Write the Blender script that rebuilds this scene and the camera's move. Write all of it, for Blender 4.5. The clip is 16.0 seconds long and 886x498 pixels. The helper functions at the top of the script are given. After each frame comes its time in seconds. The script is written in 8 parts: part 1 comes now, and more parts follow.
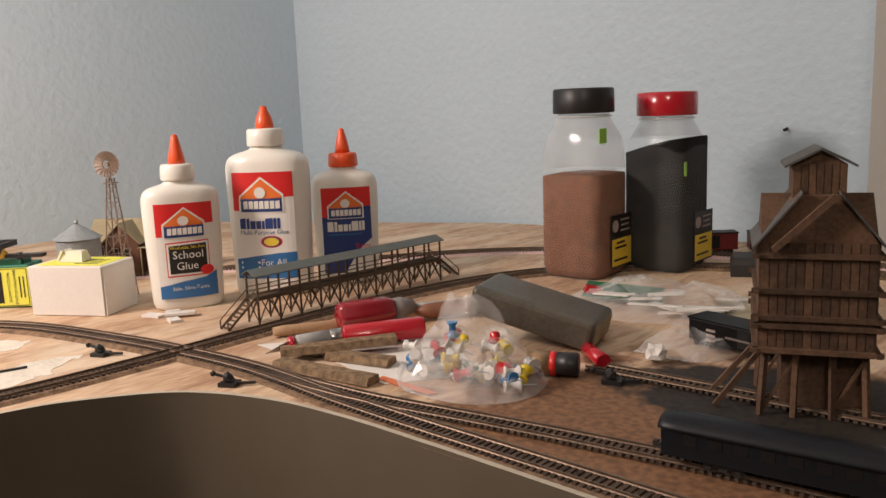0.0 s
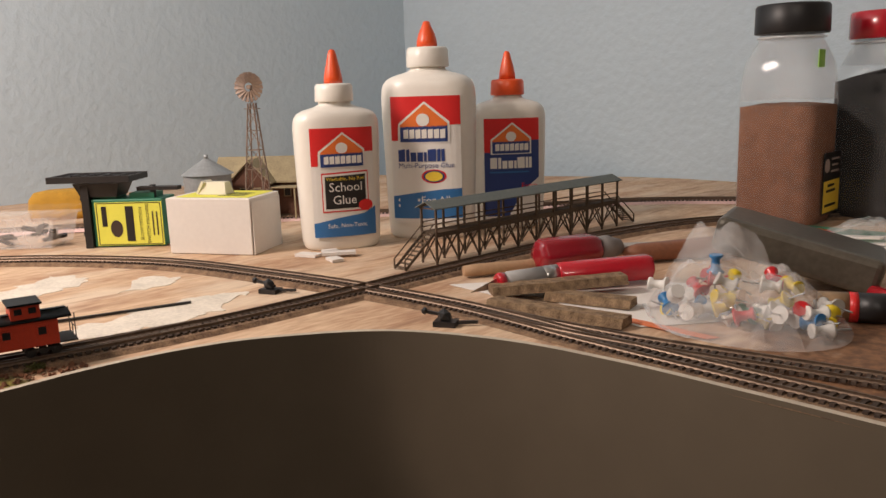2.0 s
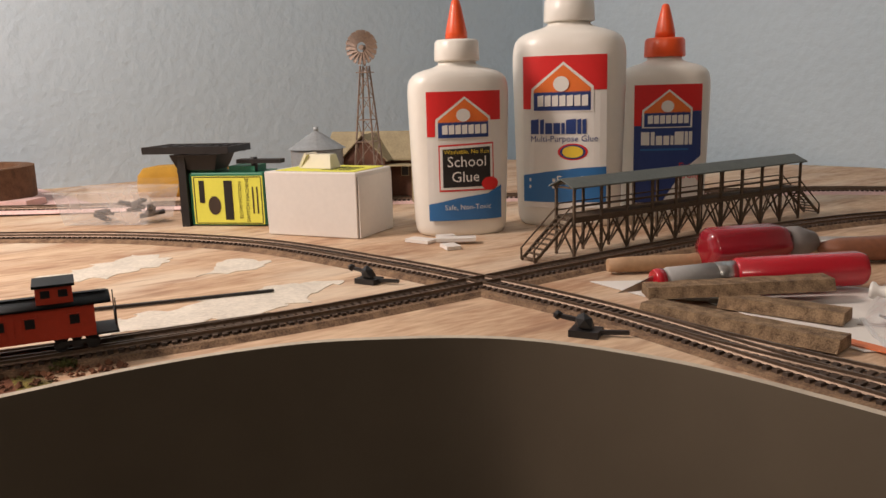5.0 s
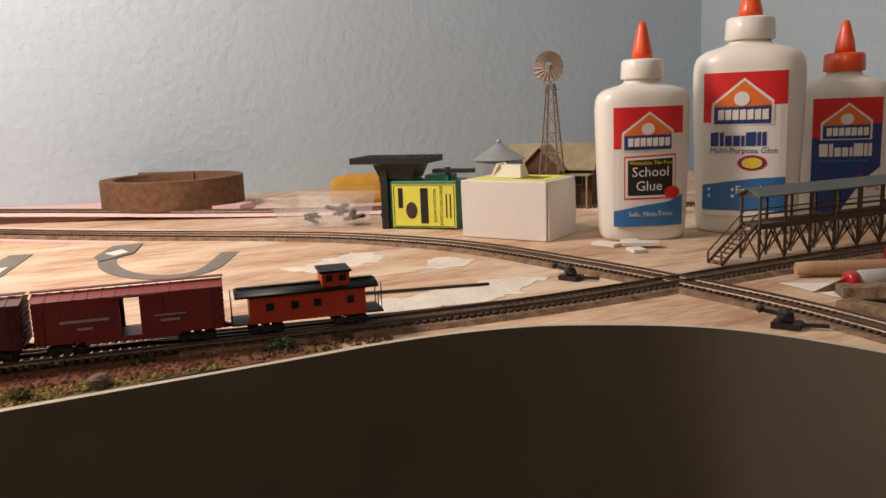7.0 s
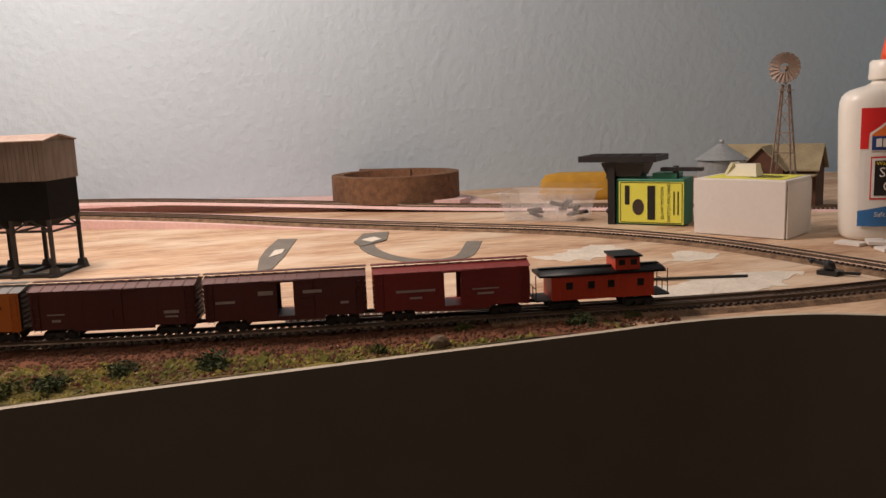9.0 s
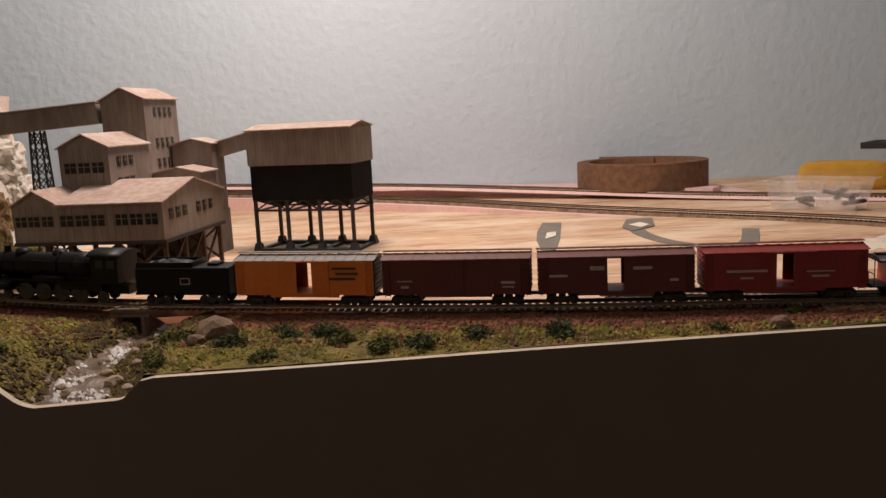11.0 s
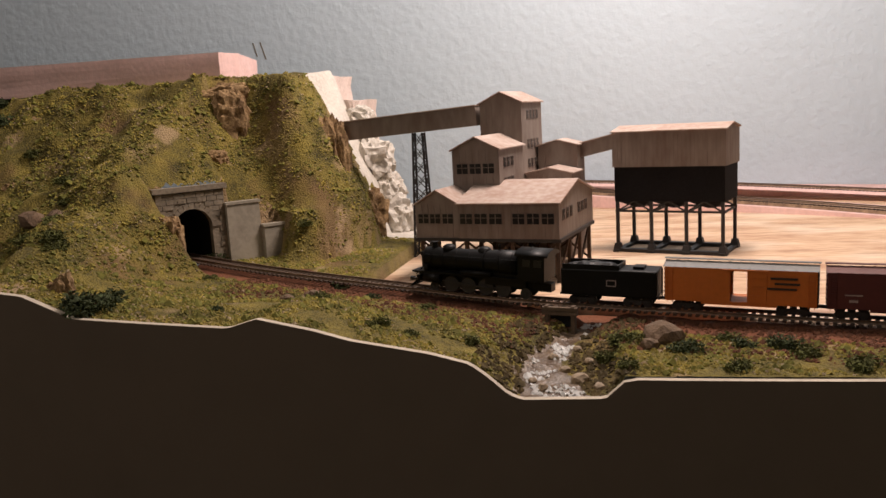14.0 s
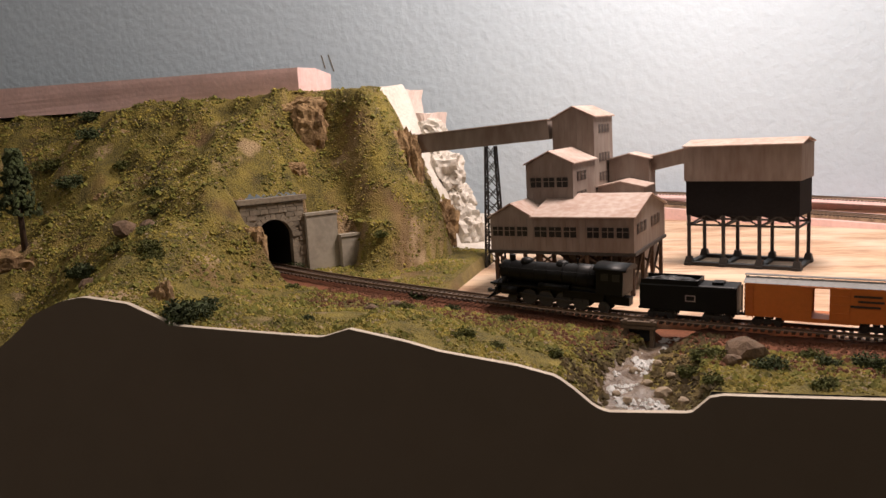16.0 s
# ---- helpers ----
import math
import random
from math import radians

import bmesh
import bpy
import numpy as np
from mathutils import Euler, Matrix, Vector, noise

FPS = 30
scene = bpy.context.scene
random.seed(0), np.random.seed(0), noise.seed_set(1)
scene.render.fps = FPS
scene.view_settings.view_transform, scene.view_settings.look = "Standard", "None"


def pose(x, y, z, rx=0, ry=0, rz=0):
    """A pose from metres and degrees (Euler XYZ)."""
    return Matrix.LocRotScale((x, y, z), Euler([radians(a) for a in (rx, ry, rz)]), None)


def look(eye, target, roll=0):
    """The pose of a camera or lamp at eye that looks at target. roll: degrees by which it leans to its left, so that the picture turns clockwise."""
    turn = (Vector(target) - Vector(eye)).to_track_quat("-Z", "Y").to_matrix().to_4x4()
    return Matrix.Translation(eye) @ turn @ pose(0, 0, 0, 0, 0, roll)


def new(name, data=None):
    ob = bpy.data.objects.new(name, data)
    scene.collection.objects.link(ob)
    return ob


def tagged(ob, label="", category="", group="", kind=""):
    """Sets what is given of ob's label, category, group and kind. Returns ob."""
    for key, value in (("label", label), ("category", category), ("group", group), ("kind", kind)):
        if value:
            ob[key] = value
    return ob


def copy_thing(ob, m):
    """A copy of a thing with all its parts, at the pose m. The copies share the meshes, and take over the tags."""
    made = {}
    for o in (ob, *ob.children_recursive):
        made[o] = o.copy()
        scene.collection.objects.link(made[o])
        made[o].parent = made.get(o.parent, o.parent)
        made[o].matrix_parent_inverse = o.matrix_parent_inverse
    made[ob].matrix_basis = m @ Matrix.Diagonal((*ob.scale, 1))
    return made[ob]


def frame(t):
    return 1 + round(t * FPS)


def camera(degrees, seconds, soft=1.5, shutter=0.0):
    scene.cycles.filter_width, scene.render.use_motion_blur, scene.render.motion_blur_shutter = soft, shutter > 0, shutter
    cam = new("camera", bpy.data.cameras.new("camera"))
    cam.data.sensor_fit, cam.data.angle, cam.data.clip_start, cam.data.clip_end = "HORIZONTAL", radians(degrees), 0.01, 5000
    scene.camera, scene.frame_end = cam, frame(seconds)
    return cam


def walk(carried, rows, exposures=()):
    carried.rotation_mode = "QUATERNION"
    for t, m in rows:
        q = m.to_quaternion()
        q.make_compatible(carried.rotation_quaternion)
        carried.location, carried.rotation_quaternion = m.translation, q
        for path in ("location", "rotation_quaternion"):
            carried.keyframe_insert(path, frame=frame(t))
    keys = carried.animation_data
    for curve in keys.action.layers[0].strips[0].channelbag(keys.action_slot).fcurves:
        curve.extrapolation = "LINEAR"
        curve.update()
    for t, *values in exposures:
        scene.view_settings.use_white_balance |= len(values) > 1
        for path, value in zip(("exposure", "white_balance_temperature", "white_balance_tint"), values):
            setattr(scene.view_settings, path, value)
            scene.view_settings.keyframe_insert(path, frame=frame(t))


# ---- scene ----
cam = camera(56.6, 16.0)
METRES, EYE, TILT, LEAN, TURN = 0.562, 0.147, 0.0, 0.0, 43.3
ROWS = [
    (0.0, 0.0, 0.0, 0.0, -0.38, -9.79, 2.18),
    (0.5, -0.0813, 0.042, -0.0103, -0.25, -9.88, 1.98),
    (1.0, -0.1317, 0.071, -0.0345, -0.49, -10.01, 1.18),
    (1.5, -0.1601, 0.0988, -0.0521, 0.71, -10.35, 1.37),
    (2.0, -0.18, 0.1327, -0.0734, 2.79, -10.99, 1.72),
    (2.5, -0.1895, 0.1865, -0.0956, 2.83, -10.81, 1.27),
    (3.0, -0.198, 0.2299, -0.1026, 5.87, -11.43, 1.53),
    (5.5, -0.1941, 0.2865, -0.1113, 13.5, -10.92, 1.75),
    (6.0, -0.2053, 0.2552, -0.1062, 15.56, -10.81, 1.94),
    (6.5, -0.2119, 0.2202, -0.1058, 17.49, -10.27, 1.72),
    (7.0, -0.2319, 0.1871, -0.102, 21.13, -10.06, 2.2),
    (7.5, -0.2435, 0.1599, -0.1001, 22.78, -9.92, 1.84),
    (8.0, -0.2693, 0.1313, -0.1022, 25.4, -9.73, 1.79),
    (8.5, -0.2907, 0.1043, -0.1018, 28.05, -9.58, 1.94),
    (9.0, -0.3031, 0.0819, -0.0997, 31.3, -9.51, 2.25),
    (9.5, -0.3217, 0.0678, -0.1055, 34.29, -9.61, 2.42),
    (10.0, -0.3482, 0.0364, -0.1072, 37.73, -9.44, 2.64),
    (12.5, -0.4105, -0.0628, -0.0877, 52.66, -9.78, 3.09),
    (13.0, -0.4354, -0.0963, -0.0836, 55.65, -9.61, 3.32),
    (13.5, -0.4523, -0.124, -0.0821, 57.43, -9.47, 3.19),
    (14.0, -0.4748, -0.1486, -0.0783, 59.19, -9.42, 3.23),
    (14.5, -0.4752, -0.1679, -0.0719, 60.6, -9.27, 3.14),
    (15.0, -0.4763, -0.1747, -0.0733, 61.31, -8.92, 3.12),
    (15.5, -0.476, -0.1824, -0.067, 61.96, -8.96, 3.04),
    (16.0, -0.472, -0.183, -0.0673, 62.63, -8.8, 3.13),
]
EXPOSURES = [(0.0, 0.45, 6500, 10), (1.5, 0.27, 6500, 10), (3.0, 0.22, 6450, 10), (5.5, 0.1, 6450, 10), (8.0, -0.15, 6550, 11), (10.0, -0.55, 6650, 14), (12.5, -0.40, 6600, 13), (14.5, -0.18, 6450, 13), (16.0, -0.02, 6400, 13)]
walk(cam, [(t, pose(0, 0, EYE, TILT, LEAN, TURN) @ pose(METRES * x, METRES * y, METRES * z, 90 + pitch, roll, yaw)) for t, x, y, z, yaw, pitch, roll in ROWS], EXPOSURES)

# ---- light ----
world = bpy.data.worlds.new("world")
scene.world = world
world.use_nodes = True
world.node_tree.nodes["Background"].inputs[0].default_value = (0.5, 0.55, 0.6, 1)
world.node_tree.nodes["Background"].inputs[1].default_value = 0.05
CEIL, FLOOR, WEST, NORTH, EAST, SOUTH = 1.32, -1.08, -1.06, 0.81, 2.2, -2.4


lamp = bpy.data.lights.new("hanging_lamp_light", "POINT")
lamp.energy, lamp.color, lamp.shadow_soft_size = 13.6, (1.0, 0.83, 0.735), 0.07
new("hanging_lamp_light", lamp).location = (-0.700, -0.205, 0.45)
# Unseen fill light, added to lift the fascia and near sides.
room = bpy.data.lights.new("room_fill_light", "AREA")
room.shape, room.size, room.energy, room.color = "DISK", 0.4, 6.2, (1.0, 0.86, 0.74)
new("room_fill_light", room).matrix_world = look((0.75, -1.15, 1.25), (-0.3, -0.2, 0))


# ---- materials ----
def material(name, colour, rough=0.7, metal=0.0, scale=60.0, vary=0.25, bump=0.15, dark=None, stretch=(1, 1, 1), coat=0.0, depth=0.001, random_tint=0.0, big=None, shine=0.5):
    m = bpy.data.materials.new(name)
    m.use_nodes = True
    n, l = m.node_tree.nodes, m.node_tree.links
    b = n["Principled BSDF"]
    tc, mp = n.new("ShaderNodeTexCoord"), n.new("ShaderNodeMapping")
    mp.inputs["Scale"].default_value = stretch
    l.new(tc.outputs["Object"], mp.inputs["Vector"])
    fine, coarse = n.new("ShaderNodeTexNoise"), n.new("ShaderNodeTexNoise")
    fine.inputs["Scale"].default_value, fine.inputs["Detail"].default_value = scale * 8, 5
    coarse.inputs["Scale"].default_value, coarse.inputs["Detail"].default_value = big or scale, 4
    for x in (fine, coarse):
        l.new(mp.outputs[0], x.inputs["Vector"])
    add = n.new("ShaderNodeMath")
    add.operation = "MULTIPLY_ADD"
    add.inputs[1].default_value = 0.45
    l.new(fine.outputs[0], add.inputs[0])
    half = n.new("ShaderNodeMath")
    half.operation = "MULTIPLY"
    half.inputs[1].default_value = 0.55
    l.new(coarse.outputs[0], half.inputs[0])
    l.new(half.outputs[0], add.inputs[2])
    ramp = n.new("ShaderNodeValToRGB")
    d = dark or tuple(c * (1 - vary) for c in colour)
    ramp.color_ramp.elements[0].position, ramp.color_ramp.elements[1].position = 0.36, 0.62
    ramp.color_ramp.elements[0].color, ramp.color_ramp.elements[1].color = (*d, 1), (*colour, 1)
    l.new(add.outputs[0], ramp.inputs[0])
    out = ramp.outputs[0]
    if random_tint:
        info, hsv, rng = n.new("ShaderNodeObjectInfo"), n.new("ShaderNodeHueSaturation"), n.new("ShaderNodeMapRange")
        rng.inputs["To Min"].default_value, rng.inputs["To Max"].default_value = 1 - random_tint, 1 + random_tint
        l.new(info.outputs["Random"], rng.inputs["Value"])
        l.new(rng.outputs[0], hsv.inputs["Value"])
        l.new(out, hsv.inputs["Color"])
        out = hsv.outputs[0]
    l.new(out, b.inputs["Base Color"])
    b.inputs["Roughness"].default_value, b.inputs["Metallic"].default_value = rough, metal
    b.inputs["Coat Weight"].default_value = coat
    b.inputs["Specular IOR Level"].default_value = shine
    if bump:
        bp = n.new("ShaderNodeBump")
        bp.inputs["Strength"].default_value, bp.inputs["Distance"].default_value = bump, depth
        l.new(add.outputs[0], bp.inputs["Height"])
        l.new(bp.outputs[0], b.inputs["Normal"])
    return m


def clear(name, colour=(1, 1, 1), rough=0.05, alpha=0.15):
    """Thin clear plastic: a film that lets most light straight through, with its own gloss."""
    m = bpy.data.materials.new(name)
    m.use_nodes = True
    n, l = m.node_tree.nodes, m.node_tree.links
    b = n["Principled BSDF"]
    tc, tex, rng = n.new("ShaderNodeTexCoord"), n.new("ShaderNodeTexNoise"), n.new("ShaderNodeMapRange")
    tex.inputs["Scale"].default_value = 70
    l.new(tc.outputs["Object"], tex.inputs["Vector"])
    l.new(tex.outputs[0], rng.inputs["Value"])
    rng.inputs["To Min"].default_value, rng.inputs["To Max"].default_value = alpha * 0.4, alpha * 1.7
    l.new(rng.outputs[0], b.inputs["Alpha"])
    b.inputs["Base Color"].default_value, b.inputs["Roughness"].default_value = (*colour, 1), rough
    b.inputs["Coat Weight"].default_value = 0.6
    return m


WALL_BLUE = material("wall paint", (0.52, 0.63, 0.71), 0.7, scale=14, vary=0.05, bump=1.0, depth=0.0034, big=4)
CEIL_WHITE = material("ceiling paint", (0.75, 0.74, 0.72), 0.9, scale=20, vary=0.04)
WALL_BEIGE = material("beige wall", (0.42, 0.41, 0.38), 0.8, scale=14, vary=0.05)
CARPET = material("carpet", (0.30, 0.25, 0.20), 0.95, scale=30, vary=0.3)
FASCIA = material("fascia hardboard", (0.136, 0.104, 0.070), 0.62, scale=6, vary=0.10, bump=0.06)
FASCIA_EDGE = material("raw board edge", (0.55, 0.48, 0.38), 0.8, scale=60, vary=0.2)
ORANGE = material("orange plastic", (0.85, 0.10, 0.02), 0.35, vary=0.06, bump=0.03, coat=0.2)
WHITE_PLASTIC = material("white glue plastic", (0.86, 0.83, 0.76), 0.34, vary=0.04, bump=0.04, scale=20, coat=0.15)
CARD_WHITE = material("white card", (0.78, 0.74, 0.69), 0.75, vary=0.05, bump=0.06, scale=40)
PAPER_YELLOW = material("yellow paper", (0.80, 0.78, 0.10), 0.6, vary=0.06, bump=0.04)
LABEL_RED = material("red label", (0.72, 0.03, 0.03), 0.35, vary=0.05, bump=0.0)
LABEL_BLUE = material("navy label", (0.03, 0.06, 0.22), 0.35, vary=0.05, bump=0.0)
LABEL_SKY = material("blue label", (0.04, 0.17, 0.42), 0.35, vary=0.05, bump=0.0)
LABEL_WHITE = material("white label", (0.82, 0.80, 0.76), 0.4, vary=0.03, bump=0.0)
LABEL_BLACK = material("black label", (0.02, 0.018, 0.018), 0.4, vary=0.1, bump=0.0)
LABEL_ORANGE = material("orange label", (0.85, 0.20, 0.04), 0.4, vary=0.05, bump=0.0)
LABEL_YELLOW = material("yellow label", (0.85, 0.62, 0.06), 0.4, vary=0.05, bump=0.0)
BLACK_PLASTIC = material("black plastic", (0.018, 0.017, 0.018), 0.42, vary=0.2, bump=0.05)
GREEN_PLASTIC = material("green plastic", (0.03, 0.20, 0.12), 0.45, vary=0.12, bump=0.05)
RAIL = material("weathered rail", (0.21, 0.145, 0.10), 0.46, metal=0.55, vary=0.35, scale=90, bump=0.1)
TIE = material("brown tie", (0.085, 0.055, 0.038), 0.8, vary=0.35, scale=120, random_tint=0.35)
CORK = material("cork", (0.30, 0.19, 0.11), 0.95, scale=180, vary=0.6, bump=0.8, depth=0.0012, dark=(0.09, 0.05, 0.03))
PINK_FOAM = material("pink foam", (0.82, 0.56, 0.52), 0.7, scale=40, vary=0.16, bump=0.35, depth=0.0015)
PLASTER = material("white plaster", (0.66, 0.62, 0.55), 0.9, scale=50, vary=0.22, bump=0.6, depth=0.002)
LOCO_BLACK = material("locomotive black", (0.005, 0.005, 0.005), 0.45, shine=0.2, metal=0.0, vary=0.4, scale=90, bump=0.1)
CAR_ORANGE = material("car orange", (0.62, 0.17, 0.025), 0.5, vary=0.12, scale=60, bump=0.05)
CAR_MAROON = material("car maroon", (0.105, 0.021, 0.020), 0.55, vary=0.18, scale=60, bump=0.06)
CAR_RED = material("car red", (0.23, 0.026, 0.022), 0.5, vary=0.15, scale=60, bump=0.06)
CABOOSE_RED = material("caboose red", (0.58, 0.055, 0.02), 0.5, vary=0.15, scale=60, bump=0.06)
ROOF_GREY = material("car roof grey", (0.20, 0.20, 0.19), 0.6, vary=0.25, scale=70, bump=0.1)
ROOF_MAROON = material("car roof", (0.15, 0.055, 0.047), 0.6, vary=0.3, scale=70, bump=0.1)
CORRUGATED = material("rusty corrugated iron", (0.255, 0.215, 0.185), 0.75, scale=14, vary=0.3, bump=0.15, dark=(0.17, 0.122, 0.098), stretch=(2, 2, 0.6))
# Roof iron is paler than the walls: overhead light put into its colour.
CORRUGATED_ROOF_LIT = material("corrugated roof paled as if lamp-lit", (0.48, 0.40, 0.35), 0.7, scale=30, vary=0.35, bump=0.25, dark=(0.33, 0.22, 0.17))
BIN_BLACK = material("blackened bin wood", (0.012, 0.011, 0.012), 0.85, shine=0.15, scale=60, vary=0.4)
STEEL_DARK = material("dark painted steel", (0.03, 0.027, 0.026), 0.6, scale=80, vary=0.3)
WOOD_DARK = material("creosoted wood", (0.085, 0.050, 0.031), 0.85, scale=60, vary=0.45, bump=0.4, random_tint=0.25)
WOOD_BROWN = material("brown bridge wood", (0.13, 0.088, 0.055), 0.8, scale=80, vary=0.35, bump=0.2)
ROOF_TEAL = material("grey green roof", (0.13, 0.15, 0.14), 0.7, scale=60, vary=0.2)
STONE = material("cut stone", (0.24, 0.20, 0.145), 0.9, scale=70, vary=0.4, bump=0.6, random_tint=0.22)
CONCRETE = material("weathered concrete", (0.36, 0.32, 0.25), 0.9, scale=40, vary=0.3, bump=0.3)
TUNNEL_BLACK = material("opening black", (0.01, 0.01, 0.011), 0.95, vary=0.2)
WINDOW_DARK = material("dark window glass", (0.012, 0.011, 0.012), 0.35, vary=0.2, bump=0.0)
RED_PLASTIC = material("red plastic", (0.50, 0.012, 0.025), 0.22, vary=0.06, bump=0.02, coat=0.4)
METAL = material("bright metal", (0.62, 0.60, 0.58), 0.28, metal=1.0, vary=0.15, bump=0.04)
GALVANISED = material("galvanised iron", (0.42, 0.44, 0.45), 0.5, metal=0.5, vary=0.2, scale=50)
BUSH = material("bush foliage", (0.115, 0.125, 0.026), 0.95, scale=200, vary=0.6, bump=0.6, depth=0.002)
BUSH_DARK = material("dark bush foliage", (0.070, 0.092, 0.030), 0.95, scale=200, vary=0.6, bump=0.6, depth=0.002)
ROCK = material("brown rock", (0.20, 0.13, 0.08), 0.9, scale=120, vary=0.5, bump=0.6, depth=0.002)
CLEAR = clear("clear plastic", (0.80, 0.82, 0.83), 0.05, 0.06)
# Greyer, denser film paints the hazy sheen of the empty jar tops.
CLEAR_BARE = clear("clear plastic with painted haze", (0.74, 0.77, 0.79), 0.05, 0.20)
FILM = clear("plastic film", (0.92, 0.92, 0.92), 0.12, 0.24)


def plywood():
    m = material("painted plywood", (0.69, 0.50, 0.33), 0.72, scale=22, vary=0.3, bump=0.15, dark=(0.42, 0.24, 0.14), stretch=(2.2, 0.45, 1))
    n, l = m.node_tree.nodes, m.node_tree.links
    b = n["Principled BSDF"]
    old = b.inputs["Base Color"].links[0].from_socket
    tc, spot, ramp, mix = n.new("ShaderNodeTexCoord"), n.new("ShaderNodeTexNoise"), n.new("ShaderNodeValToRGB"), n.new("ShaderNodeMixRGB")
    mp = n.new("ShaderNodeMapping")
    mp.inputs["Scale"].default_value = (1.6, 0.7, 1)
    l.new(tc.outputs["Object"], mp.inputs["Vector"])
    l.new(mp.outputs[0], spot.inputs["Vector"])
    spot.inputs["Scale"].default_value, spot.inputs["Detail"].default_value = 16, 6
    ramp.color_ramp.elements[0].position, ramp.color_ramp.elements[1].position = 0.48, 0.66
    ramp.color_ramp.elements[0].color, ramp.color_ramp.elements[1].color = (0, 0, 0, 1), (0.55, 0.55, 0.55, 1)
    l.new(spot.outputs[0], ramp.inputs[0])
    l.new(ramp.outputs[0], mix.inputs[0])
    l.new(old, mix.inputs[1])
    mix.inputs[2].default_value = (0.78, 0.67, 0.52, 1)
    stain, ramp2, mix2, mp2 = n.new("ShaderNodeTexNoise"), n.new("ShaderNodeValToRGB"), n.new("ShaderNodeMixRGB"), n.new("ShaderNodeMapping")
    mp2.inputs["Scale"].default_value = (4.0, 0.6, 1)
    mp2.inputs["Rotation"].default_value = (0, 0, 0.12)
    l.new(tc.outputs["Object"], mp2.inputs["Vector"])
    l.new(mp2.outputs[0], stain.inputs["Vector"])
    stain.inputs["Scale"].default_value, stain.inputs["Detail"].default_value = 30, 8
    ramp2.color_ramp.elements[0].position, ramp2.color_ramp.elements[1].position = 0.55, 0.70
    ramp2.color_ramp.elements[0].color, ramp2.color_ramp.elements[1].color = (0, 0, 0, 1), (0.7, 0.7, 0.7, 1)
    l.new(stain.outputs[0], ramp2.inputs[0])
    l.new(ramp2.outputs[0], mix2.inputs[0])
    l.new(mix.outputs[0], mix2.inputs[1])
    mix2.inputs[2].default_value = (0.28, 0.14, 0.08, 1)
    out = mix2.outputs[0]
    # sanded brown ground and a near-black patch round the coaling tower: centre, radii, colour, ragged edge
    for centre, radii, colour, dark, rag in (((-0.02, 0.30), (0.27, 0.17), (0.27, 0.135, 0.065, 1), (0.15, 0.075, 0.04, 1), 1.1), ((-0.06, 0.385), (0.15, 0.055), (0.035, 0.025, 0.018, 1), (0.012, 0.010, 0.009, 1), 0.9)):
        sep, dx, dy, far = n.new("ShaderNodeMapping"), n.new("ShaderNodeVectorMath"), n.new("ShaderNodeTexNoise"), n.new("ShaderNodeMath")
        sep.vector_type = "POINT"
        sep.inputs["Scale"].default_value = (1 / radii[0], 1 / radii[1], 0)
        sep.inputs["Location"].default_value = (-centre[0] / radii[0], -centre[1] / radii[1], 0)
        l.new(tc.outputs["Object"], sep.inputs["Vector"])
        dx.operation = "LENGTH"
        l.new(sep.outputs[0], dx.inputs[0])
        dy.inputs["Scale"].default_value, dy.inputs["Detail"].default_value = 38, 12
        l.new(tc.outputs["Object"], dy.inputs["Vector"])
        far.operation, far.inputs[1].default_value = "MULTIPLY_ADD", rag
        l.new(dy.outputs[0], far.inputs[0])
        l.new(dx.outputs["Value"], far.inputs[2])
        edge, grain, tone, lay = n.new("ShaderNodeMapRange"), n.new("ShaderNodeTexNoise"), n.new("ShaderNodeValToRGB"), n.new("ShaderNodeMixRGB")
        edge.inputs["From Min"].default_value, edge.inputs["From Max"].default_value = 1.62, 1.48
        l.new(far.outputs[0], edge.inputs["Value"])
        grain.inputs["Scale"].default_value, grain.inputs["Detail"].default_value = 260, 8
        l.new(tc.outputs["Object"], grain.inputs["Vector"])
        tone.color_ramp.elements[0].position, tone.color_ramp.elements[1].position = 0.38, 0.62
        tone.color_ramp.elements[0].color, tone.color_ramp.elements[1].color = dark, colour
        l.new(grain.outputs[0], tone.inputs[0])
        l.new(edge.outputs[0], lay.inputs[0])
        l.new(out, lay.inputs[1])
        l.new(tone.outputs[0], lay.inputs[2])
        out = lay.outputs[0]
    l.new(out, b.inputs["Base Color"])
    return m


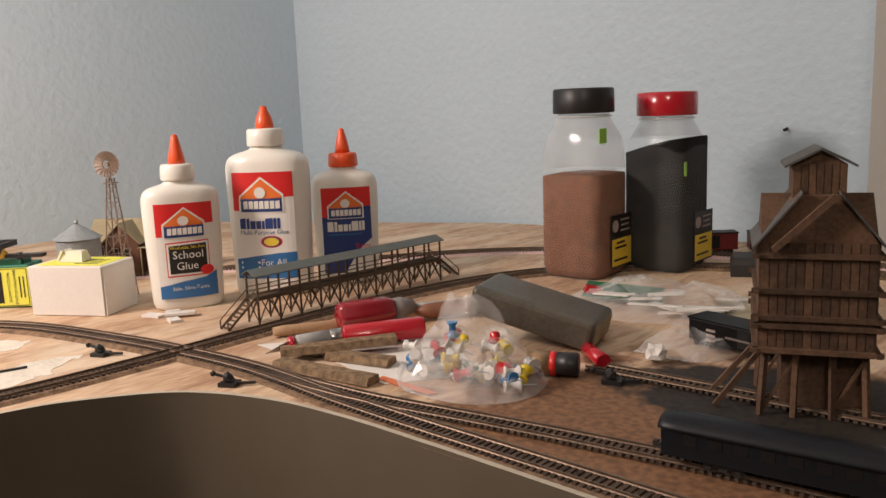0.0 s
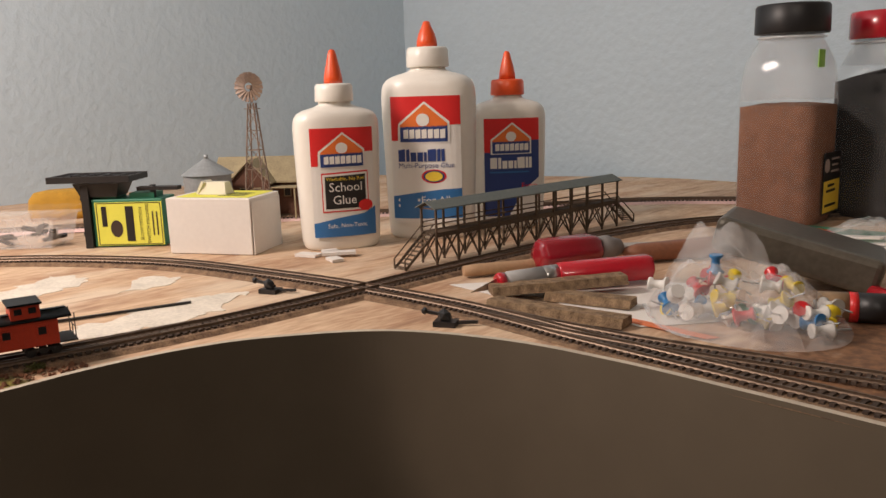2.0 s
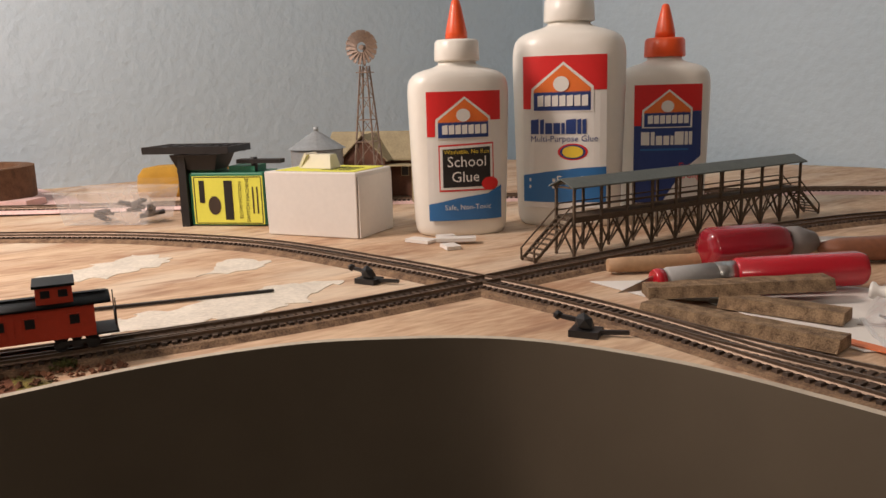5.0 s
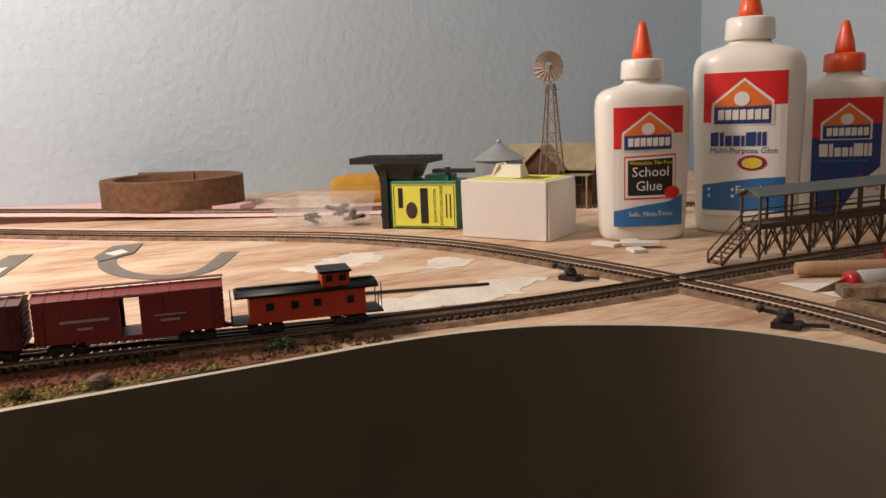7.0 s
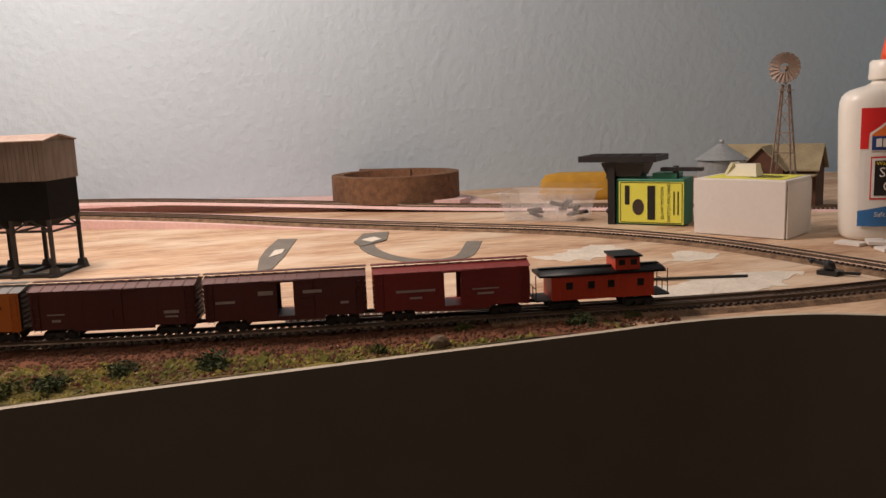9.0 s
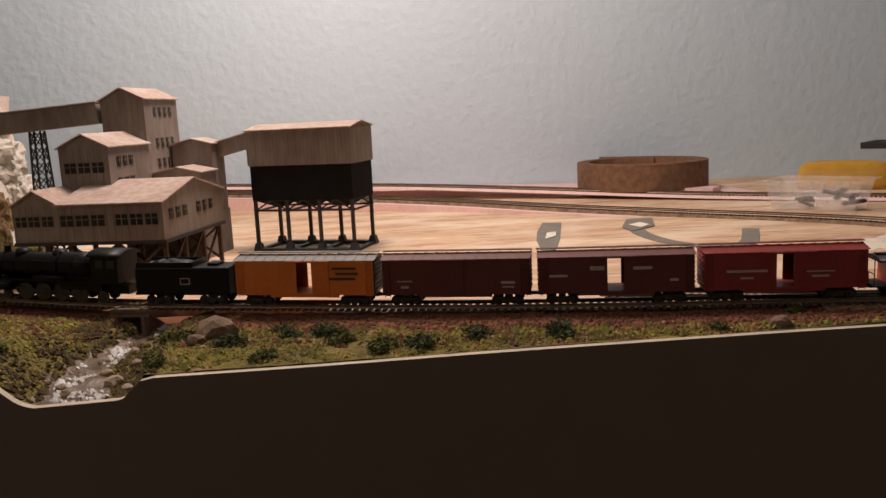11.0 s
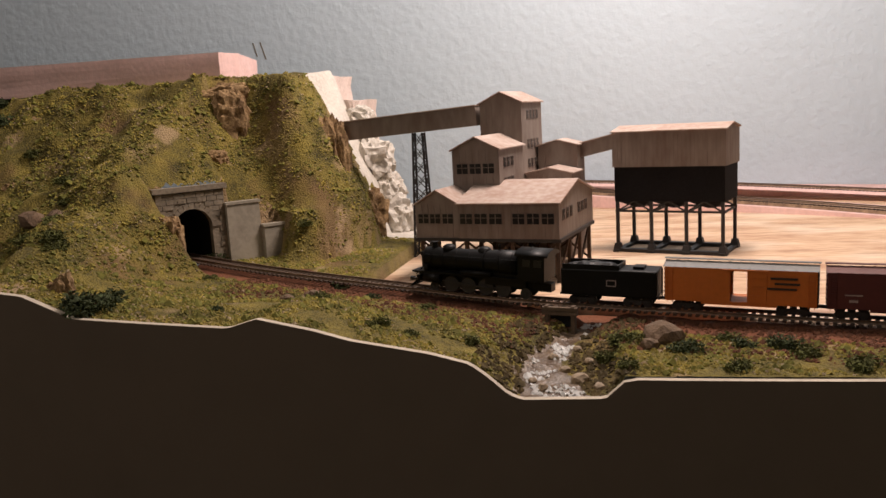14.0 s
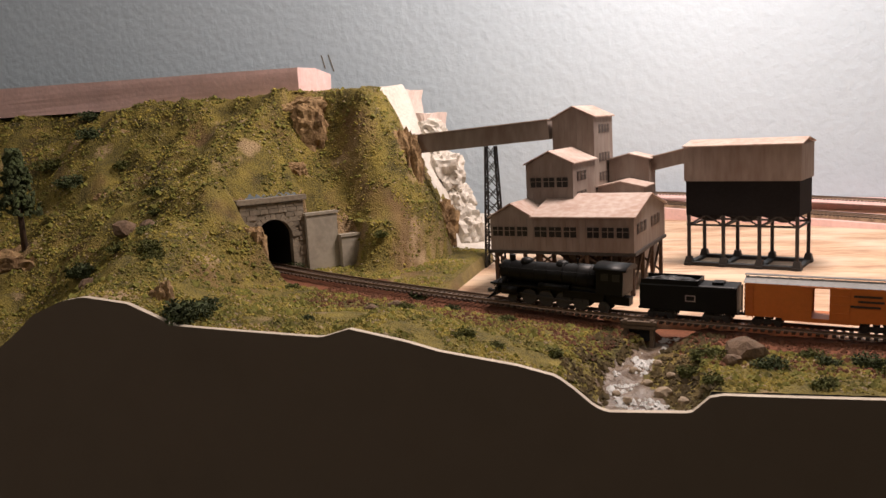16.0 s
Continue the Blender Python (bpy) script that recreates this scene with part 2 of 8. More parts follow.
def turf():
    """Ground foam: olive turf, brown earth, bare tan rock where it is steep."""
    m = material("scenic turf", (0.25, 0.195, 0.038), 0.97, scale=110, vary=0.5, bump=1.0, dark=(0.050, 0.043, 0.012), depth=0.004, big=70)
    n, l = m.node_tree.nodes, m.node_tree.links
    b = n["Principled BSDF"]
    old = b.inputs["Base Color"].links[0].from_socket
    tc, spot, ramp, mix = n.new("ShaderNodeTexCoord"), n.new("ShaderNodeTexNoise"), n.new("ShaderNodeValToRGB"), n.new("ShaderNodeMixRGB")
    l.new(tc.outputs["Object"], spot.inputs["Vector"])
    spot.inputs["Scale"].default_value, spot.inputs["Detail"].default_value = 26, 7
    ramp.color_ramp.elements[0].position, ramp.color_ramp.elements[1].position = 0.54, 0.68
    ramp.color_ramp.elements[0].color, ramp.color_ramp.elements[1].color = (0, 0, 0, 1), (0.7, 0.7, 0.7, 1)
    l.new(spot.outputs[0], ramp.inputs[0])
    l.new(ramp.outputs[0], mix.inputs[0])
    l.new(old, mix.inputs[1])
    mix.inputs[2].default_value = (0.17, 0.095, 0.045, 1)
    geo, sep, steep, rock = n.new("ShaderNodeNewGeometry"), n.new("ShaderNodeSeparateXYZ"), n.new("ShaderNodeValToRGB"), n.new("ShaderNodeMixRGB")
    l.new(geo.outputs["True Normal"], sep.inputs[0])
    l.new(sep.outputs["Z"], steep.inputs[0])
    steep.color_ramp.elements[0].position, steep.color_ramp.elements[1].position = 0.12, 0.30
    steep.color_ramp.elements[0].color, steep.color_ramp.elements[1].color = (0.8, 0.8, 0.8, 1), (0, 0, 0, 1)
    l.new(steep.outputs[0], rock.inputs[0])
    l.new(mix.outputs[0], rock.inputs[1])
    rock.inputs[2].default_value = (0.33, 0.22, 0.12, 1)
    bare, ramp3, mix3 = n.new("ShaderNodeTexNoise"), n.new("ShaderNodeValToRGB"), n.new("ShaderNodeMixRGB")
    bare.inputs["Scale"].default_value, bare.inputs["Detail"].default_value = 30, 10
    l.new(tc.outputs["Object"], bare.inputs["Vector"])
    ramp3.color_ramp.elements[0].position, ramp3.color_ramp.elements[1].position = 0.60, 0.68
    ramp3.color_ramp.elements[0].color, ramp3.color_ramp.elements[1].color = (0, 0, 0, 1), (0.85, 0.85, 0.85, 1)
    l.new(bare.outputs[0], ramp3.inputs[0])
    l.new(ramp3.outputs[0], mix3.inputs[0])
    l.new(rock.outputs[0], mix3.inputs[1])
    mix3.inputs[2].default_value = (0.38, 0.27, 0.15, 1)
    l.new(mix3.outputs[0], b.inputs["Base Color"])
    return m


PLYWOOD, TURF = plywood(), turf()
EARTH = material("red brown earth", (0.19, 0.066, 0.028), 0.97, scale=90, vary=0.5, bump=0.9, depth=0.0015)


# ---- mesh helpers ----
def box(bm, c, s, m=None, taper=1.0):
    """A box about c of size s, turned by m; taper shrinks its top."""
    vs = []
    for z in (-0.5, 0.5):
        k = taper if z > 0 else 1.0
        for x, y in ((-0.5, -0.5), (0.5, -0.5), (0.5, 0.5), (-0.5, 0.5)):
            v = Vector((x * s[0] * k, y * s[1] * k, z * s[2]))
            vs.append(bm.verts.new((m @ v if m else v) + Vector(c)))
    for f in ((3, 2, 1, 0), (4, 5, 6, 7), (0, 1, 5, 4), (1, 2, 6, 5), (2, 3, 7, 6), (3, 0, 4, 7)):
        bm.faces.new([vs[i] for i in f])
    return bm


def rod(bm, a, b, r, r2=None, n=8, cap=True):
    """A round bar from a to b."""
    a, b = Vector(a), Vector(b)
    r2 = r if r2 is None else r2
    q = (b - a).to_track_quat("Z", "Y").to_matrix()
    rings = []
    for p, k in ((a, r), (b, r2)):
        rings.append([bm.verts.new(p + q @ Vector((k * math.cos(6.28319 * i / n), k * math.sin(6.28319 * i / n), 0))) for i in range(n)])
    for i in range(n):
        f = bm.faces.new((rings[0][i], rings[0][(i + 1) % n], rings[1][(i + 1) % n], rings[1][i]))
        f.smooth = n > 6
    if cap:
        bm.faces.new(rings[0][::-1])
        bm.faces.new(rings[1])
    return bm


def beam(bm, a, b, w, h=None):
    """A square bar from a to b."""
    a, b = Vector(a), Vector(b)
    d = b - a
    q = d.to_track_quat("X", "Z").to_matrix()
    return box(bm, (a + b) / 2, (d.length, w, h or w), q)


def loft(bm, rings, cap=True, smooth=True):
    """Skins closed rings of points."""
    vs = [[bm.verts.new(p) for p in r] for r in rings]
    n = len(vs[0])
    for a, b in zip(vs, vs[1:]):
        for i in range(n):
            f = bm.faces.new((a[i], a[(i + 1) % n], b[(i + 1) % n], b[i]))
            f.smooth = smooth
    if cap:
        bm.faces.new(vs[0][::-1])
        bm.faces.new(vs[-1])
    return bm


def oval(w, d, z, power=2.6, n=32, cx=0.0, cy=0.0):
    out = []
    for i in range(n):
        a = 6.2831853 * i / n
        c, s = math.cos(a), math.sin(a)
        out.append((cx + w / 2 * math.copysign(abs(c) ** (2 / power), c), cy + d / 2 * math.copysign(abs(s) ** (2 / power), s), z))
    return out


def slab(bm, outline, z0, z1):
    """An upright prism over a closed outline in plan."""
    a, b = [bm.verts.new((x, y, z0)) for x, y in outline], [bm.verts.new((x, y, z1)) for x, y in outline]
    n = len(a)
    for i in range(n):
        bm.faces.new((a[i], a[(i + 1) % n], b[(i + 1) % n], b[i]))
    bm.faces.new(a[::-1])
    bm.faces.new(b)
    return bm


def mesh_of(name, bm, mat):
    bmesh.ops.recalc_face_normals(bm, faces=bm.faces)
    me = bpy.data.meshes.new(name)
    bm.to_mesh(me)
    bm.free()
    for m in mat if isinstance(mat, (list, tuple)) else [mat]:
        me.materials.append(m)
    return me


def thing(name, place=None, label="", category="", group="", kind="", bm=None, mat=None):
    ob = new(name, mesh_of(name, bm, mat) if bm else None)
    if place is not None:
        ob.matrix_world = place
    return tagged(ob, label, category, group, kind)


def part(name, bm, mat, parent, label="", at=None):
    ob = new(name, mesh_of(name, bm, mat))
    ob.parent = parent
    if at is not None:
        ob.matrix_basis = at
    return tagged(ob, label)


def soften(ob, width=0.0006, segments=2):
    b = ob.modifiers.new("bevel", "BEVEL")
    b.width, b.segments, b.limit_method = width, segments, "ANGLE"
    return ob


B = bmesh.new
RND = random.Random(5)


def spline(points, step=0.004):
    """Points along a smooth line through the given ones."""
    P = [Vector(p) for p in points]
    P = [2 * P[0] - P[1]] + P + [2 * P[-1] - P[-2]]
    out = []
    for i in range(1, len(P) - 2):
        n = max(2, int((P[i + 1] - P[i]).length / step))
        for k in range(n):
            t = k / n
            out.append(0.5 * (2 * P[i] + (P[i + 1] - P[i - 1]) * t + (2 * P[i - 1] - 5 * P[i] + 4 * P[i + 1] - P[i + 2]) * t * t + (3 * P[i] - P[i - 1] - 3 * P[i + 1] + P[i + 2]) * t ** 3))
    out.append(P[-2])
    return out


def lerp_table(x, table):
    if x <= table[0][0]:
        return table[0][1]
    for (a, u), (b, v) in zip(table, table[1:]):
        if x <= b:
            return u + (v - u) * (x - a) / (b - a)
    return table[-1][1]


def smooth(t):
    t = max(0.0, min(1.0, t))
    return t * t * (3 - 2 * t)


# ---- the room ----
def wall(name, c, s, mat, label):
    return thing(name, label=label, category="wall", kind="structure", bm=box(B(), c, s), mat=mat)


MIDX, MIDY, HIGH, MIDZ = (WEST + EAST) / 2, (NORTH + SOUTH) / 2, CEIL - FLOOR, (CEIL + FLOOR) / 2
wall("wall_west", (WEST - 0.05, MIDY, MIDZ), (0.1, NORTH - SOUTH + 0.2, HIGH), WALL_BLUE, "pale blue painted wall with roller texture")
wall("wall_north", ((WEST - 0.222) / 2, NORTH + 0.05, MIDZ), (-0.222 - WEST, 0.1, HIGH), WALL_BLUE, "pale blue painted wall with roller texture")
wall("wall_north_return", ((EAST - 0.218) / 2, NORTH + 0.012, MIDZ), (EAST + 0.218, 0.1, HIGH), WALL_BEIGE, "greyish beige painted wall")
wall("wall_east", (EAST + 0.05, MIDY, MIDZ), (0.1, NORTH - SOUTH + 0.2, HIGH), WALL_BEIGE, "greyish beige painted wall")
wall("wall_south", (MIDX, SOUTH - 0.05, MIDZ), (EAST - WEST, 0.1, HIGH), WALL_BEIGE, "greyish beige painted wall")
thing("ceiling", label="white painted ceiling", category="ceiling", kind="structure", bm=box(B(), (MIDX, MIDY, CEIL + 0.05), (EAST - WEST + 0.2, NORTH - SOUTH + 0.2, 0.1)), mat=CEIL_WHITE)
thing("floor", label="brown carpeted floor", category="floor", kind="structure", bm=box(B(), (MIDX, MIDY, FLOOR - 0.05), (EAST - WEST + 0.2, NORTH - SOUTH + 0.2, 0.1)), mat=CARPET)

# ---- the layout's board and fascia ----
FRONT = [(-0.440, -1.2), (-0.440, -0.60), (-0.440, -0.247), (-0.445, -0.1), (-0.448, 0.05), (-0.449, 0.10), (-0.443, 0.14), (-0.430, 0.17), (-0.398, 0.21), (-0.35, 0.233), (-0.30, 0.241), (-0.25, 0.243), (-0.17, 0.244), (0.2, 0.246), (0.6, 0.25)]
LINE = [(p.x, p.y) for p in spline([(x, y, 0) for x, y in FRONT], 0.003)]
RIM = [(-0.70, -0.03), (-0.62, -0.012), (-0.585, 0.008), (-0.569, 0.019), (-0.558, 0.028), (-0.54, 0.035), (-0.528, 0.037), (-0.504, 0.034), (-0.487, 0.027), (-0.481, 0.024), (-0.447, 0.022), (-0.407, 0.020), (-0.394, 0.024), (-0.369, 0.019), (-0.354, 0.015), (-0.322, 0.010), (-0.306, 0.006), (-0.299, 0.001), (-0.291, -0.006), (-0.286, -0.008), (-0.254, -0.007), (-0.246, 0.0005), (0.0, 0.001)]


def rim(x, y):
    return lerp_table(y, RIM) if x < -0.4 and y < 0 else 0.001


def fascia():
    bm = B()
    pts = []
    for i, (x, y) in enumerate(LINE):
        a, b = LINE[max(0, i - 1)], LINE[min(len(LINE) - 1, i + 1)]
        d = Vector((b[0] - a[0], b[1] - a[1], 0)).normalized()
        out = Vector((d.y, -d.x, 0))
        top = rim(x, y)
        o, p = Vector((x, y, 0)) + out * 0.0008, Vector((x, y, 0)) - out * 0.0022
        pts.append([bm.verts.new((o.x, o.y, -0.75)), bm.verts.new((o.x, o.y, top)), bm.verts.new((p.x, p.y, top)), bm.verts.new((p.x, p.y, -0.75))])
    for a, b in zip(pts, pts[1:]):
        for k in range(3):
            f = bm.faces.new((a[k], a[k + 1], b[k + 1], b[k]))
            f.material_index = 1 if k == 1 else 0

    thing("fascia", label="curved dark tan hardboard fascia with a pale raw edge", category="fascia", kind="structure", bm=bm, mat=[FASCIA, FASCIA_EDGE])


fascia()
BOARD = [(x, y) for x, y in LINE if y > -0.19]
BOARD = [(x - 0.003 if y < 0.2 else x, y + 0.003 if y >= 0.2 else y) for x, y in BOARD]
BOARD += [(0.6, NORTH), (-0.60, NORTH), (-0.66, 0.797), (-0.755, 0.75), (WEST, 0.60), (WEST, -0.47), (-0.70, -0.47), (-0.70, -0.425), (-0.615, -0.425), (-0.60, -0.40), (-0.545, -0.19)]
thing("plywood_board", label="pinkish plywood board with paint and glue smears", category="board", kind="structure", bm=slab(B(), BOARD, -0.018, 0.0), mat=PLYWOOD)

# ---- lines of track ----
PATH_A = spline([(-0.10, 0.715, 0.002), (-0.22, 0.70, 0.002), (-0.33, 0.66, 0.002), (-0.405, 0.595, 0.002), (-0.446, 0.522, 0.002), (-0.464, 0.411, 0.002), (-0.466, 0.30, 0.002), (-0.465, 0.25, 0.002), (-0.466, 0.17, 0.002), (-0.474, 0.098, 0.002), (-0.487, 0.02, 0.002), (-0.500, -0.06, 0.002), (-0.514, -0.13, 0.002), (-0.532, -0.215, 0.003), (-0.551, -0.30, 0.0045), (-0.573, -0.38, 0.0085), (-0.590, -0.445, 0.0125), (-0.612, -0.507, 0.0165), (-0.65, -0.57, 0.0185), (-0.70, -0.62, 0.0195)])
PATH_B = spline([(-1.04, -0.42, 0.0175), (-1.005, -0.30, 0.015), (-0.960, -0.205, 0.011), (-0.905, -0.103, 0.0075), (-0.842, -0.006, 0.0035), (-0.772, 0.086, 0.002), (-0.733, 0.131, 0.002), (-0.690, 0.171, 0.002), (-0.618, 0.214, 0.002), (-0.530, 0.238, 0.002), (-0.465, 0.25, 0.002), (-0.395, 0.258, 0.0015), (-0.323, 0.256, 0.001), (-0.262, 0.2555, 0.001), (-0.17, 0.257, 0.001), (0.0, 0.259, 0.001), (0.3, 0.262, 0.001)])
PATH_C = spline([(-0.385, 0.2588, 0.0012), (-0.34, 0.261, 0.0012), (-0.299, 0.266, 0.001), (-0.235, 0.279, 0.001), (-0.18, 0.289, 0.001), (-0.08, 0.303, 0.001), (0.3, 0.34, 0.001)])
PATH_D = spline([(-0.245, 0.376, 0.001), (-0.17, 0.381, 0.001), (0.0, 0.39, 0.001), (0.3, 0.40, 0.001)])
PATH_E = spline([(-1.045, -0.42, 0.026), (-1.04, -0.25, 0.0175), (-1.022, -0.15, 0.014), (-0.97, -0.02, 0.0085), (-0.885, 0.122, 0.004), (-0.80, 0.26, 0.003), (-0.725, 0.37, 0.002), (-0.658, 0.46, 0.002), (-0.592, 0.546, 0.002), (-0.535, 0.62, 0.002), (-0.47, 0.67, 0.002), (-0.38, 0.715, 0.002), (-0.10, 0.75, 0.002)])
PATH_F = spline([(-0.4675, 0.155, 0.0021), (-0.476, 0.10, 0.0021), (-0.491, 0.035, 0.0018), (-0.508, -0.015, 0.0015), (-0.524, -0.06, 0.0012)])


def sides(path):
    """For each point of a line: the point, its heading and its left."""
    for i, p in enumerate(path):
        d = (path[min(i + 1, len(path) - 1)] - path[max(i - 1, 0)]).normalized()
        yield p, d, Vector((-d.y, d.x, 0)).normalized()


def ribbon(path, section):
    """Sweeps an open or closed section of (across, up) along a line."""
    bm = B()
    rows = [[bm.verts.new(p + l * a + Vector((0, 0, u))) for a, u in section] for p, d, l in sides(path)]
    n = len(section)
    for a, b in zip(rows, rows[1:]):
        for k in range(n):
            bm.faces.new((a[k], a[(k + 1) % n], b[(k + 1) % n], b[k]))
    bm.faces.new(rows[0])
    bm.faces.new(rows[-1][::-1])
    return bm


TRACKS = []


def track(path, label, bed=True, bed_mat=None, bed_range=None, width=0.021):
    ob = thing("railway_track", label=label, category="track", group="model railway tracks")
    if bed:
        stretch = [p for p in path if bed_range is None or bed_range[0] <= p.y <= bed_range[1]]
        w = width / 2
        part("roadbed", ribbon(stretch, [(-w - 0.003, -0.0023), (-w, -0.0002), (w, -0.0002), (w + 0.003, -0.0023)]), bed_mat or CORK, ob, "rough brown cork roadbed")
    for s in (-1, 1):
        c = s * 0.0048
        part("rail", ribbon(path, [(c - 0.0007, 0.0006), (c - 0.0003, 0.0012), (c - 0.0004, 0.0022), (c + 0.0004, 0.0022), (c + 0.0003, 0.0012), (c + 0.0007, 0.0006)]), RAIL, ob)
    TRACKS.append((ob, path))
    return ob


track(PATH_A, "brown model railway track with weathered rails on cork", bed_range=(0.02, 0.75))
track(PATH_B, "brown model railway track crossing another at a diamond")
track(PATH_C, "siding track branching beside the front edge", bed=False)
track(PATH_D, "short bare siding track beside the coal tower", bed=False)
track(PATH_E, "model railway track along the foam by the wall", bed_mat=PINK_FOAM)
track(PATH_F, "short stub of turnout track beside the main line", bed=False)


def near_path(path, x, y):
    best, z, k = 9, 0, 0
    for i, p in enumerate(path):
        d = (p.x - x) ** 2 + (p.y - y) ** 2
        if d < best:
            best, z, k = d, p.z, i
    return math.sqrt(best), z, path[k]


# pink foam inclines along the wall
def incline(path, front, back, z0, end, label):
    bm = B()
    rows = []
    for p, d, l in sides(path):
        if p.y > end:
            continue
        top = p.z - 0.0024
        reach = front if back is None else max(0.016, min(front, near_path(PATH_B, p.x, p.y)[0] - 0.022))
        if back is None:
            q0, q1 = p - l * reach, p + l * 0.02
        else:
            q0, q1 = p - l * reach, Vector((WEST + 0.001, p.y, 0))
        rows.append([bm.verts.new((q0.x + 0.001, q0.y, z0)), bm.verts.new((q0.x, q0.y, top)), bm.verts.new((q1.x, q1.y, top)), bm.verts.new((q1.x, q1.y, z0))])
    for a, b in zip(rows, rows[1:]):
        for k in range(3):
            bm.faces.new((a[k], a[k + 1], b[k + 1], b[k]))
    bm.faces.new(rows[0])
    bm.faces.new(rows[-1][::-1])
    return thing("foam_incline", label=label, category="foam incline", bm=bm, mat=PINK_FOAM)


incline(PATH_B[::-1], 0.040, None, -0.001, 0.05, "pale pink foam incline under the lower track")
incline(PATH_E[::-1], 0.030, 1, -0.001, 0.17, "pink foam incline along the wall under the upper track")


def foam_strip():
    """A cut strip of foam lying before the upper incline, its face sloping to the board."""
    rows, bm = [], B()
    for p, d, l in sides(PATH_E[::-1]):
        room = near_path(PATH_B, p.x, p.y)[0] - 0.020
        if p.y > 0.128 or room < 0.024:
            continue
        reach = min(0.056, room)
        k = 0.0004 * noise.noise((p.y * 60, 0, 0))
        rows.append([bm.verts.new((p.x - l.x * a, p.y - l.y * a, z + k * (z > 0.001))) for a, z in ((reach, 0.0003), (reach - 0.003, 0.0052), (reach - 0.006, 0.0068), (0.0165, 0.0078), (0.0165, 0.0003))])
    for a, b in zip(rows, rows[1:]):
        for k in range(4):
            bm.faces.new((a[k], a[k + 1], b[k + 1], b[k]))
    bm.faces.new(rows[0])
    bm.faces.new(rows[-1][::-1])
    thing("foam_strip", label="cut strip of pale pink foam beside the upper track", category="foam", bm=bm, mat=PINK_FOAM)


foam_strip()

# ---- scenery ----
PORTAL, PORTAL_TURN = Vector((-0.6165, -0.5205, 0.0165)), 50.0
FACE = Vector((math.cos(radians(PORTAL_TURN)), math.sin(radians(PORTAL_TURN)), 0))
HILL = [(0.0, 0.0), (0.12, 0.02), (0.25, 0.12), (0.4, 0.28), (0.55, 0.42), (0.66, 0.52), (0.8, 0.76), (0.93, 0.96), (1.0, 1.0), (1.6, 1.06)]
PATH_A_FINE = [p for p in PATH_A if p.y < 0.2]


def ground(x, y):
    """Height of the scenery at (x, y), and 1 where it is bare earth beside the track."""
    d, tz, tp = near_path(PATH_A_FINE, x, y)
    front = x > tp.x
    n1, n2, n3 = noise.noise((x * 14, y * 14, 0)), noise.noise((x * 45, y * 45, 3)), noise.noise((x * 140, y * 140, 7))
    low = lerp_table(y, RIM)
    if y > -0.25:
        low = 0.0022
    reach = max(0.01, -0.443 - tp.x)
    f = smooth((x - tp.x) / max(0.012, 0.86 * ((-0.443) - tp.x)))
    z = max(tz - 0.0028, 0.0006 if y > -0.2 else -1) * (1 - f) + (low - 0.0012) * f + (n1 * 0.004 + n2 * 0.0016) * (f * (1 - f) * 4 if y < -0.25 else 0.22) + n3 * 0.0006
    if not front:
        z = -0.006 if y > -0.40 else tz - 0.003 + n2 * 0.001
    # the stream bed
    if -0.40 < y < -0.20 and x > -0.545:
        mid = -0.270 + 0.010 * math.sin((x + 0.44) * 40)
        s = smooth(1 - (abs(y - mid) - lerp_table(-x, [(0.44, 0.011), (0.50, 0.004), (0.54, 0.003)])) / 0.013)
        z = z * (1 - s) + (-0.0085 + 0.003 * smooth((-x - 0.44) / 0.1) + n3 * 0.002) * s
    # the mountain
    u = (-0.443 - x) / 0.262
    tall = low + (0.136 - low) * lerp_table(u + 0.05 * n1 * (u > 0.05), HILL) + (n1 * 0.007 + n2 * 0.0055 + noise.noise((x * 75, y * 75, 4)) * 0.0038 + abs(noise.noise((x * 110, y * 60, 6))) * 0.0035) * smooth(u * 4) * (1 - smooth((u - 0.9) * 6)) + n3 * 0.001
    nose = lerp_table(-x, [(0.44, -0.50), (0.56, -0.505), (0.60, -0.478), (0.66, -0.437), (0.72, -0.425), (0.775, -0.430), (0.80, -0.50), (0.9, -0.56)]) + 0.008 * n2 + 0.012 * n1
    w = max(0.0, min(1.0, (nose - y) / lerp_table(-x, [(0.5, 0.05), (0.6, 0.065), (0.72, 0.05)])))
    w = w ** 0.75
    if w > 0 and y < -0.40:
        z = max(z, z * (1 - w) + tall * w) if not front else z * (1 - w) + max(tall, z) * w
    # the cutting in front of the portal
    behind = (Vector((x, y, 0)) - PORTAL).dot(FACE)
    if d < 0.075 and behind > -0.0022 and y < -0.3:
        inner = 0.0145 if front or behind > 0.06 else 0.0145 + 0.036 * smooth(1 - behind / 0.06)
        k = smooth((d - inner) / 0.018)
        z = (tz - 0.0032) * (1 - k) + z * k
    if not front and 0.026 < d < 0.085 and -0.06 < behind < 0.03 and y < -0.44:
        k = smooth((d - 0.055) / 0.03)
        z = min(z, 0.043 + 1.5 * max(0.0, -behind - 0.002)) * (1 - k) + z * k
    if d < 0.045 and -0.09 < behind <= -0.0022 and y < -0.45:
        cover = 0.0660 + 1.1 * max(0.0, -behind - 0.004)
        k = smooth((d - 0.030) / 0.014)
        z = min(z, cover) * (1 - k) + z * k
    if x < -0.74:
        z += n2 * 0.006 * w
    return z, d, front, behind


def front_x(y):
    return lerp_table(y, [(b, a - 0.0024) for a, b in LINE if b < 0.16 and a < -0.42])


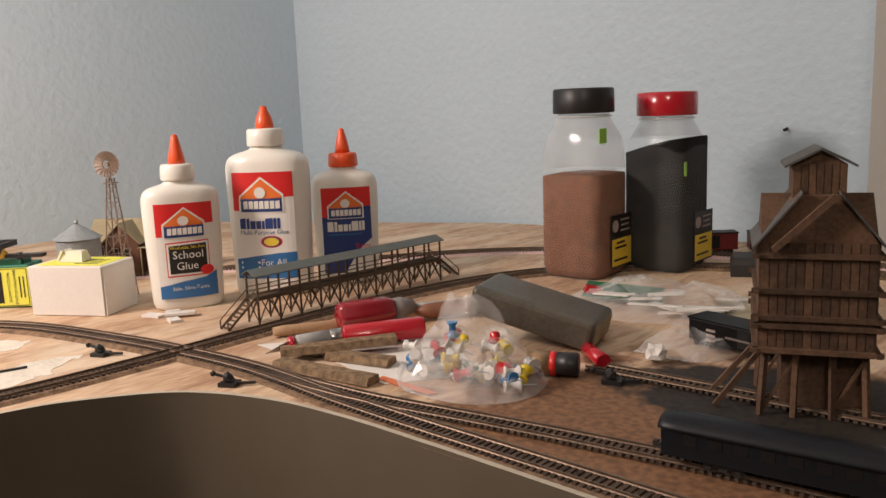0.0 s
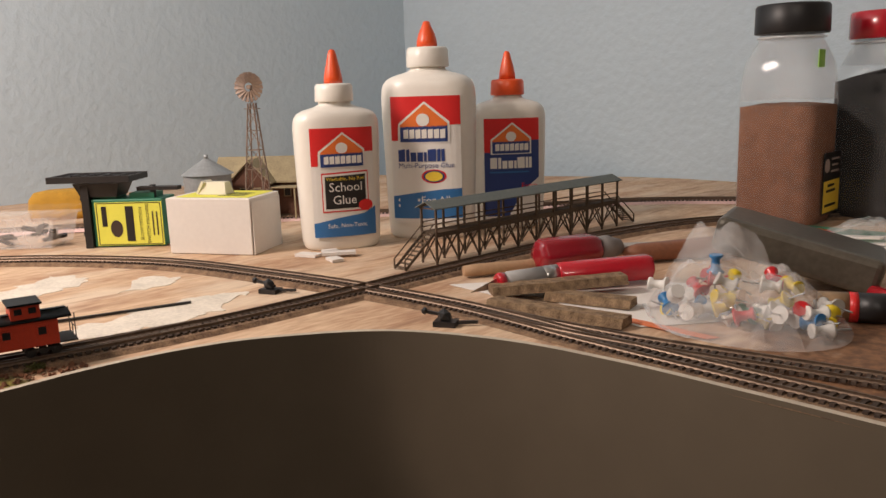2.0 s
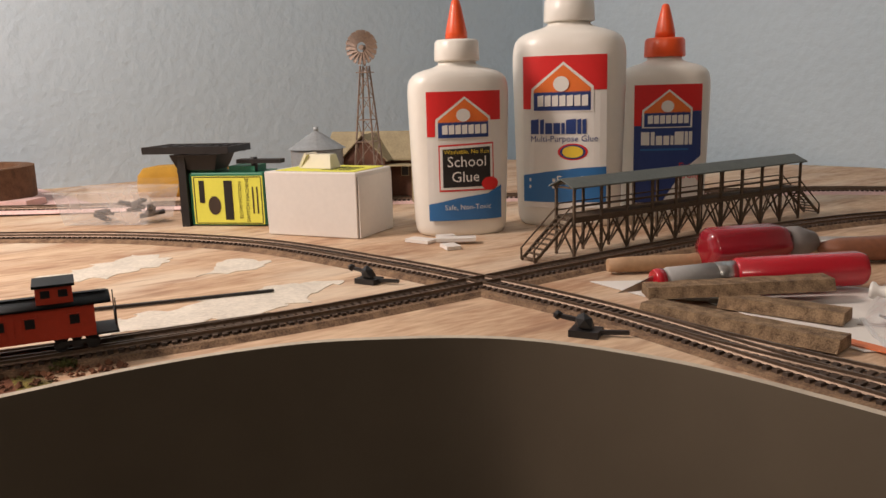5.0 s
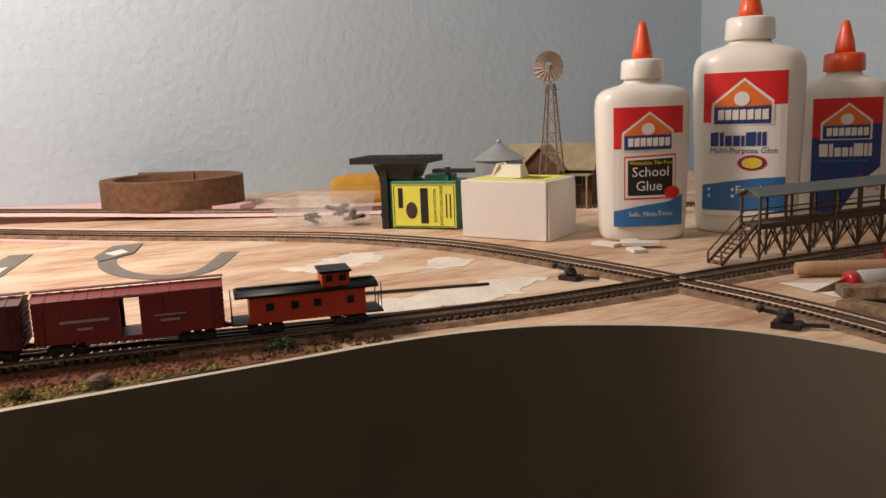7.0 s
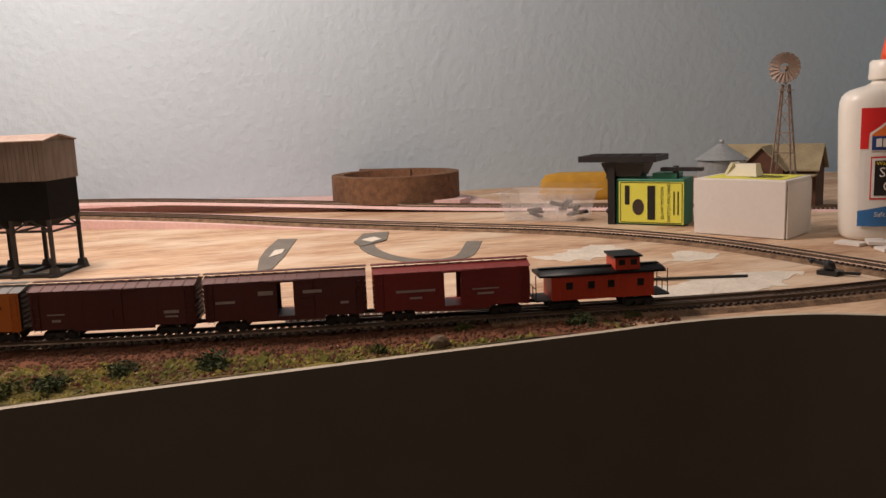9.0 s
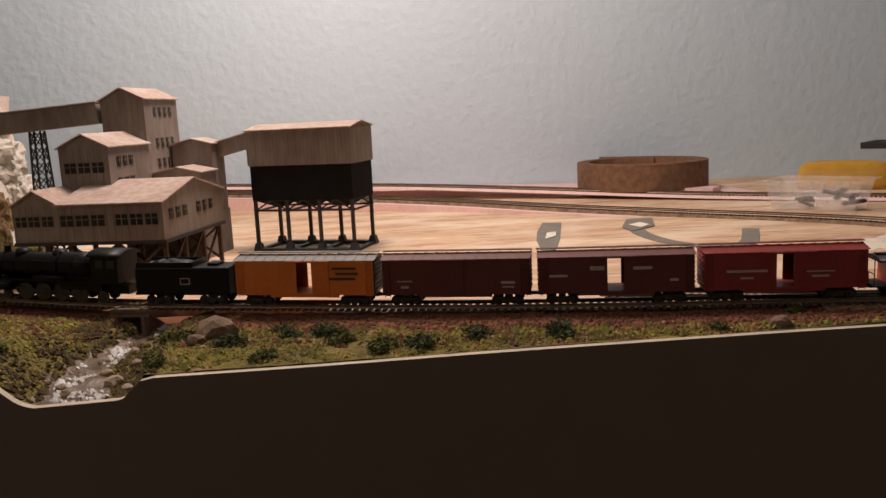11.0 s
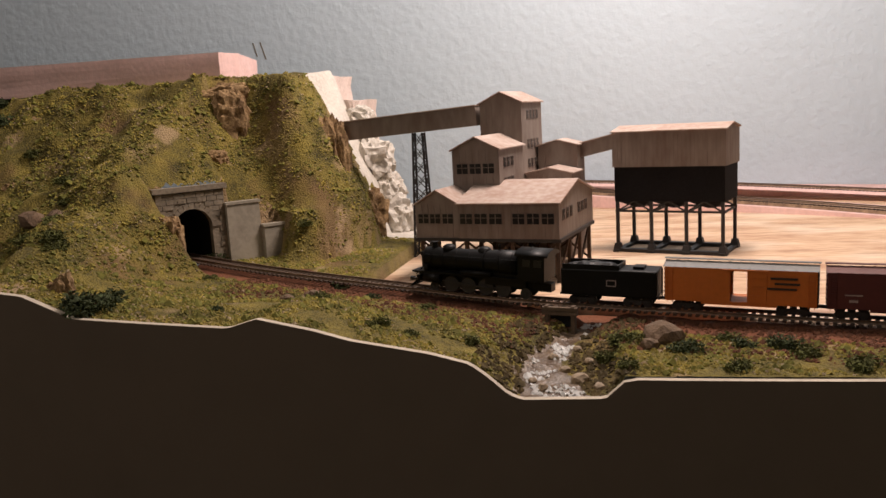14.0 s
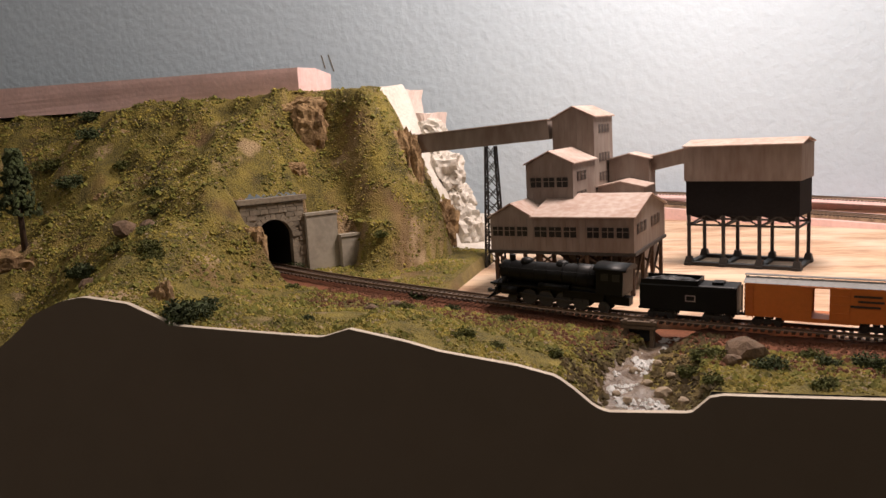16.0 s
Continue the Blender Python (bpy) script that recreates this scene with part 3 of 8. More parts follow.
def scenery():
    nx, ny, x0, x1, y0, y1 = 150, 330, -0.4432, -0.92, 0.125, -1.0
    bm = B()
    grid, info = [], {}
    for j in range(ny + 1):
        row = []
        y = y0 + (y1 - y0) * j / ny
        for i in range(nx + 1):
            edge = front_x(y)
            x = edge + (x1 - edge) * (i / nx) ** 1.15
            z, d, front, behind = ground(x, y)
            if y > 0.06:
                z -= 0.004 * smooth((y - 0.06) / 0.06)
            v = bm.verts.new((x, y, z))
            info[v] = (d, front, behind)
            row.append(v)
        grid.append(row)
    for j in range(ny):
        for i in range(nx):
            q = (grid[j][i], grid[j][i + 1], grid[j + 1][i + 1], grid[j + 1][i])
            zs = [v.co.z for v in q]
            c = q[0].co
            d, front, behind = info[q[0]]
            if max(zs) < -0.004 and c.x < -0.56:
                continue
            if max(zs) - min(zs) > 0.02 and d < 0.0165 and -0.02 < behind < 0.012:
                continue
            f = bm.faces.new(q)
            f.smooth = True
            # Earth band, widened north of -0.26 to put trackside shade into colour.
            lim = (0.034 if c.y > -0.26 else 0.019) + 0.010 * noise.noise((c.x * 60, c.y * 60, 1))
            if d < lim and c.y < 0.07 and behind > -0.004 and c.z < 0.02:
                f.material_index = 1
            if c.x < -0.738 + 0.02 * noise.noise((c.x * 40, c.y * 40, c.z * 40)) and c.y > -0.485 + 0.012 * noise.noise((c.x * 30, c.y * 30, 5)):
                f.material_index = 2
            if abs(c.y + 0.270 - 0.010 * math.sin((c.x + 0.44) * 40)) < 0.004 + 0.010 * smooth((c.x + 0.54) / 0.1) + 0.004 * noise.noise((c.x * 90, c.y * 90, 1)) and c.z < -0.002 and c.x > -0.53:
                f.material_index = 3
            if c.y < -0.572 + 0.012 * noise.noise((c.x * 60, c.y * 60, 2)) and c.x > -0.487:
                f.material_index = 4
    thing("terrain", label="scenic hillside with olive turf, brown earth and plaster cliff", category="terrain", kind="structure", bm=bm, mat=[TURF, EARTH, PLASTER, STREAM, TAN_PLASTER])


TAN_PLASTER = material("tan plaster rock", (0.36, 0.28, 0.18), 0.9, scale=50, vary=0.45, bump=0.6, depth=0.002)
STREAM = material("stream bed", (0.20, 0.14, 0.085), 0.3, scale=120, vary=0.7, bump=0.8, depth=0.002, dark=(0.08, 0.05, 0.03), coat=0.4)
scenery()


# ---- lettering ----
def letters(text, size, mat, name, parent, at, bend=None, align="CENTER"):
    """Flat lettering in the local x-z plane, facing -y; bend maps (x, z) to a place on a curved face."""
    data = bpy.data.curves.new(name, "FONT")
    data.body, data.size, data.align_x, data.align_y, data.resolution_u = text, size, align, "CENTER", 2
    tmp = bpy.data.objects.new(name, data)
    me = bpy.data.meshes.new_from_object(tmp)
    bpy.data.objects.remove(tmp)
    bpy.data.curves.remove(data)
    me.name = name
    for v in me.vertices:
        x, z = v.co.x + at[0], v.co.y + at[1]
        v.co = bend(x, z) if bend else Vector((x, 0, z))
    me.materials.append(mat)
    ob = new(name, me)
    ob.parent = parent
    return ob


def patch(poly, mat, name, parent, bend, label="", cols=48):
    """A flat-coloured piece of a label, cut as columns between a lower and an upper edge, laid on a curved face. poly: [(x, low, high)]."""
    bm = B()
    rows = []
    for (xa, la, ha), (xb, lb, hb) in zip(poly, poly[1:]):
        n = max(1, int(cols * (xb - xa) / (poly[-1][0] - poly[0][0] + 1e-9)))
        for k in range(n + (xb == poly[-1][0])):
            t = k / n
            x, lo, hi = xa + (xb - xa) * t, la + (lb - la) * t, ha + (hb - ha) * t
            rows.append([bm.verts.new(bend(x, lo + (hi - lo) * j / 3)) for j in range(4)])
    for a, b in zip(rows, rows[1:]):
        for j in range(3):
            bm.faces.new((a[j], b[j], b[j + 1], a[j + 1]))
    return part(name, bm, mat, parent, label)


# ---- glue bottles ----
def glue_bottle(place, w, d, body, tip, collar, kind, label):
    """body: the shoulder's height; the whole is tip high."""
    ob = thing("glue_bottle", place, label, "glue bottle", "glue bottles")
    k = w / 0.056
    prof = [(0.0, 0.80), (0.0008, 0.86), (0.003, 0.905), (0.007, 0.925), (0.02, 0.94), (body * 0.5, 0.975), (body * 0.78, 1.0), (body * 0.86, 1.0), (body * 0.905, 0.985), (body * 0.935, 0.95), (body * 0.957, 0.89), (body * 0.975, 0.79), (body * 0.988, 0.66), (body, 0.50), (body + 0.001, 0.42)]
    neck = w * 0.19
    rings = [oval(w * s, d * (1 - (1 - s) * 0.7), z, 2.7) for z, s in prof]
    rings += [oval(neck * 2, neck * 2, body + 0.002, 2.0), oval(neck * 1.9, neck * 1.9, body + 0.006, 2.0)]
    part("body", loft(B(), rings), WHITE_PLASTIC, ob, "milky white plastic bottle body")
    cap0, cap1 = body + 0.0035, body + 0.0035 + 0.0115 * k
    bm = B()
    ring = []
    for z, r in ((cap0, 1.12), (cap0 + 0.001, 1.16), (cap1 - 0.0015, 1.12), (cap1, 1.02), (cap1 + 0.0002, 0.6)):
        n = 40
        ring.append([((neck * r * (1 + (0.02 if i % 2 else 0))) * math.cos(6.28319 * i / n), (neck * r * (1 + (0.02 if i % 2 else 0))) * math.sin(6.28319 * i / n), z) for i in range(n)])
    part("collar", loft(bm, ring), collar, ob)
    prof = [(cap1, 0.0062), (cap1 + 0.004, 0.0060), (cap1 + 0.009, 0.0050), (tip - 0.004, 0.0030), (tip - 0.001, 0.0022), (tip, 0.0012)]
    part("nozzle", loft(B(), [oval(r * 2 * k, r * 2 * k, z, 2.0, 20) for z, r in prof]), ORANGE, ob, "bright orange twist nozzle")

    def bend(off):
        def f(x, z):
            q = min(0.999, abs(2 * x / w))
            return Vector((x, -(d / 2 * (1 - q ** 2.7) ** (1 / 2.7) + off), z))
        return f
    h = body
    W = w * 0.365
    lab = part("label", patch_mesh(-W, W, h * 0.10, h * 0.86, bend(0.0002)), LABEL_WHITE if kind != "navy" else LABEL_BLUE, ob, "printed paper label")
    f1, f2, f3, f4 = bend(0.0004), bend(0.0006), bend(0.0008), bend(0.0014)
    top, logo = h * 0.86, h * 0.60
    # red head with a house-shaped badge
    patch([(-W, h * 0.60, top), (-W * 0.8, h * 0.60, top), (-W * 0.79, h * 0.68, top), (W * 0.75, h * 0.69, top), (W, h * 0.69, top)], LABEL_RED, "red_panel", lab, f1)
    patch([(-W * 0.78, h * 0.585, h * 0.70), (0, h * 0.585, h * 0.83), (W * 0.70, h * 0.585, h * 0.71)], LABEL_WHITE, "badge_outline", lab, f2)
    patch([(-W * 0.72, h * 0.68, h * 0.692), (0, h * 0.68, h * 0.815), (W * 0.64, h * 0.68, h * 0.70)], LABEL_ORANGE, "badge_roof", lab, f3)
    patch([(-W * 0.72, h * 0.592, h * 0.682), (W * 0.64, h * 0.592, h * 0.686)], LABEL_BLUE, "badge_base", lab, f3)
    bm = B()
    disc = [bm.verts.new(f4(W * (-0.05 + 0.19 * math.cos(a / 16 * 6.2832)), h * 0.722 + h * 0.038 * math.sin(a / 16 * 6.2832))) for a in range(16)]
    bm.faces.new(disc)
    part("badge_dot", bm, LABEL_WHITE, lab)
    for i in range(7):
        x = W * (-0.62 + i * 0.176)
        patch([(x, h * 0.612, h * 0.664), (x + W * 0.145, h * 0.614, h * 0.668)], LABEL_WHITE, "badge_bar", lab, f4, cols=2)
    if kind == "school":
        patch([(-W * 0.72, h * 0.275, h * 0.55), (W * 0.78, h * 0.275, h * 0.56)], LABEL_RED, "dashed_border", lab, f1)
        patch([(-W * 0.69, h * 0.285, h * 0.54), (W * 0.75, h * 0.285, h * 0.55)], LABEL_WHITE, "border_inner", lab, f2)
        patch([(-W * 0.62, h * 0.30, h * 0.525), (W * 0.68, h * 0.30, h * 0.535)], LABEL_BLACK, "name_panel", lab, f3)
        letters("Washable, No Run", 0.0033 * k, LABEL_YELLOW, "lettering", lab, (W * 0.03, h * 0.508), f4)
        letters("School", 0.0082 * k, LABEL_WHITE, "lettering", lab, (W * 0.03, h * 0.448), f4)
        letters("Glue", 0.0082 * k, LABEL_WHITE, "lettering", lab, (-W * 0.02, h * 0.358), f4)
        bm = B()
        bm.faces.new([bm.verts.new(bend(0.0012)(W * (0.66 + 0.24 * math.cos(a / 14 * 6.2832)), h * 0.315 + h * 0.04 * math.sin(a / 14 * 6.2832))) for a in range(14)])
        part("red_seal", bm, LABEL_RED, lab)
        patch([(-W, h * 0.10, h * 0.20), (-W * 0.2, h * 0.10, h * 0.235), (W * 0.6, h * 0.10, h * 0.255), (W, h * 0.10, h * 0.30)], LABEL_SKY, "blue_panel", lab, f1)
        letters("Safe, Non-Toxic", 0.0040 * k, LABEL_WHITE, "lettering", lab, (W * 0.05, h * 0.178), f3)
    elif kind == "white":
        for i, (x, s) in enumerate(((-0.80, 0.2), (-0.57, 0.10), (-0.44, 0.17), (-0.24, 0.16), (-0.05, 0.08), (0.06, 0.24), (0.33, 0.09), (0.45, 0.09))):
            patch([(W * x, h * 0.475, h * (0.545 if i in (0, 1, 5, 6, 7) else 0.53)), (W * (x + s), h * 0.475, h * (0.55 if i in (0, 1, 5, 6, 7) else 0.53))], LABEL_BLUE, "name_bar", lab, f2, cols=2)
        letters("Multi-Purpose Glue", 0.0042 * k, LABEL_BLUE, "lettering", lab, (0, h * 0.45), f2)
        for r, mt, f in ((1.0, LABEL_RED, f1), (0.85, LABEL_BLUE, f2), (0.7, LABEL_YELLOW, f3)):
            bm = B()
            bm.faces.new([bm.verts.new(f(W * (0.22 + 0.36 * r * math.cos(a / 20 * 6.2832)), h * 0.385 + h * 0.042 * r * math.sin(a / 20 * 6.2832))) for a in range(20)])
            part("oval_badge", bm, mt, lab)
        patch([(-W, h * 0.13, h * 0.265), (-W * 0.4, h * 0.13, h * 0.285), (W * 0.4, h * 0.13, h * 0.305), (W, h * 0.13, h * 0.31)], LABEL_SKY, "blue_panel", lab, f1)
        for z in (0.235, 0.20):
            patch([(-W * 0.85, h * z, h * (z + 0.016)), (-W * 0.2, h * z, h * (z + 0.016))], LABEL_WHITE, "text_bar", lab, f2, cols=2)
        letters("For All", 0.0062 * k, LABEL_WHITE, "lettering", lab, (W * 0.25, h * 0.24), f2)
    else:
        for i, (x, s) in enumerate(((-0.80, 0.24), (-0.52, 0.11), (-0.37, 0.18), (-0.15, 0.17), (0.06, 0.09), (0.18, 0.27), (0.48, 0.10), (0.61, 0.10))):
            patch([(W * x, h * 0.475, h * (0.56 if i in (0, 1, 5, 6, 7) else 0.535)), (W * (x + s), h * 0.475, h * (0.56 if i in (0, 1, 5, 6, 7) else 0.535))], LABEL_WHITE, "name_bar", lab, f2, cols=2)
        patch([(-W * 0.82, h * 0.44, h * 0.452), (W * 0.6, h * 0.44, h * 0.452)], LABEL_SKY, "text_bar", lab, f2, cols=4)
        patch([(-W * 0.1, h * 0.105, h * 0.12), (W * 0.25, h * 0.105, h * 0.24), (W * 0.6, h * 0.105, h * 0.335), (W, h * 0.105, h * 0.40)], LABEL_WHITE, "white_panel", lab, f1)
        letters("Extra", 0.0058 * k, LABEL_RED, "lettering", lab, (W * 0.62, h * 0.335), f2)
        letters("Strong", 0.0058 * k, LABEL_RED, "lettering", lab, (W * 0.62, h * 0.275), f2)
    return ob


def patch_mesh(x0, x1, z0, z1, f, nx=14, nz=6):
    bm = B()
    g = [[bm.verts.new(f(x0 + (x1 - x0) * i / nx, z0 + (z1 - z0) * j / nz)) for i in range(nx + 1)] for j in range(nz + 1)]
    for j in range(nz):
        for i in range(nx):
            bm.faces.new((g[j][i], g[j][i + 1], g[j + 1][i + 1], g[j + 1][i]))
    return bm


glue_bottle(pose(-0.5855, 0.3255, 0, 0, 0, 66), 0.0585, 0.035, 0.0962, 0.1342, WHITE_PLASTIC, "school", "small white glue bottle with red, black and blue label")
glue_bottle(pose(-0.5665, 0.3955, 0, 0, 0, 38), 0.0680, 0.042, 0.1180, 0.1535, WHITE_PLASTIC, "white", "large white glue bottle with red and white label")
glue_bottle(pose(-0.5495, 0.4615, 0, 0, 0, 52), 0.0570, 0.034, 0.0965, 0.1325, ORANGE, "navy", "small white glue bottle with navy label and orange collar")


# ---- rolling stock ----
def arc_table(path):
    out = [0.0]
    for a, b in zip(path, path[1:]):
        out.append(out[-1] + (b - a).length)
    return out


A_BACK = PATH_A[::-1]
A_ARC = arc_table(A_BACK)
NOSE = A_ARC[min(range(len(A_BACK)), key=lambda i: abs(A_BACK[i].y + 0.450) + (A_BACK[i].x > -0.5))]


TRAIN_SCALE, TRAIN_AT = 0.865, 0.092


def on_track(s):
    s = s * TRAIN_SCALE + TRAIN_AT + NOSE
    for i in range(len(A_ARC) - 1):
        if A_ARC[i + 1] >= s:
            t = (s - A_ARC[i]) / (A_ARC[i + 1] - A_ARC[i])
            return A_BACK[i].lerp(A_BACK[i + 1], t)
    return A_BACK[-1]


def car_place(s0, s1):
    """The pose of a car between two distances behind the train's nose; its local x points backwards along the train, z = 0 at the railhead."""
    a, b = on_track(s0 + 0.012), on_track(s1 - 0.012)
    d = (b - a).normalized()
    m = d.to_track_quat("X", "Z").to_matrix().to_4x4()
    m.translation = (on_track(s0) + on_track(s1)) / 2 * 0.3 + (a + b) / 2 * 0.7 + Vector((0, 0, 0.0022))
    return m @ Matrix.Scale(TRAIN_SCALE, 4)


def wheel(parent, x, y, r, mat=None, spokes=False):
    bm = B()
    rod(bm, (x, y - 0.0006, r), (x, y + 0.0006, r), r, n=18)
    rod(bm, (x, y - 0.0012, r), (x, y + 0.0012, r), r * 0.3, n=8)
    return part("wheel", bm, mat or STEEL_DARK, parent)


def truck(parent, x, gauge=0.0052):
    bm = B()
    for y in (-0.0062, 0.0062):
        box(bm, (x, y, 0.0034), (0.0125, 0.0009, 0.0014))
        box(bm, (x, y, 0.0026), (0.0036, 0.0012, 0.0026))
        for dx in (-0.0056, 0.0056):
            box(bm, (x + dx, y, 0.0027), (0.0022, 0.0012, 0.002))
    box(bm, (x, 0, 0.0042), (0.003, 0.012, 0.0012))
    tr = part("truck", bm, STEEL_DARK, parent)
    for dx in (-0.0055, 0.0055):
        for y in (-gauge, gauge):
            wheel(tr, x + dx, y, 0.0026)
    return tr


def coupler(parent, x, s):
    bm = beam(B(), (x, 0, 0.0048), (x + s * 0.005, 0, 0.0048), 0.0016)
    box(bm, (x + s * 0.0055, 0.0007, 0.0048), (0.0022, 0.0026, 0.0022))
    return part("coupler", bm, STEEL_DARK, parent)


def hang_bars(parent, spots, mat, y, z0):
    for x, w, z, h in spots:
        part("lettering_bar", box(B(), (x, y, z0 + z), (w, 0.00016, h)), mat, parent)


def boxcar(s0, length, mat, roof_mat, label, open_width=0.0, marks=(), see_through=False, sheen=None):
    """A forty-foot house car in N scale: ribbed sides, door, roof walk, ladders, trucks."""
    ob = thing("boxcar", car_place(s0, s0 + length), label, "model boxcar", "train cars")
    L, W, Z0, Z1 = length - 0.005, 0.0185, 0.0062, 0.0245
    half, dw = L / 2, 0.0065
    gap = open_width / 2
    bm, ribs, seams, folds = B(), B(), B(), B()
    for y in (-W / 2, W / 2):
        bm = B()
        for a, b in ((-half, -gap), (gap, half)) if gap else ((-half, half),):
            box(bm, ((a + b) / 2, y, (Z0 + Z1) / 2), (b - a, 0.0007, Z1 - Z0))
        if gap:
            box(bm, (0, y, Z1 - 0.0006), (gap * 2, 0.0007, 0.0012))
            box(bm, (0, y, Z0 + 0.0004), (gap * 2, 0.0007, 0.0008))
        for x in (-half + 0.0005, half - 0.0005):
            box(ribs, (x, y * 1.02, (Z0 + Z1) / 2), (0.001, 0.0006, Z1 - Z0))
        n = 11
        for i in range(n):
            x = -half + (i + 0.5) * L / n
            if abs(x) > gap + 0.002:
                box(ribs, (x, y * 1.035, (Z0 + Z1) / 2), (0.0003, 0.0003, Z1 - Z0 - 0.0015))
        part("side_wall", bm, mat, ob)
        part("side_sill", box(B(), (0, y, Z0 - 0.0006), (L * 0.5, 0.0005, 0.0014)), mat, ob)
    body = part("floor", box(B(), (0, 0, Z0 + 0.0003), (L, W - 0.0008, 0.0008)), mat, ob)
    tagged(part("rib", ribs, mat, body), kind="stuff")
    for x in (-half, half):
        ends = part("end_wall", box(B(), (x, 0, (Z0 + Z1) / 2), (0.0006, W, Z1 - Z0)), LOCO_BLACK if mat is CAR_ORANGE else mat, ob, "ribbed end wall")
        for k in range(7):
            rod(folds, (x * 1.008, -W * 0.42, Z0 + 0.002 + k * 0.0024), (x * 1.008, W * 0.42, Z0 + 0.002 + k * 0.0024), 0.0007, n=6)
    tagged(part("end_rib", folds, ROOF_GREY if mat is CAR_ORANGE else roof_mat, ends), kind="stuff")
    for y, s in ((-W / 2, -1), (W / 2, 1)):
        x = gap + dw * 0.75 if gap else 0.0
        bm = box(B(), (x, y + s * 0.0006, (Z0 + Z1) / 2), (dw * 1.4, 0.0006, Z1 - Z0 - 0.0016))
        for z in (0.25, 0.5, 0.75):
            box(bm, (x, y + s * 0.001, Z0 + (Z1 - Z0) * z), (dw * 1.36, 0.0003, 0.0004))
        dr = part("door", bm, mat, ob)
        part("door_rail", box(B(), (gap * 0.6, y + s * 0.0009, Z1 - 0.0006), (dw * 3.6, 0.0007, 0.0006)), mat, ob)
        part("lettering_bar", box(B(), (x, y + s * 0.0012, Z0 + 0.006), (0.0004, 0.0003, 0.005)), mat, dr)
    bm = B()
    n = 14
    for i in range(n + 1):
        x = -half - 0.0008 + (L + 0.0016) * i / n
        for s in (-1, 1):
            beam(seams, (x, s * W * 0.53, Z1 + 0.0001), (x, 0, Z1 + 0.0021), 0.0004, 0.0004)
    a = [bm.verts.new(p) for p in ((-half - 0.001, -W * 0.53, Z1), (-half - 0.001, 0, Z1 + 0.002), (-half - 0.001, W * 0.53, Z1))]
    b = [bm.verts.new(p) for p in ((half + 0.001, -W * 0.53, Z1), (half + 0.001, 0, Z1 + 0.002), (half + 0.001, W * 0.53, Z1))]
    for q in ((a[0], a[1], b[1], b[0]), (a[1], a[2], b[2], b[1]), (a[2], a[0], b[0], b[2]), (a[0], a[2], a[1]), (b[0], b[1], b[2])):
        bm.faces.new(q)
    tagged(part("roof_seam", seams, roof_mat, part("roof", bm, roof_mat, ob)), kind="stuff")
    bm = B()
    for k in (-1, 0, 1):
        box(bm, (0, k * 0.0013, Z1 + 0.0031), (L + 0.003, 0.001, 0.0004))
    part("roof_walk", bm, roof_mat, ob)
    for x, y in ((-half + 0.0025, -1), (half - 0.0025, -1), (-half + 0.0025, 1), (half - 0.0025, 1)):
        bm = B()
        for dx in (-0.0014, 0.0014):
            rod(bm, (x + dx, y * W * 0.54, Z0 - 0.001), (x + dx, y * W * 0.54, Z1 - 0.001), 0.0002, n=4)
        for k in range(7):
            rod(bm, (x - 0.0014, y * W * 0.545, Z0 + k * 0.0027), (x + 0.0014, y * W * 0.545, Z0 + k * 0.0027), 0.0002, n=4)
        part("ladder", bm, mat, ob)
    for x in (-half * 0.70, half * 0.70):
        truck(ob, x)
    coupler(ob, -half, -1)
    coupler(ob, half, 1)
    for m, spots in marks:
        for y in (W / 2 + 0.0010, -W / 2 - 0.0010):
            hang_bars(body, spots, m, y, Z0)
    return ob


def disc_mark(parent, x, y, z, r, mat):
    bm = B()
    rod(bm, (x, y - 0.0001, z), (x, y + 0.0001, z), r, n=14)
    part("round_emblem", bm, mat, parent)


GAP = 0.080
FIRST = 0.1565
MARK_DARK = material("dark lettering", (0.05, 0.03, 0.02), 0.6, vary=0.1, bump=0)
MARK_PALE = material("faded white lettering", (0.42, 0.34, 0.31), 0.6, vary=0.2, bump=0)
ORANGE_MARKS = [(MARK_DARK, [(0.022, 0.013, 0.0142, 0.0011), (0.0235, 0.012, 0.0115, 0.0011), (0.021, 0.014, 0.0088, 0.0011)])]
c = boxcar(FIRST, GAP, CAR_ORANGE, ROOF_GREY, "orange model boxcar with a grey roof and open door", 0.0085, ORANGE_MARKS)
disc_mark(c, -0.024, 0.0105, 0.0185, 0.0019, MARK_DARK)
PALE_MARKS = [(MARK_PALE, [(-0.026, 0.008, 0.0072, 0.0006), (-0.026, 0.004, 0.0042, 0.0012), (0.027, 0.007, 0.0062, 0.0014), (0.027, 0.006, 0.004, 0.0008)])]
c = boxcar(FIRST + GAP, GAP, CAR_MAROON, ROOF_MAROON, "dark maroon model boxcar with closed doors", 0.0, PALE_MARKS)
disc_mark(c, -0.0255, 0.0105, 0.0185, 0.0028, MARK_PALE)
MARKS_2 = [(MARK_PALE, [(-0.028, 0.009, 0.009, 0.0012), (-0.009, 0.007, 0.0125, 0.002), (0.013, 0.009, 0.0122, 0.0015), (0.028, 0.004, 0.006, 0.0012)])]
boxcar(FIRST + 2 * GAP, GAP, CAR_MAROON, ROOF_MAROON, "dark maroon model boxcar with an open door", 0.008, MARKS_2)
MARKS_3 = [(MARK_PALE, [(-0.018, 0.019, 0.0092, 0.0012), (-0.018, 0.006, 0.0058, 0.001), (0.016, 0.013, 0.0085, 0.0006), (0.016, 0.008, 0.0062, 0.001)])]
c = boxcar(FIRST + 3 * GAP, GAP, CAR_RED, CAR_RED, "brick red model boxcar with an open door", 0.008, MARKS_3)
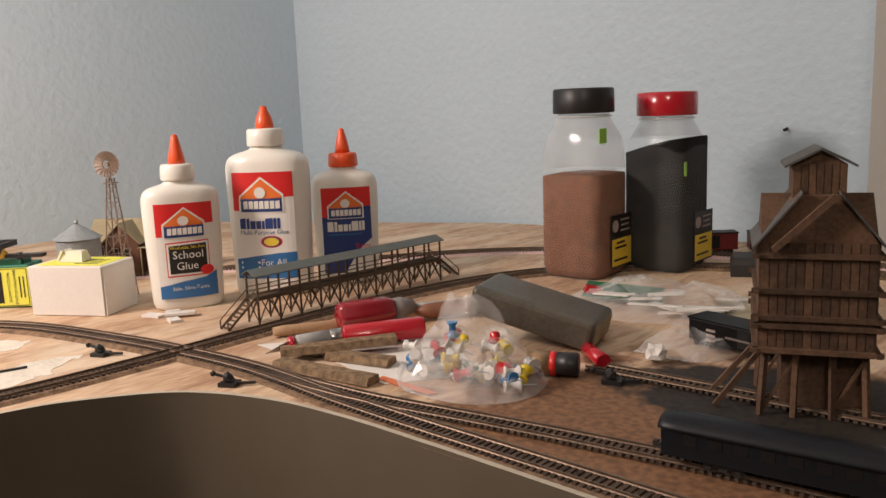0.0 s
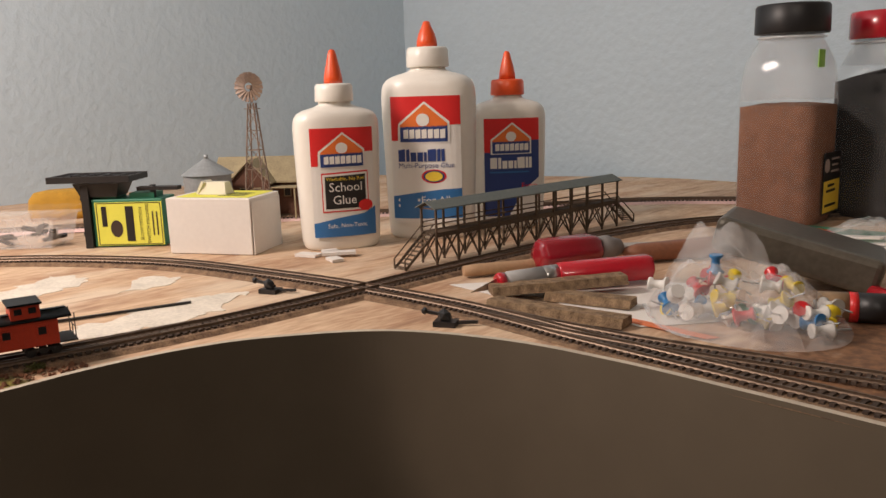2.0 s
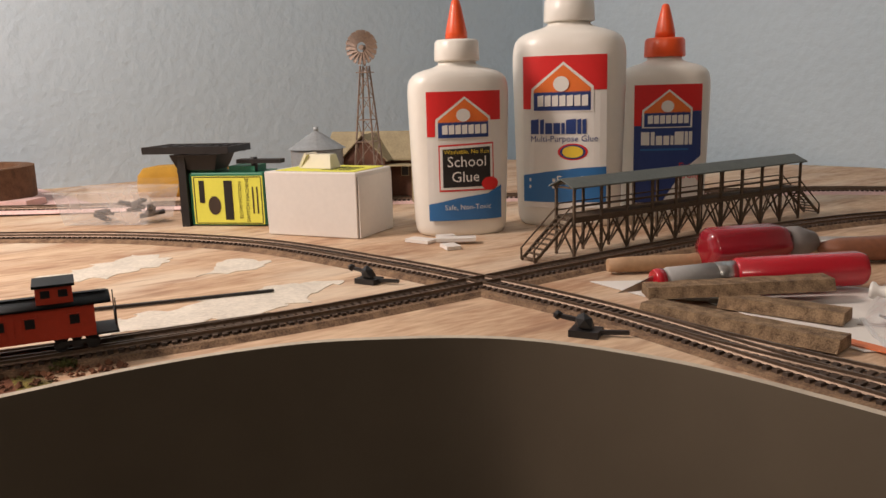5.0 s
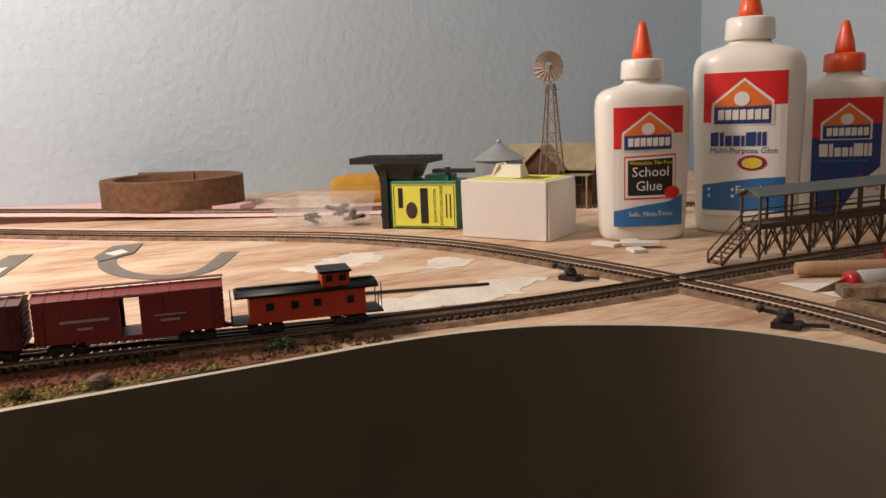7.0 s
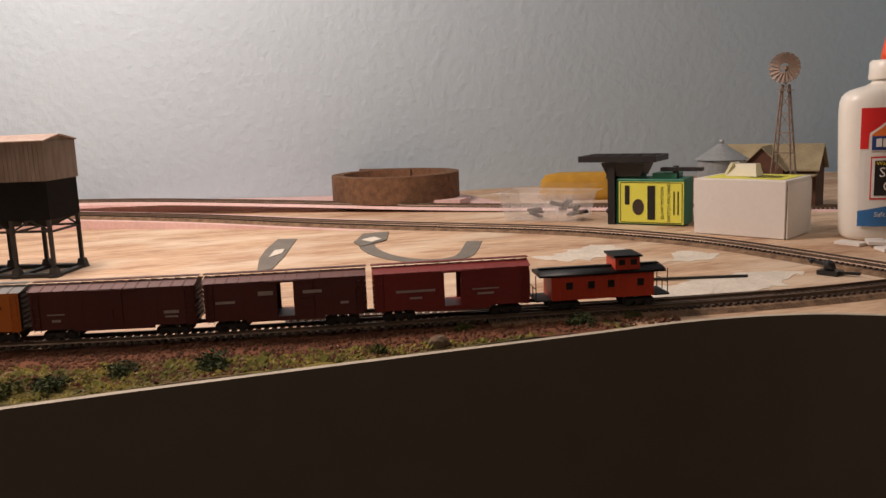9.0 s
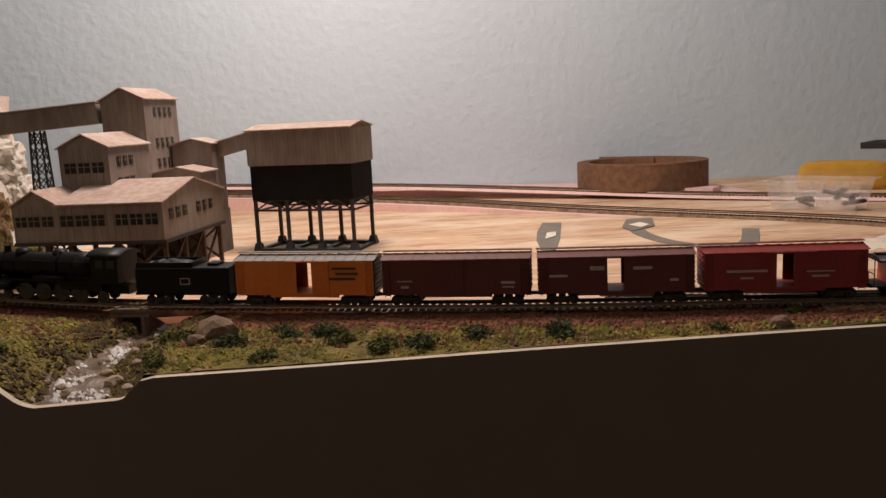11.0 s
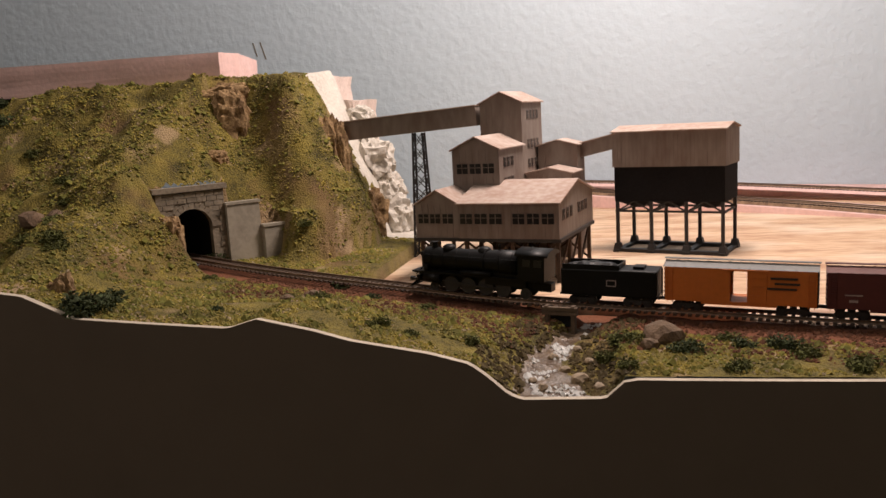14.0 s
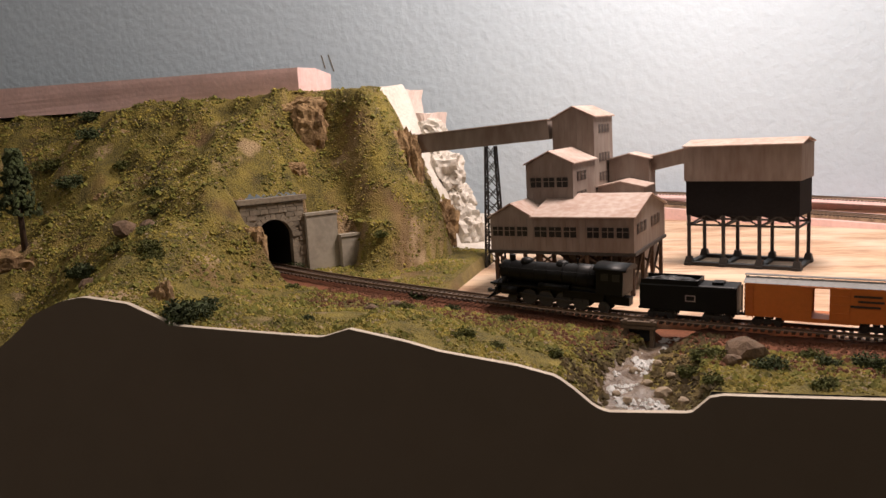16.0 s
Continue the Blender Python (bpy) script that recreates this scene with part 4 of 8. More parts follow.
disc_mark(c, 0.016, 0.0105, 0.0180, 0.0018, MARK_PALE)


def caboose(s0):
    L = 0.062
    ob = thing("caboose", car_place(s0, s0 + L + 0.008), "bright red model caboose with black roof and cupola", "model caboose", "train cars")
    W, Z0, Z1, half = 0.0178, 0.0058, 0.0178, L / 2
    bm, grooves = box(B(), (0, 0, (Z0 + Z1) / 2), (L - 0.010, W, Z1 - Z0)), B()
    for i in range(20):
        for y in (-W / 2, W / 2):
            box(grooves, (-half + 0.007 + i * (L - 0.014) / 19, y * 1.01, (Z0 + Z1) / 2), (0.0003, 0.0003, Z1 - Z0 - 0.001))
    body = part("body", bm, CABOOSE_RED, ob)
    tagged(part("side_board", grooves, CABOOSE_RED, body), kind="stuff")
    for x in (-0.017, -0.006, 0.004, 0.019):
        for y in (-1, 1):
            w = part("window", box(B(), (x, y * W * 0.512, Z0 + 0.0072), (0.0034, 0.0003, 0.0036)), WINDOW_DARK, ob)
            part("window_frame", box(B(), (x, y * W * 0.508, Z0 + 0.0072), (0.0042, 0.0004, 0.0044)), CABOOSE_RED, w)
    for x0, w, z in ((0, L + 0.002, Z1),):
        bm = loft(B(), [[(x, W * 0.55 * math.cos(a), z + 0.0024 * math.sin(a)) for a in [math.pi * k / 8 for k in range(9)]] for x in (-w / 2, w / 2)])
        part("roof", bm, LOCO_BLACK, ob)
    bm = box(B(), (0.013, 0, Z1 + 0.0045), (0.0125, W * 0.86, 0.0066))
    cu = part("cupola", bm, CABOOSE_RED, ob)
    part("cupola_roof", box(B(), (0.013, 0, Z1 + 0.0082), (0.0145, W * 0.95, 0.0010)), LOCO_BLACK, cu)
    for dx in (-0.003, 0.003):
        for y in (-1, 1):
            part("window", box(B(), (0.013 + dx, y * W * 0.433, Z1 + 0.0052), (0.0032, 0.0003, 0.0028)), WINDOW_DARK, cu)
    part("roof_walk", box(B(), (0, 0, Z1 + 0.0029), (L, 0.003, 0.0005)), LOCO_BLACK, ob)
    for x in (-half + 0.001, half - 0.001):
        bm = box(B(), (x, 0, Z0 + 0.0002), (0.008, W, 0.0008))
        for y in (-0.42, 0, 0.42):
            rod(bm, (x + math.copysign(0.0035, x), y * W, Z0), (x + math.copysign(0.0035, x), y * W, Z0 + 0.006 if y == 0 else Z1 + 0.001), 0.00025, n=5)
        rod(bm, (x + math.copysign(0.0035, x), -0.42 * W, Z0 + 0.006), (x + math.copysign(0.0035, x), 0.42 * W, Z0 + 0.006), 0.00025, n=5)
        part("end_platform", bm, STEEL_DARK, ob)
    for x in (-0.019, 0.019):
        truck(ob, x)
    coupler(ob, -half, -1)
    hang_bars(body, [(-0.012 + i * 0.008, 0.0026, 0.010, 0.0012) for i in range(4)], MARK_DARK, W / 2 + 0.0002, Z0)
    return ob


caboose(FIRST + 4 * GAP)


def locomotive():
    """A small-scale heavy steam engine, front end at local -x."""
    L = 0.098
    ob = thing("steam_locomotive", car_place(0.0, L), "black model steam locomotive, weathered, on the track", "model locomotive", "train cars")
    h = L / 2
    zc = 0.0195
    bm = loft(B(), [[(x, r * math.cos(a), zc + r * math.sin(a)) for a in [6.28319 * k / 20 for k in range(20)]] for x, r in ((-h + 0.009, 0.0064), (-h + 0.0105, 0.0068), (-0.008, 0.0070), (0.012, 0.0080), (0.024, 0.0082))])
    boiler = part("boiler", bm, LOCO_BLACK, ob)
    for x in (-0.034, -0.026, -0.017, -0.008, 0.002, 0.012, 0.020):
        r = 0.0072 if x < 0 else 0.0083
        bm = loft(B(), [[(x + dx, r * math.cos(a), zc + r * math.sin(a)) for a in [6.28319 * k / 20 for k in range(20)]] for dx in (-0.0003, 0.0003)])
        part("boiler_band", bm, LOCO_BLACK, boiler)
    part("smokebox_front", rod(B(), (-h + 0.0082, 0, zc), (-h + 0.009, 0, zc), 0.0052, n=20), LOCO_BLACK, ob)
    lamp = part("headlight", rod(B(), (-h + 0.0055, 0, zc + 0.002), (-h + 0.0085, 0, zc + 0.002), 0.0017, n=12), LOCO_BLACK, ob)
    part("lens", rod(B(), (-h + 0.0053, 0, zc + 0.002), (-h + 0.0056, 0, zc + 0.002), 0.0013, n=12), LABEL_WHITE, lamp, "small white headlight lens")
    part("chimney", loft(B(), [oval(2 * r, 2 * r, z, 2, 14, -h + 0.015) for z, r in ((zc + 0.006, 0.0026), (zc + 0.0075, 0.0019), (zc + 0.0098, 0.0019), (zc + 0.0103, 0.0023))]), LOCO_BLACK, ob)
    for x in (-0.024, 0.0):
        part("dome", loft(B(), [oval(2 * r, 2 * r, z, 2, 14, x) for z, r in ((zc + 0.0055, 0.0046), (zc + 0.0072, 0.0042), (zc + 0.0085, 0.0034), (zc + 0.0092, 0.0018))]), LOCO_BLACK, ob)
    part("whistle", rod(B(), (0.010, 0, zc + 0.007), (0.010, 0, zc + 0.011), 0.0007, n=6), LOCO_BLACK, ob)
    bm = box(B(), (0.0335, 0, 0.0195), (0.0165, 0.0192, 0.0150))
    cab = part("cab", bm, LOCO_BLACK, ob)
    bm = loft(B(), [[(x, 0.0106 * math.cos(a), 0.0265 + 0.0034 * math.sin(a)) for a in [math.pi * k / 10 for k in range(11)]] for x in (0.0235, 0.0440)])
    part("cab_roof", bm, LOCO_BLACK, cab)
    for y in (-1, 1):
        for x in (0.0305, 0.0375):
            part("window", box(B(), (x, y * 0.00965, 0.0225), (0.0045, 0.0003, 0.0042)), WINDOW_DARK, cab)
    bm = box(B(), (-0.006, 0, 0.0118), (0.080, 0.0175, 0.0009))
    part("running_board", bm, LOCO_BLACK, ob)
    part("frame", box(B(), (0, 0, 0.0075), (0.088, 0.007, 0.005)), LOCO_BLACK, ob)
    bm = box(B(), (0.016, 0, 0.0115), (0.026, 0.0125, 0.009))
    part("firebox", bm, LOCO_BLACK, ob)
    for y in (-0.0078, 0.0078):
        part("cylinder", rod(B(), (-h + 0.0115, y, 0.0085), (-h + 0.0225, y, 0.0085), 0.0030, n=14), LOCO_BLACK, ob)
        part("air_tank", rod(B(), (-0.012, y * 1.03, 0.0135), (0.008, y * 1.03, 0.0135), 0.0017, n=10), LOCO_BLACK, ob)
        part("main_rod", beam(B(), (-h + 0.023, y * 0.88, 0.0070), (0.006, y * 0.88, 0.0048), 0.0005, 0.0010), STEEL_DARK, ob)
        part("side_rod", beam(B(), (-0.020, y * 0.82, 0.0052), (0.0145, y * 0.82, 0.0052), 0.0005, 0.0010), STEEL_DARK, ob)
        part("handrail", rod(B(), (-h + 0.010, y * 0.92, 0.0225), (0.024, y * 0.98, 0.0232), 0.0002, n=5), LOCO_BLACK, ob)
    for x in (-0.020, -0.0085, 0.003, 0.0145):
        for y in (-0.0052, 0.0052):
            wheel(ob, x, y, 0.0050)
    for x in (-0.032, 0.029):
        for y in (-0.0052, 0.0052):
            wheel(ob, x, y, 0.0028 if x < 0 else 0.0034)
    bm = B()
    for k in range(9):
        beam(bm, (-h + 0.001, -0.008 + k * 0.002, 0.0016), (-h + 0.0065, -0.005 + k * 0.00125, 0.0075), 0.0006)
    beam(bm, (-h + 0.001, -0.0085, 0.0016), (-h + 0.001, 0.0085, 0.0016), 0.0007)
    box(bm, (-h + 0.007, 0, 0.0082), (0.002, 0.0165, 0.0022))
    part("pilot", bm, LOCO_BLACK, ob)
    bm = box(B(), (-h + 0.009, 0, 0.0112), (0.010, 0.0155, 0.0007))
    for y in (-0.006, 0.006):
        beam(bm, (-h + 0.0045, y, 0.0095), (-h + 0.011, y * 0.8, 0.0165), 0.0006)
        rod(bm, (-h + 0.012, y, 0.0118), (-h + 0.012, y, 0.0165), 0.0018, n=8)
    part("pilot_deck", bm, LOCO_BLACK, ob)
    coupler(ob, -h + 0.0035, -1)
    return ob


def tender():
    L = 0.058
    ob = thing("locomotive_tender", car_place(0.0985, 0.0985 + L), "black model tender loaded with coal", "model tender", "train cars")
    h = L / 2
    soften(part_box("tank", (0, 0, 0.0135), (L - 0.004, 0.0182, 0.0150), ob), 0.0008)
    part("underframe", box(B(), (0, 0, 0.0065), (L - 0.003, 0.0178, 0.0012)), LOCO_BLACK, ob)
    for y in (-1, 1):
        part("coal_board", beam(B(), (-h + 0.003, y * 0.0085, 0.0222), (0.006, y * 0.0085, 0.0222), 0.0007, 0.003), LOCO_BLACK, ob)
    part("coal_board", beam(B(), (0.006, -0.0085, 0.0222), (0.006, 0.0085, 0.0222), 0.0007, 0.003), LOCO_BLACK, ob)
    bm = B()
    g = [[bm.verts.new((-h + 0.003 + i * 0.0016, -0.0082 + j * 0.0016, 0.0212 + 0.0028 * math.sin(math.pi * i / 20) * math.sin(math.pi * j / 10) ** 0.5 + RND.uniform(-0.0006, 0.0006))) for j in range(11)] for i in range(20)]
    for i in range(19):
        for j in range(10):
            bm.faces.new((g[i][j], g[i + 1][j], g[i + 1][j + 1], g[i][j + 1]))
    part("coal_load", bm, LOCO_BLACK, ob, "heaped shiny black coal")
    part("water_hatch", box(B(), (0.016, 0, 0.0218), (0.006, 0.008, 0.0014)), LOCO_BLACK, ob)
    for y in (-0.0092, 0.0092):
        part("number_bars", box(B(), (0.002, y, 0.0135), (0.0055, 0.0002, 0.0036)), MARK_PALE, ob, "faint pale square emblem")
        part("number_bars", box(B(), (0.002, y * 1.004, 0.0135), (0.0045, 0.0002, 0.0026)), LOCO_BLACK, ob)
    bm = B()
    for y in (-0.006, 0.006):
        for dx in (0, 0.002):
            rod(bm, (h + 0.0004, y + dx - 0.001, 0.006), (h + 0.0004, y + dx - 0.001, 0.0225), 0.00025, n=4)
        for k in range(6):
            rod(bm, (h + 0.0004, y - 0.001, 0.007 + k * 0.0026), (h + 0.0004, y + 0.001, 0.007 + k * 0.0026), 0.0002, n=4)
    part("ladder", bm, LOCO_BLACK, ob)
    for x in (-0.015, 0.016):
        truck(ob, x)
    coupler(ob, h - 0.001, 1)
    return ob


def part_box(name, c, s, parent):
    return part(name, box(B(), c, s), LOCO_BLACK, parent)


locomotive()
tender()


# ---- mine and loading bin ----
MINE_TURN = math.degrees(math.atan2(0.98, 0.2))


def window_row(parent, face, xs, z, w, h, y, mat=None):
    """Dark openings with frames and mullions on a wall whose outward side is local -y (front) or +x (side)."""
    for x in xs:
        if face == "front":
            c, s, sf = (x, y - 0.0002, z), (w, 0.0005, h), (w + 0.0007, 0.0004, h + 0.0007)
            bars = [((x, y - 0.0006, z), (0.0004, 0.0004, h)), ((x, y - 0.0006, z + h * 0.1), (w, 0.0004, 0.0004))]
        else:
            c, s, sf = (y + 0.0002, x, z), (0.0005, w, h), (0.0004, w + 0.0007, h + 0.0007)
            bars = [((y + 0.0006, x, z), (0.0004, 0.0004, h)), ((y + 0.0006, x, z + h * 0.1), (0.0004, w, 0.0004))]
        win = part("window", box(B(), c, s), WINDOW_DARK, parent)
        part("window_frame", box(B(), (c[0], c[1] + (0.00012 if face == "front" else 0), c[2]) if face == "front" else (c[0] - 0.00012, c[1], c[2]), sf), CORRUGATED, win)
        bm = B()
        for cc, ss in bars:
            box(bm, cc, ss)
        part("mullion", bm, CORRUGATED, win)


def shed(parent, name, x0, x1, y0, y1, z0, eave, ridge, along, overhang=0.0016):
    """A gabled block. along: 'x' for a ridge along the front, 'y' for a gable to the front."""
    bm = B()
    if along == "y":
        prof = [(x0, z0), (x1, z0), (x1, eave), ((x0 + x1) / 2, ridge), (x0, eave)]
        rings = [[(x, y, z) for x, z in prof] for y in (y0, y1)]
    else:
        prof = [(y0, z0), (y1, z0), (y1, eave), ((y0 + y1) / 2, ridge), (y0, eave)]
        rings = [[(x, y, z) for y, z in prof] for x in (x0, x1)]
    loft(bm, rings, smooth=False)
    wallp = part(name, bm, CORRUGATED, parent, "rusty grey corrugated wall")
    bm = B()
    o, t = overhang, 0.0008
    if along == "y":
        m, s = (x0 + x1) / 2, (ridge - eave) / ((x1 - x0) / 2)
        for a, sg in ((x0 - o, -1), (x1 + o, 1)):
            za = eave - o * s
            pts = [(a, za), (m, ridge), (m, ridge + t), (a, za + t)]
            loft(bm, [[(x, y, z + 0.0002) for x, z in pts] for y in (y0 - o, y1 + o)], smooth=False)
    else:
        m, s = (y0 + y1) / 2, (ridge - eave) / ((y1 - y0) / 2)
        for a in (y0 - o, y1 + o):
            za = eave - o * s
            pts = [(a, za), (m, ridge), (m, ridge + t), (a, za + t)]
            loft(bm, [[(x, y, z + 0.0002) for y, z in pts] for x in (x0 - o, x1 + o)], smooth=False)
    part(name.replace("wall", "roof"), bm, CORRUGATED_ROOF_LIT, parent, "corrugated roof, overhead lamp light in its pale colour")
    bm = B()
    n = int((x1 - x0) / 0.004)
    for i in range(n + 1):
        box(bm, (x0 + (x1 - x0) * i / n, y0 - 0.0001, (z0 + eave) / 2), (0.0005, 0.0004, eave - z0))
    tagged(part("corrugation", bm, CORRUGATED, wallp), kind="stuff")
    return wallp


def mine():
    """Local x runs to the right along the front, y back, z up."""
    e1 = Vector((0.2, 0.98, 0)).normalized()
    m = Matrix(((e1.x, -e1.y, 0, -0.612), (e1.y, e1.x, 0, -0.284), (0, 0, 1, 0), (0, 0, 0, 1)))
    ob = thing("coal_mine_building", m, "weathered corrugated iron mine building on stilts", "mine building")
    big = shed(ob, "main_wall", -0.063, 0.0, 0.0, 0.080, 0.0265, 0.0475, 0.0575, "x")
    left = shed(ob, "wing_wall", -0.092, -0.0635, 0.0008, 0.075, 0.0265, 0.0475, 0.0555, "y")
    mid = shed(ob, "middle_wall", -0.078, -0.0465, 0.030, 0.078, 0.046, 0.0785, 0.0860, "y")
    tower = shed(ob, "tower_wall", -0.0765, -0.047, 0.0785, 0.124, 0.020, 0.1070, 0.1140, "y")
    right = shed(ob, "right_wall", -0.045, -0.017, 0.108, 0.128, 0.030, 0.0755, 0.0790, "y")
    low = shed(ob, "low_wall", -0.046, -0.014, 0.0815, 0.105, 0.030, 0.0580, 0.0615, "y")
    window_row(big, "front", [-0.058, -0.0485, -0.039], 0.0385, 0.0078, 0.0062, 0.0)
    window_row(big, "front", [-0.0245, -0.0155, -0.0065], 0.0385, 0.0072, 0.0062, 0.0)
    window_row(big, "side", [0.010 + i * 0.0085 for i in range(3)], 0.040, 0.0052, 0.0062, 0.0)
    window_row(big, "side", [0.045 + i * 0.0085 for i in range(3)], 0.040, 0.0052, 0.0062, 0.0)
    window_row(left, "front", [-0.087, -0.079, -0.0705], 0.0385, 0.0068, 0.0058, 0.0008)
    window_row(mid, "front", [-0.0715, -0.0625, -0.0535], 0.0665, 0.0074, 0.0062, 0.030)
    window_row(mid, "side", [0.041, 0.048, 0.055], 0.0695, 0.0045, 0.0058, -0.0465)
    window_row(mid, "side", [0.041, 0.048, 0.055], 0.0570, 0.0045, 0.0050, -0.0465)
    for z in (0.0985, 0.0785, 0.0650):
        window_row(tower, "side", [0.092, 0.099, 0.106, 0.113], z, 0.0038, 0.0058, -0.047)
    bm = B()
    box(bm, (-0.046, 0.040, 0.0255), (0.094, 0.080, 0.0020))
    part("floor_deck", bm, STEEL_DARK, ob)
    for x in (-0.090, -0.060, -0.030, -0.002):
        for y in (0.004, 0.028, 0.052, 0.076):
            p = part("stilt", box(B(), (x, y, 0.0125), (0.0022, 0.0022, 0.025)), WOOD_DARK, ob)
    for y in (0.004, 0.076):
        for a, b in ((-0.090, -0.060), (-0.060, -0.030), (-0.030, -0.002)):
            part("brace", beam(beam(B(), (a, y, 0.002), (b, y, 0.024), 0.0012), (b, y, 0.002), (a, y, 0.024), 0.0012), WOOD_DARK, ob)
    for a, b in ((0.004, 0.028), (0.028, 0.052), (0.052, 0.076)):
        part("brace", beam(B(), (-0.002, a, 0.002), (-0.002, b, 0.024), 0.0012), WOOD_DARK, ob)
    for x, y in ((-0.062, 0.100), (-0.030, 0.095), (-0.030, 0.118)):
        part("core_wall", box(B(), (x, y, 0.015), (0.028, 0.02, 0.03)), CORRUGATED, ob)
    return ob


mine()


def gallery(a, b, w, h, label, posts=()):
    """A covered sloping conveyor."""
    ob = thing("conveyor_gallery", None, label, "conveyor", "mine conveyors")
    bm = beam(B(), a, b, w, h)
    part("casing", bm, CORRUGATED, ob)
    up = Vector((0, 0, h / 2 + 0.0004))
    part("casing_roof", beam(B(), Vector(a) + up, Vector(b) + up, w + 0.002, 0.0008), CORRUGATED_ROOF_LIT, ob)
    for p in posts:
        lattice(ob, *p)
    return ob


def lattice(parent, x, y, z1, foot, head):
    """A narrow steel trestle tower."""
    legs = []
    for dx, dy in ((-1, -1), (1, -1), (1, 1), (-1, 1)):
        a, b = Vector((x + dx * foot / 2, y + dy * foot / 2, 0)), Vector((x + dx * head / 2, y + dy * head / 2, z1))
        part("trestle_leg", beam(B(), a, b, 0.0011), STEEL_DARK, parent)
        legs.append((a, b))
    n = 9
    for k in range(n):
        for i in range(4):
            (a, b), (c, d) = legs[i], legs[(i + 1) % 4]
            p, q = a.lerp(b, k / n), c.lerp(d, (k + 1) / n)
            r, s = c.lerp(d, k / n), a.lerp(b, (k + 1) / n)
            part("lattice_bar", beam(beam(B(), p, q, 0.0006), r, s, 0.0006), STEEL_DARK, parent)


gallery((-0.732, -0.490, 0.0905), (-0.7105, -0.3455, 0.0995), 0.013, 0.0135, "long rusty covered conveyor running into the hillside", [(-0.716, -0.391, 0.0895, 0.0125, 0.007)])
gallery((-0.742, -0.296, 0.0665), (-0.7235, -0.2505, 0.0770), 0.010, 0.0095, "short covered conveyor feeding the loading bin")


def loading_bin():
    e1 = Vector((0.33, 0.944, 0)).normalized()
    m = Matrix(((e1.x, -e1.y, 0, -0.695), (e1.y, e1.x, 0, -0.1835), (0, 0, 1, 0), (0, 0, 0, 1)))
    ob = thing("coal_loading_bin", m, "corrugated loading bin with black hoppers on steel legs", "loading bin")
    w, d = 0.0745, 0.036
    z0, z1, z2, z3 = 0.0355, 0.0590, 0.0825, 0.0860
    up = part("upper_wall", box(B(), (-w / 2, d / 2, (z1 + z2) / 2), (w + 0.002, d + 0.002, z2 - z1)), CORRUGATED, ob, "rusty tan corrugated upper wall")
    bm = B()
    for i in range(28):
        box(bm, (-w + i * w / 27, -0.0011, (z1 + z2) / 2), (0.0005, 0.0004, z2 - z1))
    tagged(part("corrugation", bm, CORRUGATED, up), kind="stuff")
    part("black_bin", box(B(), (-w / 2, d / 2, (z0 + z1) / 2), (w, d, z1 - z0)), BIN_BLACK, ob, "matt black lower bin")
    bm = B()
    o = 0.002
    for a in (-o, d + o):
        loft(bm, [[(x, a, z2), (x, d / 2, z3), (x, d / 2, z3 + 0.0008), (x, a, z2 + 0.0008)] for x in (-w - o, o)], smooth=False)
    part("roof", bm, CORRUGATED_ROOF_LIT, ob, "rust-streaked roof, overhead lamp light in its pale colour")
    for x in (-w, 0):
        part("gable", loft(B(), [[(x + dx, 0, z2), (x + dx, d, z2), (x + dx, d / 2, z3)] for dx in (-0.0003, 0.0003)], smooth=False), CORRUGATED, ob)
    for i in range(3):
        c = -w + (i + 0.5) * w / 3
        bm = loft(B(), [[(c - k * w / 6.2, d / 2 - k * d / 2.1, z), (c + k * w / 6.2, d / 2 - k * d / 2.1, z), (c + k * w / 6.2, d / 2 + k * d / 2.1, z), (c - k * w / 6.2, d / 2 + k * d / 2.1, z)] for z, k in ((z0, 1.0), (z0 - 0.006, 0.2))], smooth=False)
        part("hopper", bm, BIN_BLACK, ob)
    for i in range(4):
        x = -w + 0.0015 + i * (w - 0.003) / 3
        for y in (0.001, d - 0.001):
            leg = part("leg", box(B(), (x, y, z0 / 2), (0.0021, 0.0021, z0)), STEEL_DARK, ob)
            part("footing", box(B(), (x, y, 0.003), (0.0062, 0.0062, 0.006), taper=0.6), STEEL_DARK, leg)
        part("cross_beam", beam(B(), (x, 0.001, 0.028), (x, d - 0.001, 0.028), 0.0013), STEEL_DARK, ob)
        part("sill", box(B(), (x, d / 2, 0.0009), (0.004, d + 0.006, 0.0018)), STEEL_DARK, ob)
    for y in (0.001, d - 0.001):
        part("girder", beam(B(), (-w, y, 0.0285), (0, y, 0.0285), 0.0012, 0.0014), STEEL_DARK, ob)
        part("base_beam", box(B(), (-w / 2, y, 0.0012), (w, 0.005, 0.0024)), STEEL_DARK, ob)
        for i in range(3):
            a, b = -w + 0.0015 + i * (w - 0.003) / 3, -w + 0.0015 + (i + 1) * (w - 0.003) / 3
            part("knee_brace", beam(B(), (a, y, 0.0285), ((a + b) / 2, y, z0), 0.0010), STEEL_DARK, ob)
            part("knee_brace", beam(B(), (b, y, 0.0285), ((a + b) / 2, y, z0), 0.0010), STEEL_DARK, ob)
    return ob


loading_bin()


